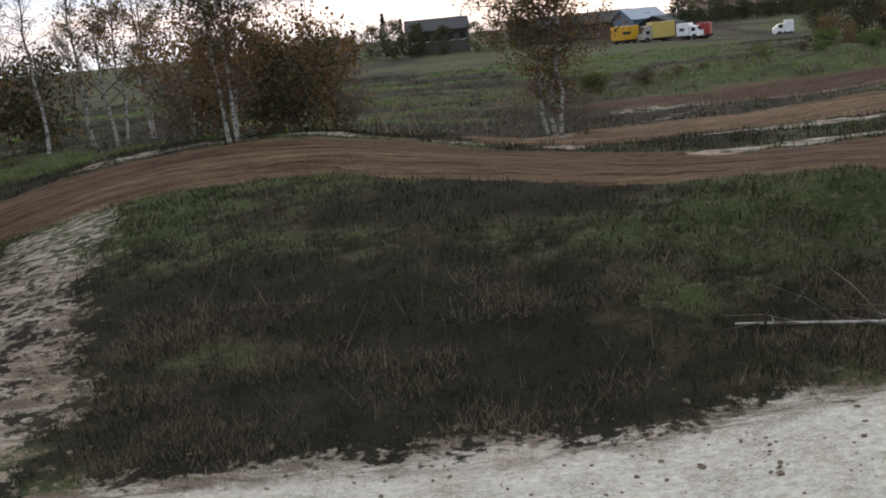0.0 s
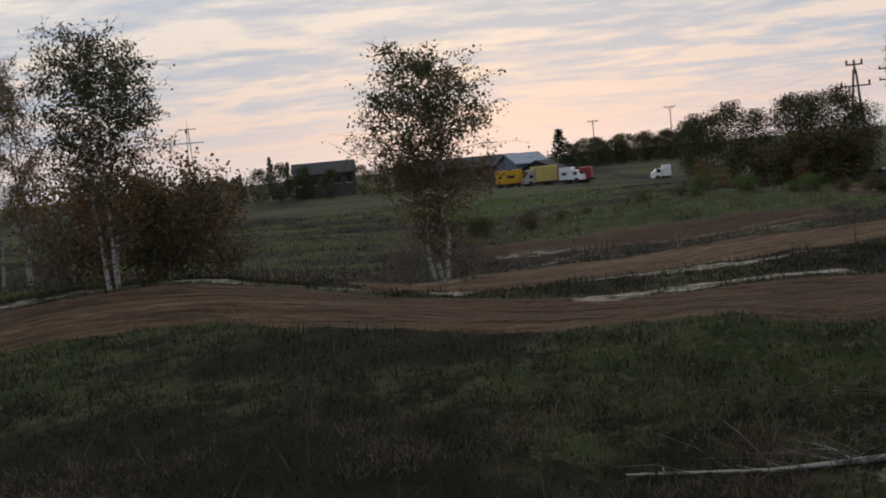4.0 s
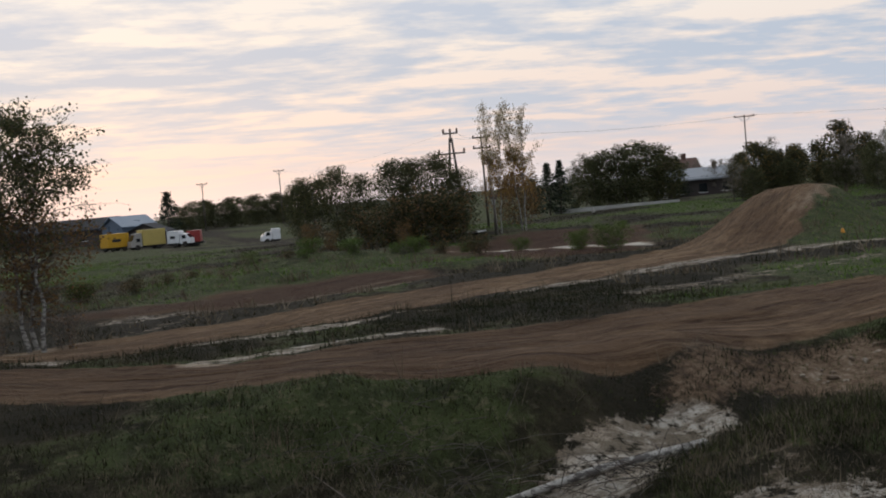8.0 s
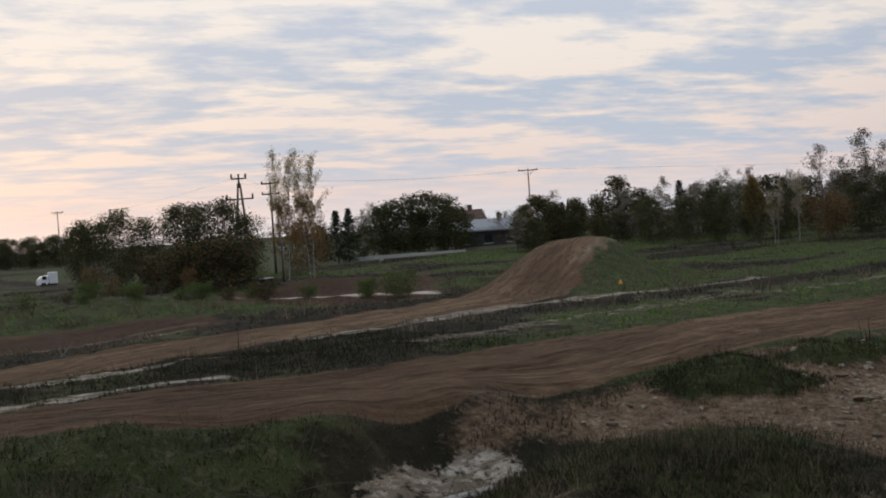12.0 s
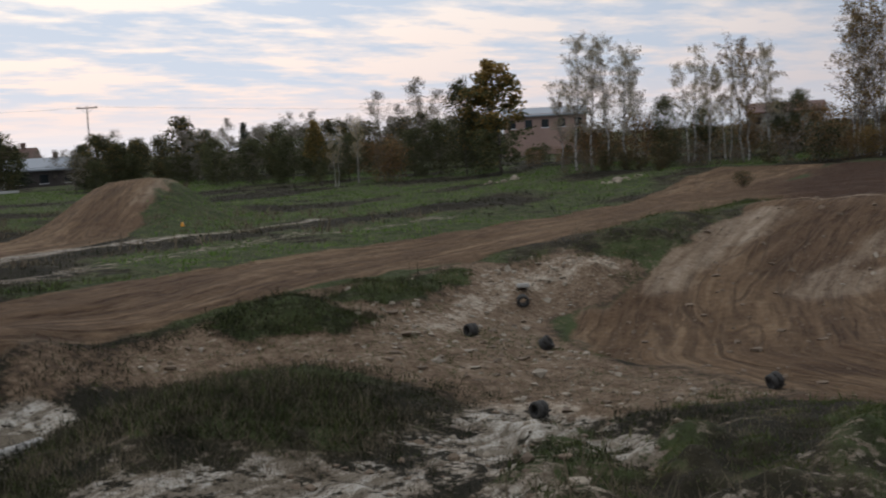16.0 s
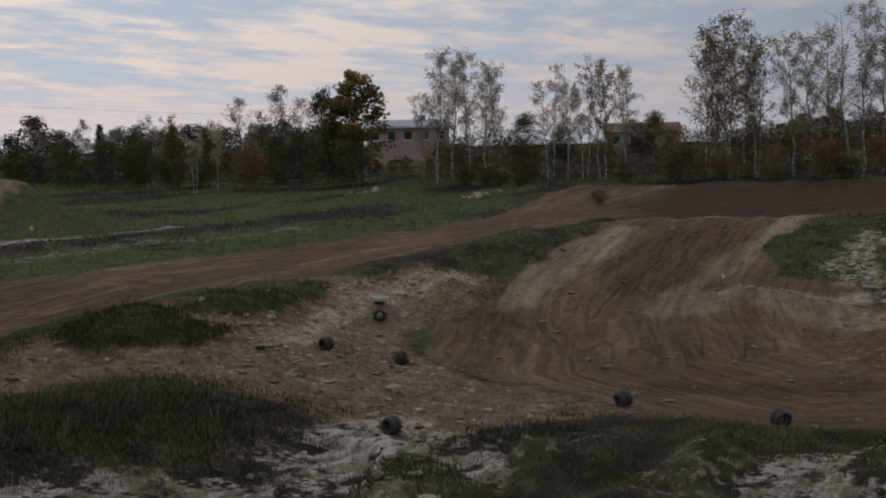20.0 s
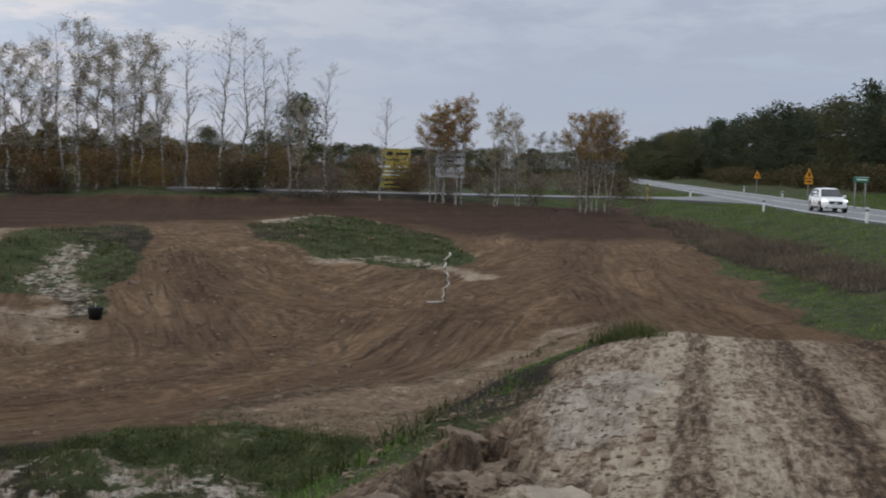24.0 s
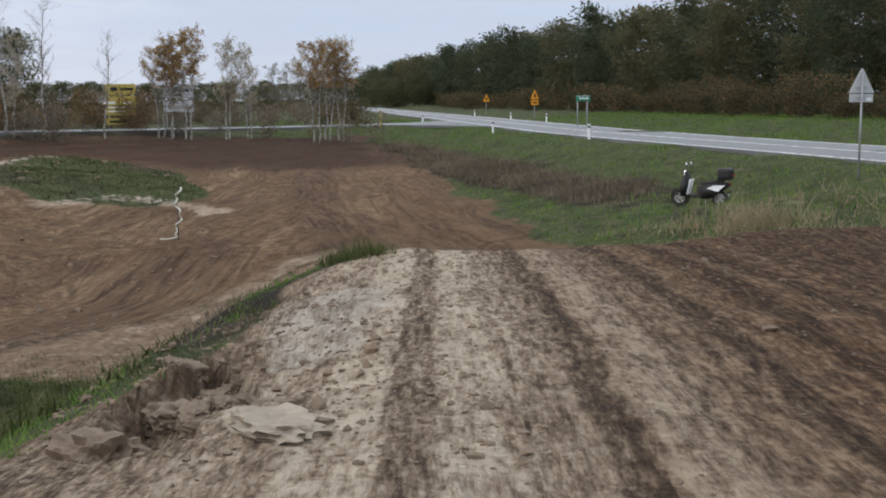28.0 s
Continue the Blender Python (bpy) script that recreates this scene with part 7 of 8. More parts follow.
    part("headlight", lathe([(0.005, 0), (0.07, 0.0), (0.085, 0.03), (0.06, 0.08), (0.005, 0.09)], 18, m=Matrix.Translation((0.44, 0, 1.02)) @ Matrix.Rotation(radians(90), 4, "Y")), "chrome", s)
    part("luggage_rack", rod([(-0.62, 0.1, 0.80), (-0.95, 0.1, 0.88), (-0.95, -0.1, 0.88), (-0.62, -0.1, 0.80)], 0.012), "metal_grey", s)
    case = part("top_case", box(0.46, 0.48, 0.36, (-0.78, 0, 0.82), 0.10), "black_plastic", s, "black top case")
    part("reflector", box(0.02, 0.28, 0.05, (-1.012, 0, 0.95), 0.006), "tail_red", case)
    part("tail_light", box(0.05, 0.14, 0.07, (-0.93, 0, 0.66), 0.02), "tail_red", s)
    part("exhaust", rod([(-0.2, -0.16, 0.24), (-0.45, -0.19, 0.26), (-0.85, -0.20, 0.34)], [0.03, 0.055, 0.05], 10), "metal_grey", s)
    part("rear_fender", box(0.22, 0.10, 0.03, (-0.90, 0, 0.42), 0.01, turn=Matrix.Rotation(radians(35), 4, "Y")), "black_plastic", s)
    part("centre_stand", rod([(-0.2, 0.14, 0.24), (-0.22, 0.17, 0.0)], 0.014), "metal_grey", s)


build_scooter()


# ---- road signs and boards ----
def warning_sign():
    x, y = 33.0, -22.75
    s = thing("warning_sign", x, y, None, 0, "grey back of a triangular road sign on a steel post", "road sign")
    s.matrix_basis = pose(x, y, height(x, y), 0.0, -1.6, -14) @ Matrix.Scale(0.93, 4)
    part("post", rod([(0, 0, -0.3), (0, 0, 3.42)], 0.035, 10), "steel_dull", s, "galvanised steel post")
    part("plate", pane([(0.05, -0.41, 2.76), (0.05, 0.41, 2.76), (0.05, 0.03, 3.52), (0.05, -0.03, 3.52)], 0.02), "sign_back", s, "bare grey back of a triangular plate")
    part("sub_plate", box(0.02, 0.76, 0.26, (0.06, 0, 2.47), 0.005), "sign_back", s, "bare grey back of a small plate")
    for z in (2.92, 3.22, 2.60):
        part("clamp", box(0.06, 0.20 if z > 3 else 0.34, 0.035, (0.02, 0, z), 0.006), "metal_grey", s)
    part("sticker", box(0.004, 0.16, 0.09, (0.044, -0.24, 2.52)), "white_paint", s)


def roadworks_sign(x, y, tall, size, double, label):
    s = thing("roadworks_sign", x, y, None, 198, label, "road sign", "yellow roadside warning signs")
    part("post", rod([(0, 0, -0.3), (0, 0, tall)], 0.04, 8), "steel_dull", s)
    top = tall
    part("plate", pane([(0.05, -size / 2, top - size * 0.87), (0.05, size / 2, top - size * 0.87), (0.05, 0.03, top), (0.05, -0.03, top)], 0.02), "orange_sign", s, "orange triangular warning plate")
    part("pictogram", box(0.01, size * 0.2, size * 0.36, (0.085, 0, top - size * 0.72), 0.0), "black_plastic", s)
    if double:
        part("sub_plate", box(0.02, size * 0.86, size * 0.5, (0.06, 0, top - size * 1.46), 0.005), "orange_sign", s, "orange supplementary plate")
        part("lettering", box(0.01, size * 0.5, size * 0.12, (0.08, 0, top - size * 1.28)), "black_plastic", s)


def direction_sign():
    s = thing("direction_sign", 88.4, -36.2, None, 205, "green and white direction board on two posts", "road sign")
    for y in (-0.52, 0.52):
        part("post", rod([(0, y, -0.3), (0, y, 2.4)], 0.045, 8), "steel_dull", s)
    part("board", box(0.04, 1.55, 0.42, (0.07, 0, 2.0), 0.01), "green_sign", s, "green arrow board")
    part("border", box(0.008, 1.45, 0.03, (0.096, 0, 2.36)), "white_paint", s)
    part("lettering", box(0.008, 1.05, 0.11, (0.096, 0.05, 2.15)), "white_paint", s, "white bar of unreadable lettering")


def delineator(x, y, mat="white_paint", tall=0.9):
    s = thing("delineator_post", x, y, None, 100, "white roadside post with dark band" if mat == "white_paint" else "yellow marker post beside the junction", "marker post", "roadside posts")
    part("post", box(0.10, 0.14, tall, (0, 0, -0.1), 0.02), mat, s)
    part("band", box(0.105, 0.145, 0.12, (0, 0, tall - 0.32), 0.01), "black_plastic", s)


def billboard(x, y, z0, wide, tall, rz, panels, label, post_mat):
    """Panels: bottom, height, material, bars of lettering."""
    s = thing("billboard", x, y, None, rz, label, "billboard")
    ground = height(x, y)
    for sy in (-wide * 0.4, wide * 0.4):
        part("post", rod([(0, sy, -0.3), (0, sy, z0 - ground + tall)], 0.06, 8), post_mat, s)
    for low, high, mat, bars, bar_mat in panels:
        board = part("panel", box(0.06, wide, high, (0.08, 0, z0 - ground + low), 0.01), mat, s)
        for by, bz, bw, bh in bars:
            part("lettering", box(0.01, bw, bh, (0.117, by, z0 - ground + low + bz)), bar_mat, board, "bar of unreadable lettering")


def build_signs():
    warning_sign()
    roadworks_sign(108.6, -39.6, 3.0, 0.95, True, "two orange roadworks warning plates on one post")
    roadworks_sign(136.0, -43.6, 2.7, 0.95, False, "orange triangular warning sign beside the road")
    direction_sign()
    for x, y in ((79.5, -26.3), (113, -30.2), (119.5, -41.0), (106.2, -39.9), (62, -26.0), (150, -46.5)):
        delineator(x, y)
    delineator(98.3, -22.9, "yellow", 1.5)
    yellow_bars = [(-0.9, 0.9, 0.9, 0.16), (0.5, 0.9, 0.6, 0.12), (0.0, 0.55, 1.9, 0.12), (-0.3, 0.25, 1.4, 0.10)]
    billboard(101.7, -2.9, 4.8, 2.3, 3.3, 180, [(2.3, 0.85, "yellow", [(-0.5, 0.3, 0.5, 0.3), (0.5, 0.35, 1.0, 0.2)], "black_plastic"), (0.72, 1.5, "yellow", yellow_bars, "white_paint"), (0.0, 0.5, "yellow", [(0, 0.15, 1.8, 0.16)], "black_plastic")], "weathered yellow advertising board on posts", "metal_grey")
    billboard(99.6, -7.2, 5.6, 2.3, 2.3, 182, [(1.25, 0.85, "sign_back", [(0, 0.45, 1.6, 0.2), (-0.2, 0.15, 1.0, 0.15)], "black_plastic"), (0.15, 0.85, "sign_back", [(0, 0.25, 1.4, 0.25)], "wall_pale")], "pale grey advertising board on thin posts", "metal_grey")
    s = thing("far_road_sign", 296, -58.5, None, 190, "small white sign far along the road", "road sign")
    part("post", rod([(0, 0, -0.3), (0, 0, 2.0)], 0.06, 8), "metal_grey", s)
    part("plate", box(0.05, 1.3, 0.8, (0.08, 0, 1.4), 0.02), "white_paint", s)


build_signs()


# ---- power lines ----
def a_pole(x, y, tall, rz):
    s = thing("power_pole", x, y, None, rz, "dark A-frame power pole with insulators", "power pole", "power line")
    for k in (-1, 1):
        part("leg", rod([(0, k * 0.85, -0.4), (0, k * 0.10, tall - 0.4)], [0.16, 0.10], 8), "wood_grey", s)
    part("pole_top", rod([(0, 0, tall - 0.8), (0, 0, tall + 0.1)], 0.10, 8), "wood_grey", s)
    for z, half in ((tall, 0.75), (tall - 2.0, 1.35)):
        arm = part("crossarm", box(0.14, half * 2, 0.14, (0, 0, z), 0.02), "wood_grey", s)
        for y2 in ((-0.68, 0, 0.68) if half < 1 else (-1.25, 1.25)):
            part("insulator", lathe([(0.01, 0.14), (0.08, 0.14), (0.11, 0.30), (0.09, 0.42), (0.11, 0.50), (0.01, 0.56)], 10, m=Matrix.Translation((0, y2, z))), "roof_brown", arm)
    return s


def t_pole(x, y, tall, rz, half=1.1, double=False):
    s = thing("power_pole", x, y, None, rz, "slender power pole with a crossarm against the sky", "power pole", "power line")
    part("pole", rod([(0, 0, -0.4), (0, 0, tall)], [0.13, 0.08], 8), "wood_grey", s)
    for z in (tall - 0.25,) + ((tall - 1.3,) if double else ()):
        arm = part("crossarm", box(0.14, half * 2, 0.14, (0, 0, z), 0.02), "wood_grey", s)
        for y2 in (-half * 0.9, 0, half * 0.9):
            part("insulator", lathe([(0.01, 0.14), (0.06, 0.14), (0.09, 0.26), (0.01, 0.36)], 10, m=Matrix.Translation((0, y2, z))), "roof_brown", arm)
    if not double:
        for k in (-1, 1):
            part("brace", rod([(0, k * half * 0.6, tall - 0.25), (0, 0, tall - 1.0)], 0.035), "metal_grey", s)
    return s


def pylon(x, y, tall, rz):
    s = thing("lattice_pylon", x, y, None, rz, "slim steel lattice pylon beyond the trees", "pylon")
    for k in (-1, 1):
        for q in (-1, 1):
            part("leg", rod([(q * 0.9, k * 0.9, -0.4), (q * 0.12, k * 0.12, tall)], 0.09, 5), "steel_dull", s)
    for j in range(7):
        f, g = j / 7, (j + 1) / 7
        a, b = 0.9 - 0.78 * f, 0.9 - 0.78 * g
        for k in (-1, 1):
            part("lattice_bar", rod([(-a, k * a, f * tall), (b, k * b, g * tall)], 0.05, 4), "steel_dull", s)
    for z, half in ((tall - 0.4, 1.8), (tall - 3.2, 3.0)):
        part("crossarm", box(0.2, half * 2, 0.18, (0, 0, z), 0.02), "steel_dull", s)
    part("tip", rod([(0, 0, tall), (0, 0, tall + 1.6)], 0.05, 5), "steel_dull", s)


def wire(a, b, sag):
    pts = [Vector(a).lerp(Vector(b), k / 14) - Vector((0, 0, sag * 4 * (k / 14) * (1 - k / 14))) for k in range(15)]
    return rod(pts, 0.006, 4)


def build_power():
    x1, y1 = polar(23.5, 124)
    x2, y2 = polar(24.9, 126)
    x3, y3 = polar(36.8, 188)
    a_pole(x1, y1, height(x1, y1) * 0 + 9.6, 66)
    t_pole(x2, y2, 9.4, 60, 0.9, True)
    t_pole(x3, y3, 11.0, 52, 1.5)
    for bearing, reach, tall in ((12.1, 260, 9.8), (15.6, 260, 11.2)):
        t_pole(*polar(bearing, reach), tall, 70, 1.1)
    for bearing, reach, tall in ((17.0, 200, 7.0), (25.2, 108, 3.4)):
        t_pole(*polar(bearing, reach), tall, 60, 0.3)
    pylon(*polar(-6.3, 258), 16.0, 95)
    line = tagged(new("power_cable"), "thin overhead power cables", "cable")
    z1, z2, z3 = height(x1, y1) + 9.9, height(x2, y2) + 9.5, height(x3, y3) + 11.0
    ends = [(x1, y1, z1), (x2, y2, z2), (x3, y3, z3), (*polar(62, 330), 13.0)]
    for a, b in zip(ends[:-1], ends[1:]):
        for off in (-0.7, 0.7):
            part("cable", wire((a[0] + off * 0.5, a[1] - off * 0.5, a[2]), (b[0] + off * 0.5, b[1] - off * 0.5, b[2]), 0.6), "black_plastic", line)
    far = (*polar(15.6, 260), 14.2)
    part("cable", wire(ends[0], far, 1.2), "black_plastic", line)


build_power()


# ---- buildings and parked vehicles in the north ----
def house(name, bearing, reach, wide, deep, eaves, ridge, rz, wall, roof, label, windows=3, chimney=True, along=True):
    x, y = polar(bearing, reach)
    h = thing(name, x, y, height(x, y) - 0.2, rz, label, "house")
    part("wall", box(wide, deep, eaves + 0.2, (0, 0, 0)), wall, h, "rendered wall")
    w2, d2 = wide / 2 + 0.4, deep / 2 + 0.5
    bm = bmesh.new()
    e = eaves
    if along:
        pts = [(-w2, -d2, e), (w2, -d2, e), (w2, 0, ridge), (-w2, 0, ridge), (-w2, d2, e), (w2, d2, e)]
        tris = ((-w2 + 0.4, w2 - 0.4), True)
    v = [bm.verts.new(p) for p in pts] + [bm.verts.new((p[0], p[1], p[2] - 0.22)) for p in pts]
    for f in ((0, 1, 2, 3), (3, 2, 5, 4), (7, 6, 9, 8), (8, 9, 10, 11), (0, 6, 7, 1), (4, 5, 11, 10), (0, 3, 9, 6), (3, 4, 10, 9), (1, 7, 8, 2), (2, 8, 11, 5)):
        try:
            bm.faces.new([v[i] for i in f])
        except ValueError:
            pass
    bmesh.ops.recalc_face_normals(bm, faces=bm.faces)
    top = part("roof", bm, roof, h, "pitched roof")
    for sx in (-1, 1):
        part("gable", pane([(sx * (wide / 2 - 0.02), -deep / 2, e - 0.1), (sx * (wide / 2 - 0.02), deep / 2, e - 0.1), (sx * (wide / 2 - 0.02), 0, ridge - 0.25)], 0.02), wall, h)
    for k in range(windows):
        wx = -wide / 2 + wide * (k + 0.5) / windows
        for side in (-1, 1):
            win = part("window", box(1.1, 0.08, 1.2, (wx, side * (deep / 2 + 0.02), max(0.6, eaves - 1.9)), 0.01), "glass_dark", h)
            part("frame", box(1.3, 0.05, 0.10, (wx, side * (deep / 2 + 0.03), max(0.5, eaves - 2.0)), 0.01), "white_paint", win)
    if chimney:
        part("chimney", box(0.6, 0.6, 1.3, (wide * 0.2, 0, ridge - 0.6), 0.03), "roof_brown", top)
    return h


def lorry(name, x, y, rz, box_mat, cab_mat, long, label, cab=True, tall=2.5):
    t = thing(name, x, y, None, rz, label, "truck", "parked vehicles in the north field")
    part("cargo_box", box(long, 2.2, tall - 0.55, (-0.3 if cab else 0, 0, 0.62), 0.06), box_mat, t)
    if cab:
        cabin = part("cab", loft([[(long / 2 - 0.25, -1.0, 0.5), (long / 2 - 0.25, 1.0, 0.5), (long / 2 - 0.25, 0.95, tall - 0.35), (long / 2 - 0.25, -0.95, tall - 0.35)], [(long / 2 + 0.9, -1.0, 0.5), (long / 2 + 0.9, 1.0, 0.5), (long / 2 + 0.65, 0.92, tall - 0.45), (long / 2 + 0.65, -0.92, tall - 0.45)], [(long / 2 + 1.4, -0.95, 0.5), (long / 2 + 1.4, 0.95, 0.5), (long / 2 + 1.35, 0.9, 1.25), (long / 2 + 1.35, -0.9, 1.25)]], smooth_faces=False), cab_mat, t)
        part("windscreen", pane([(long / 2 + 1.27, -0.82, 1.32), (long / 2 + 1.27, 0.82, 1.32), (long / 2 + 0.75, 0.80, tall - 0.55), (long / 2 + 0.75, -0.80, tall - 0.55)], 0.03), "glass_dark", cabin)
        for s in (-1, 1):
            part("side_window", box(0.6, 0.03, 0.5, (long / 2 + 0.35, s * 0.99, 1.25), 0.02), "glass_dark", cabin)
    for wx in (-long / 2 + 0.8, long / 2 + 0.5 if cab else long / 2 - 0.8):
        for s in (-1, 1):
            part("wheel", lathe([(0.05, -0.12), (0.38, -0.12), (0.42, -0.06), (0.42, 0.06), (0.38, 0.12), (0.05, 0.12)], 16, m=Matrix.Translation((wx, s * 0.95, 0.42)) @ Matrix.Rotation(radians(90), 4, "X")), "rubber", t)
    part("chassis", box(long + 0.6, 1.6, 0.3, (0.1, 0, 0.36), 0.02), "black_plastic", t)
    part("stripe", box(long * 0.4, 0.02, 0.4, (-0.4, -1.115, tall * 0.55), 0.0), "roof_dark" if box_mat != "red" else "red", t)
    return t


def build_north():
    house("dark_hall", -0.4, 232, 11, 12, 4.4, 6.6, 2, "wall_dark", "roof_dark", "long dark-roofed hall behind the trees", 5, False)
    house("long_hall", 5.6, 232, 22, 12, 3.0, 5.0, -4, "wall_dark", "roof_dark", "long low hall with dark roof behind parked trucks", 5, False)
    house("blue_shed", 8.7, 214, 6.0, 7, 3.4, 5.2, 20, "wall_blue", "wall_blue", "blue-grey metal shed with pitched roof", 1, False)
    house("small_house", 9.6, 206, 5.0, 6, 2.4, 3.9, 60, "wall_dark", "roof_dark", "small dark gabled house behind the trucks", 1, False)
    house("gable_house", -5.2, 226, 7, 8, 3.0, 5.0, 80, "wall_pale", "roof_dark", "pale gabled house among trees", 1)
    house("low_house", 34.7, 178, 9.5, 8, 2.6, 4.1, -32, "wall_dark", "roof_grey", "low dark house with a pale grey roof", 3)
    house("red_house", 33.7, 184, 5, 6, 3.6, 5.8, -20, "wall_pale", "roof_brown", "house with red-brown roof behind pines", 2)
    house("pink_house", 57.3, 194, 12.5, 9, 6.2, 7.4, -56, "wall_pink", "roof_grey", "two-storey pinkish house with a grey roof", 5)
    house("far_house", 68.0, 215, 12, 9, 5.0, 6.6, -66, "wall_pale", "roof_brown", "pale house glimpsed between the birches", 4)
    lorry("yellow_truck", 26.6, 188.3, 25, "truck_orange", "truck_orange", 3.6, "orange-yellow box truck parked on the grass", False, 2.6)
    lorry("camper_truck", 31.6, 187.6, 192, "truck_yellow", "wall_pale", 3.6, "cream and yellow camper truck parked on the grass", True, 2.9)
    lorry("white_van", 35.6, 186.9, -30, "white_paint", "white_paint", 1.9, "white van parked on the grass", True, 2.4)
    lorry("red_truck", 38.3, 187.6, -20, "red", "red", 2.0, "dark red truck parked at the end of the row", False, 2.3)
    lorry("white_tractor_unit", 49.5, 183.6, 170, "white_paint", "white_paint", 1.2, "white truck half hidden by the hedge", True, 2.2)
    x, y = polar(30.4, 152)
    wall = thing("garden_wall", 77.6, 130.0, None, -31, "long pale concrete garden wall", "wall")
    for k in range(7):
        part("wall_panel", box(2.06, 0.12, 0.5, (-6.4 + 2.14 * k, 0, -0.1), 0.01), "concrete", wall)
        part("wall_post", box(0.16, 0.18, 0.58, (-7.47 + 2.14 * k, 0, -0.1), 0.01), "concrete", wall)
    t = thing("garden_figure", 69.7, 122.0, None, 20, "small white garden ornament on the meadow", "ornament")
    part("body", lathe([(0.01, 0), (0.20, 0), (0.22, 0.16), (0.14, 0.32), (0.07, 0.46), (0.08, 0.54), (0.01, 0.6)], 14), "wall_pale", t)
    b = thing("bench", *polar(24.4, 104), None, 40, "dark bench-like box beside the hedge", "bench")
    part("seat", box(1.7, 0.6, 0.10, (0, 0, 0.55), 0.02), "sign_back", b)
    for k in (-0.7, 0.7):
        part("leg", box(0.10, 0.5, 0.60, (k, 0, -0.05), 0.01), "black_plastic", b)


build_north()


# ---- things on the track ----
def tyre_stack(x, y, rz, tilt, lift=0.0):
    """Two worn tyres bound side by side."""
    s = thing("tyre_marker", x, y, None, rz, "worn black tyres lying on the bare soil", "tyre", "tyres along the bend", 0.74)
    m0 = Matrix.Translation((0, 0, 0.27 + lift)) @ Matrix.Rotation(radians(90 - tilt), 4, "X")
    for k in (-1, 1):
        m = m0 @ Matrix.Translation((0, 0, k * 0.115))
        part("tyre", lathe([(0.17, -0.085), (0.25, -0.11), (0.285, -0.08), (0.295, -0.03), (0.295, 0.03), (0.285, 0.08), (0.25, 0.11), (0.17, 0.085), (0.185, 0.0)], 22, m=m), "rubber", s)
        lugs = bmesh.new()
        for q in range(18):
            a = math.tau * q / 18
            turn = m @ Matrix.Rotation(a, 4, "Z") @ Matrix.Translation((0.296, 0, 0.045 if q % 2 else -0.045))
            box(0.03, 0.055, 0.075, (0, 0, -0.0375), 0.0, lugs, turn)
        part("tread", lugs, "rubber", s)


def small_things():
    for x, y, rz, tilt in ((36.7, 25.1, 130, 8), (30.9, 23.2, 75, 0), (31.7, 20.95, 20, 35), (30.2, 13.0, 60, 20), (29.3, 8.55, 140, 10), (24.7, 16.7, 80, 0)):
        tyre_stack(x, y, rz, tilt)
    pot = thing("bucket", 46.6, 9.1, None, 10, "black plastic bucket at the foot of the bank", "bucket")
    part("shell", lathe([(0.20, 0.0), (0.27, 0.44), (0.29, 0.44), (0.29, 0.40), (0.22, -0.02), (0.01, -0.02), (0.01, 0.01)], 22), "black_plastic", pot)
    part("handle", rod([(-0.28, 0, 0.42), (-0.2, 0, 0.55), (0, 0, 0.60), (0.2, 0, 0.55), (0.28, 0, 0.42)], 0.008, 5), "metal_grey", pot)
    plank = thing("foam_slab", 37.9, 25.9, None, 40, "broken pale slab lying beside the tyres", "slab")
    part("slab", box(1.15, 0.45, 0.16, (0, 0, 0.02), 0.05, turn=Matrix.Rotation(radians(6), 4, "Y")), "wall_pale", plank)
    # twisted pale rope on a stake at the tip of the island
    rope = thing("rope_stake", 50.2, -4.0, None, 0, "crooked stake wound with pale rope", "stake")
    top = 1.95
    part("stake", rod([(0, 0, -0.2), (0.05, 0.05, top)], 0.022, 6), "wood_grey", rope)
    part("rope", rod([(0.06 * math.cos(k * 1.4) + 0.08 * math.sin(k * 0.37), 0.07 * math.sin(k * 1.4) + 0.10 * math.sin(k * 0.5), 0.04 + top * k / 22) for k in range(23)], 0.042, 6), "rope", rope, "pale frayed rope")
    part("loose_end", rod([(0, 0.05, 0.06), (-0.3, 0.35, 0.04), (-0.45, 0.75, 0.05)], 0.03, 6), "rope", rope)
    cone = thing("marker_flag", 46.7, 54.8, None, 0, "small orange marker lying by the track", "marker")
    part("body", lathe([(0.01, 0), (0.12, 0), (0.12, 0.03), (0.05, 0.24), (0.01, 0.25)], 14), "orange_sign", cone)


def fallen_birch():
    rng = np.random.default_rng(5)
    ends = [(4.6, 23.3, 0.10), (7.4, 22.95, 0.08), (10.2, 23.4, 0.10), (13.0, 24.1, 0.12), (16.2, 24.6, 0.10)]
    t = tagged(new("fallen_birch"), "fallen white birch trunk with broken twigs over the gully", "fallen tree")
    pts = [Vector((x, y, height(x, y) + up)) for x, y, up in ends]
    part("trunk", rod(pts, [0.02, 0.045, 0.075, 0.10, 0.12], 9), "birch_bark", t, "white peeling bark")
    for k in range(46):
        f = rng.uniform(0.2, 4)
        a = pts[int(min(f, 3))].lerp(pts[int(min(f, 3)) + 1], f - int(min(f, 3)))
        d = Vector((-1.0 + 0.7 * rng.normal(), 0.9 * rng.normal(), 0.35 * rng.normal() + 0.12)).normalized()
        ln = rng.uniform(0.5, 2.6)
        p = [a, a + d * ln * 0.5 + Vector((0, 0, 0.10)), a + d * ln]
        r = rng.uniform(0.006, 0.022)
        part("broken_branch", rod(p, [r, r * 0.7, 0.004], 4), "birch_bark" if k % 3 == 0 else "twig", t)


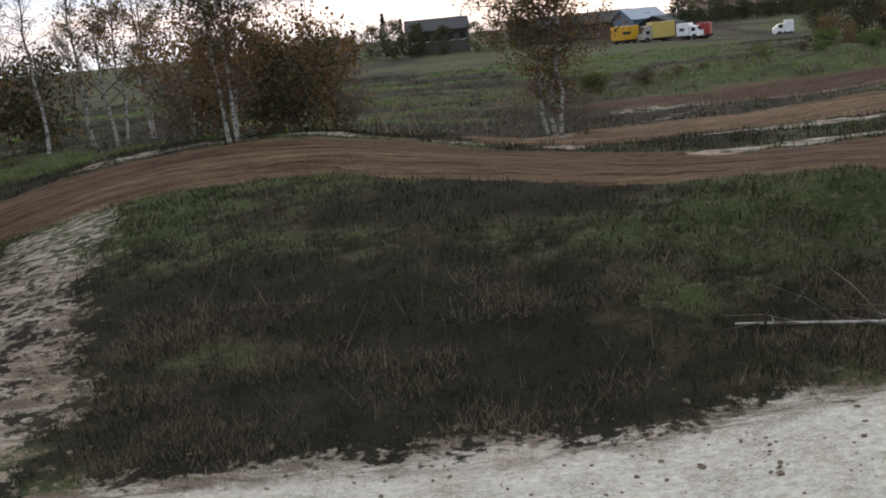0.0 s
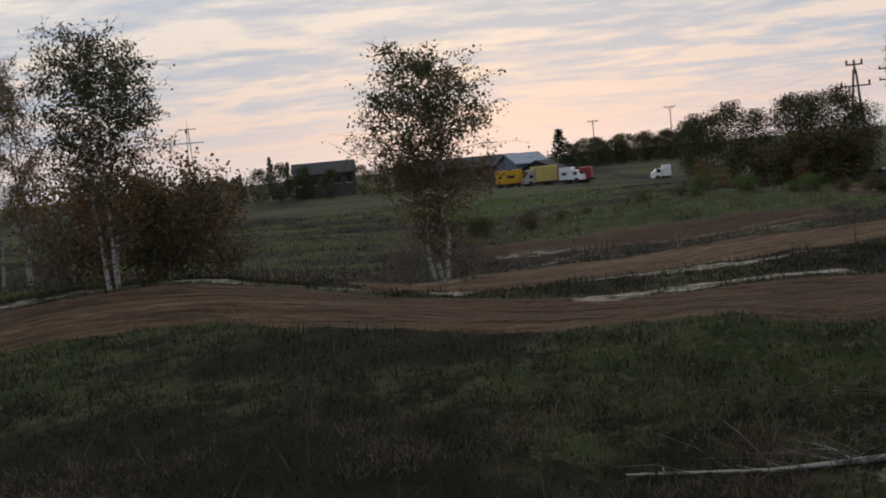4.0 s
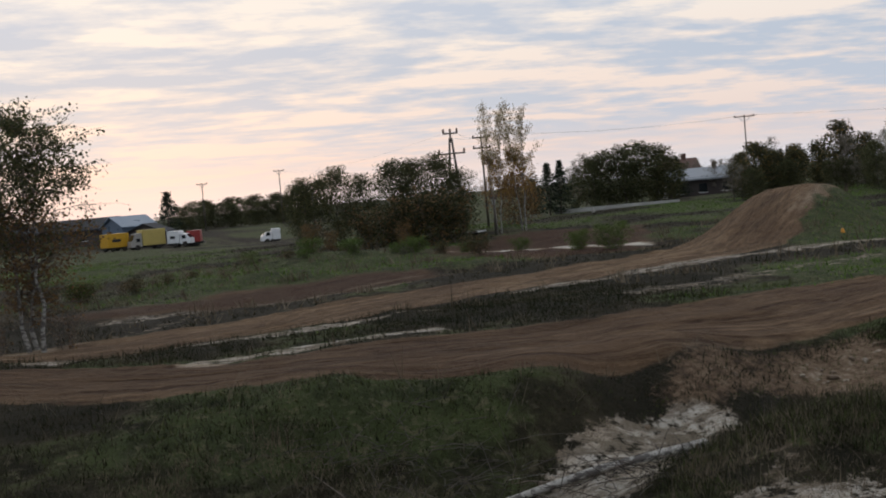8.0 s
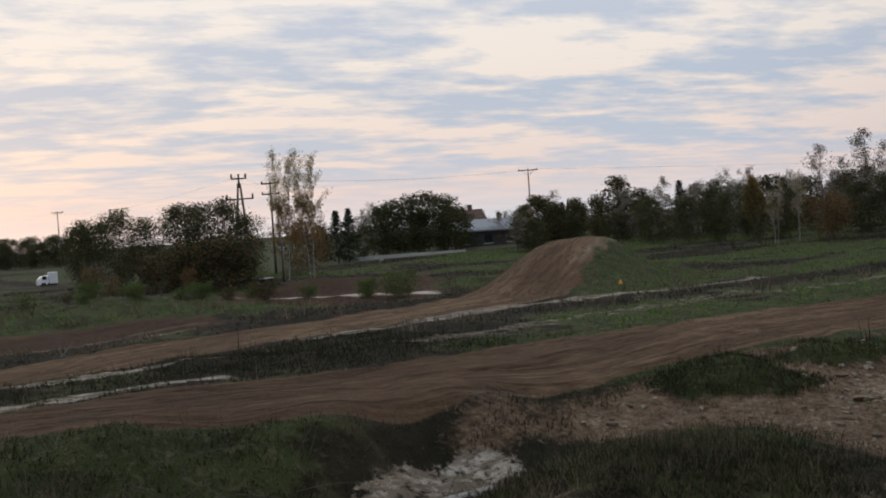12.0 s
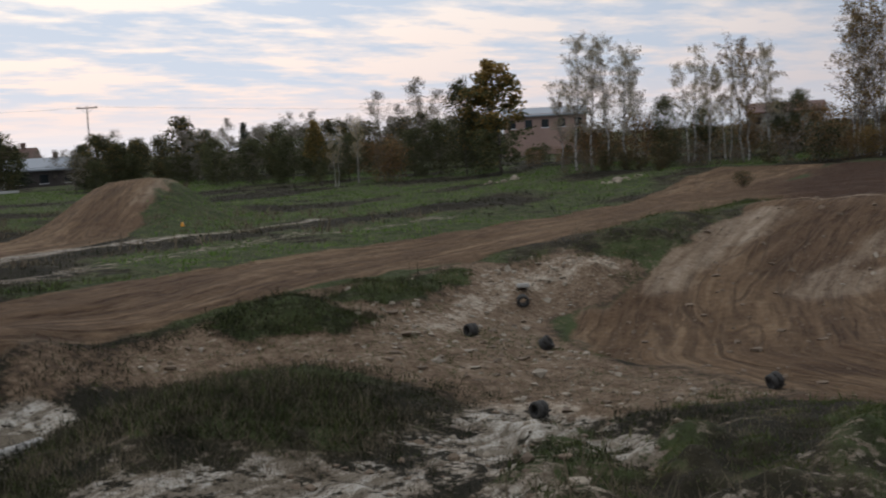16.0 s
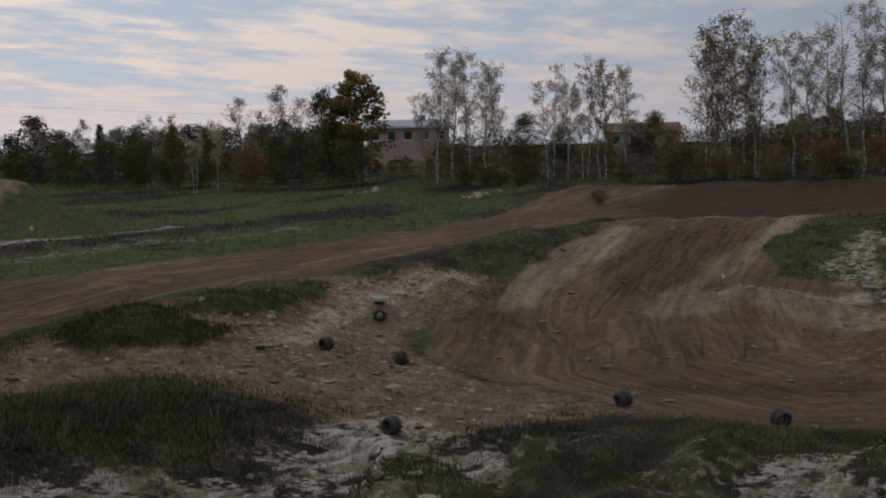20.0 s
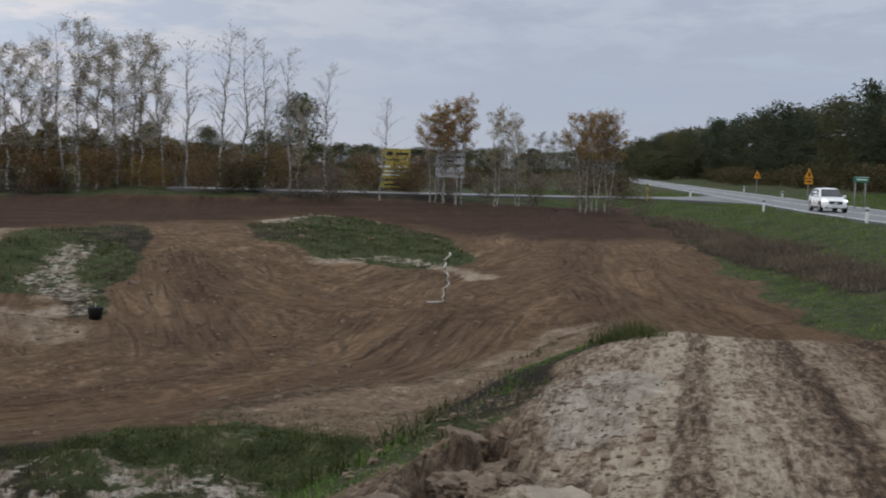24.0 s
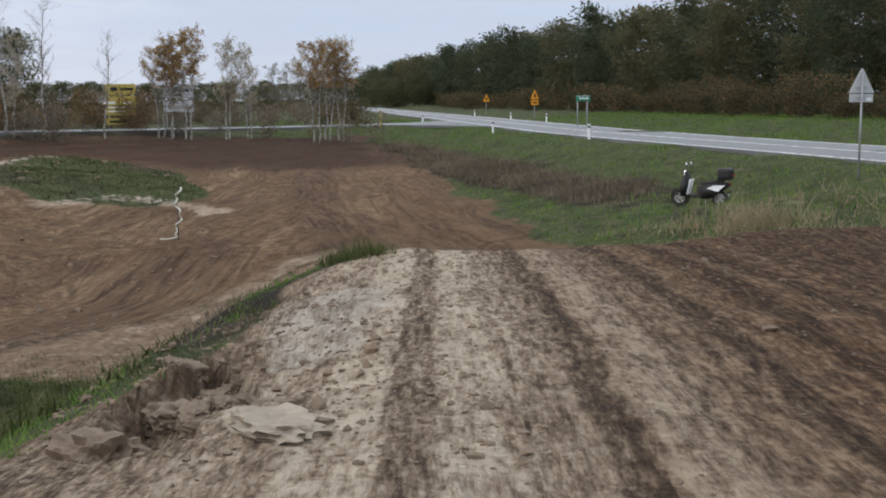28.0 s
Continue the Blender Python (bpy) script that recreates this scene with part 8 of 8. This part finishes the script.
def brush_pile(x, y, n, reach, seed, label):
    rng = np.random.default_rng(seed)
    verts = bmesh.new()
    for k in range(n):
        ax, ay = x + rng.normal() * reach * 0.5, y + rng.normal() * reach * 0.35
        d = Vector((rng.normal(), rng.normal() * 0.6, rng.normal() * 0.25 + 0.1)).normalized() * rng.uniform(0.4, 1.6)
        a = Vector((ax, ay, height(ax, ay) + rng.uniform(0.02, 0.35)))
        rod([a, a + d * 0.5 + Vector((0, 0, 0.06)), a + d], [0.012, 0.008, 0.003], 3, verts, False)
    tagged(part("brushwood", verts, "dark_bark"), label, "brushwood", kind="stuff")


def clods(name, n, area, size, mat, seed, label, keep=None):
    """Lumps of soil strewn over a stretch of ground, as one loose heap."""
    rng = np.random.default_rng(seed)
    x0, y0, x1, y1 = area
    x, y = rng.uniform(x0, x1, n), rng.uniform(y0, y1, n)
    z, soil, sand, dark, lush = land(x, y)
    ok = np.ones(n, bool) if keep is None else keep(x, y, soil, sand)
    bm = bmesh.new()
    bmesh.ops.create_icosphere(bm, subdivisions=1, radius=1.0)
    v0 = np.array([v.co[:] for v in bm.verts])
    f0 = np.array([[v.index for v in f.verts] for f in bm.faces])
    bm.free()
    verts, faces, k = [], [], 0
    for px, py, pz in zip(x[ok], y[ok], z[ok]):
        s = size * rng.gamma(2.0, 0.5)
        v = v0 * (1 + 0.28 * rng.normal(size=(len(v0), 1))) * s * np.array([1.0, rng.uniform(0.6, 1.0), rng.uniform(0.35, 0.75)])
        a = rng.uniform(0, math.tau)
        v = np.stack([v[:, 0] * math.cos(a) - v[:, 1] * math.sin(a), v[:, 0] * math.sin(a) + v[:, 1] * math.cos(a), v[:, 2]], 1)
        verts.append(v + (px, py, pz + s * 0.12))
        faces.append(f0 + k)
        k += len(v0)
    me = raw_mesh(name, np.concatenate(verts).tolist(), np.concatenate(faces).tolist())
    tagged(part_of(name, me, mat), label, "soil clods", kind="stuff")


def slab(x, y, rz, wide, deep, tall, tilt, mat, label):
    """A broken block of crusted soil."""
    bm = bmesh.new()
    bmesh.ops.create_icosphere(bm, subdivisions=4, radius=1.0)
    for v in bm.verts:
        p = v.co.copy()
        square = 1 / max(abs(p.x), abs(p.y), abs(p.z))
        p = p * (0.35 + 0.65 * square * 0.8)
        k = 1 + 0.34 * noise.noise(p * 1.6 + Vector((x * 9, y * 7, 0))) + 0.22 * noise.noise(p * 4.5 + Vector((y * 5, x * 3, 2))) + 0.14 * noise.noise(p * 11 + Vector((x, y * 4, 5)))
        v.co = Vector((p.x * wide * 0.5, p.y * deep * 0.5, min(p.z, 0.8) * tall * 0.55)) * k
    s = tagged(part("soil_slab", bm, mat), label, "soil block", "broken crust of the ramp edge")
    s.matrix_basis = pose(x, y, height(x, y) - tall * 0.12, tilt, tilt * 0.5, rz)


def build_track_things():
    small_things()
    fallen_birch()
    brush_pile(9.0, 24.2, 160, 3.0, 3, "dark tangled brushwood on the bank")
    brush_pile(13.2, 23.2, 70, 1.6, 6, "dark broken twigs lying in the gully")
    brush_pile(14.0, 10.0, 60, 2.0, 4, "thin dark twigs below the mound")
    for x, y, rz, w, d, h, tilt, mat in ((7.6, -2.0, 15, 0.85, 0.50, 0.20, 4, "sandstone"), (8.3, -1.2, 30, 0.62, 0.40, 0.34, -7, "clod"), (8.95, -1.75, -10, 0.50, 0.34, 0.28, 8, "clod"), (9.6, -1.55, 12, 0.55, 0.40, 0.26, 5, "clod"), (7.7, -1.05, 35, 0.60, 0.36, 0.34, 9, "clod"), (10.3, -1.9, -20, 0.38, 0.28, 0.22, -8, "clod"), (10.9, -1.75, 10, 0.42, 0.28, 0.22, 6, "clod")):
        slab(x, y, rz, w, d, h, tilt, mat, "broken crusted block of dark dry soil" if mat == "clod" else "rounded block of pale dry crust")
    rng = np.random.default_rng(12)
    for k in range(26):
        (ax, ay), (bx, by) = ALCOVE[k % 6], ALCOVE[k % 6 + 1]
        f = rng.uniform()
        s = rng.uniform(0.10, 0.24)
        slab(ax + (bx - ax) * f, ay + (by - ay) * f + rng.uniform(0.0, 0.2), rng.uniform(0, 360), s * 1.5, s, s * 0.8, rng.uniform(-16, 16), "clod", "broken crusted block of dark dry soil")
    clods("ramp_clods", 7000, (3, -14, 19.5, 0), 0.010, "clod", 1, "crumbs of dry soil on the ramp", lambda x, y, so, sa: so > 0.3)
    clods("edge_clods", 1600, (6.5, -3.4, 15.5, -0.6), 0.016, "clod", 2, "broken soil lumps along the ramp edge")
    clods("pale_clods", 500, (28, 23.6, 44, 28), 0.045, "sandstone", 3, "pale stones and sand lumps beside the bend", lambda x, y, so, sa: sa > 0.2)
    clods("island_stones", 420, (45, 8, 64, 17), 0.06, "sandstone", 4, "pale stones on the sandy island", lambda x, y, so, sa: sa > 0.2)
    clods("rubble", 260, (80, 44, 90, 62), 0.17, "sandstone", 5, "heaped rubble at the edge of the far meadow", lambda x, y, so, sa: np.hypot((x - 86) / 4, np.minimum(abs(y - 48), abs(y - 60))) < 1)
    clods("rubble_lumps", 2600, (15, 11, 45, 30), 0.05, "clod", 9, "soil lumps strewn over the crumbly ground", lambda x, y, so, sa: (sa > 0.36) & (so < 0.4))
    clods("rubble_crusts", 1500, (16, 11, 45, 30), 0.06, "sandstone", 10, "pale crust pieces on the crumbly ground", lambda x, y, so, sa: (sa > 0.42) & (so < 0.4))
    clods("bend_clods", 1800, (26, -6, 60, 26), 0.05, "clod", 6, "churned soil lumps in the bend", lambda x, y, so, sa: so > 0.5)
    clods("pit_litter", 700, (-12, 14, 9, 21), 0.028, "clod", 7, "dark litter lumps on the pale pit floor")
    clods("island_top_soil", 160, (64, -6, 80, 5), 0.075, "clod", 8, "loose soil lumps on the island", lambda x, y, so, sa: so < 0.4)


build_track_things()


# ---- what moves ----
# the white car's way: seconds, x, y
CAR_ROWS = [(0, 582.0, -103.37), (5, 475.0, -87.70), (10, 368.0, -72.09), (15, 262.0, -56.62), (20, 158.5, -41.63), (22, 119.0, -36.00), (23, 98.8, -33.11), (23.5, 88.6, -31.61), (24, 78.4, -30.10), (24.5, 67.2, -29.03), (25, 56.9, -28.36), (25.5, 46.8, -27.89), (26, 36.4, -27.37), (26.5, 26.0, -26.97), (27, 15.6, -26.59), (28, -5.0, -26.08)]
def motions():
    lane = [(t, x, y) for t, x, y in CAR_ROWS]
    rows = []
    for i, (t, x, y) in enumerate(lane):
        (ax, ay), (bx, by) = lane[max(i - 1, 0)][1:], lane[min(i + 1, len(lane) - 1)][1:]
        rows.append((t, pose(x, y, ROAD_Z + 0.02, 0, 0, math.degrees(math.atan2(by - ay, bx - ax)))))
    walk(CAR, rows)


motions()
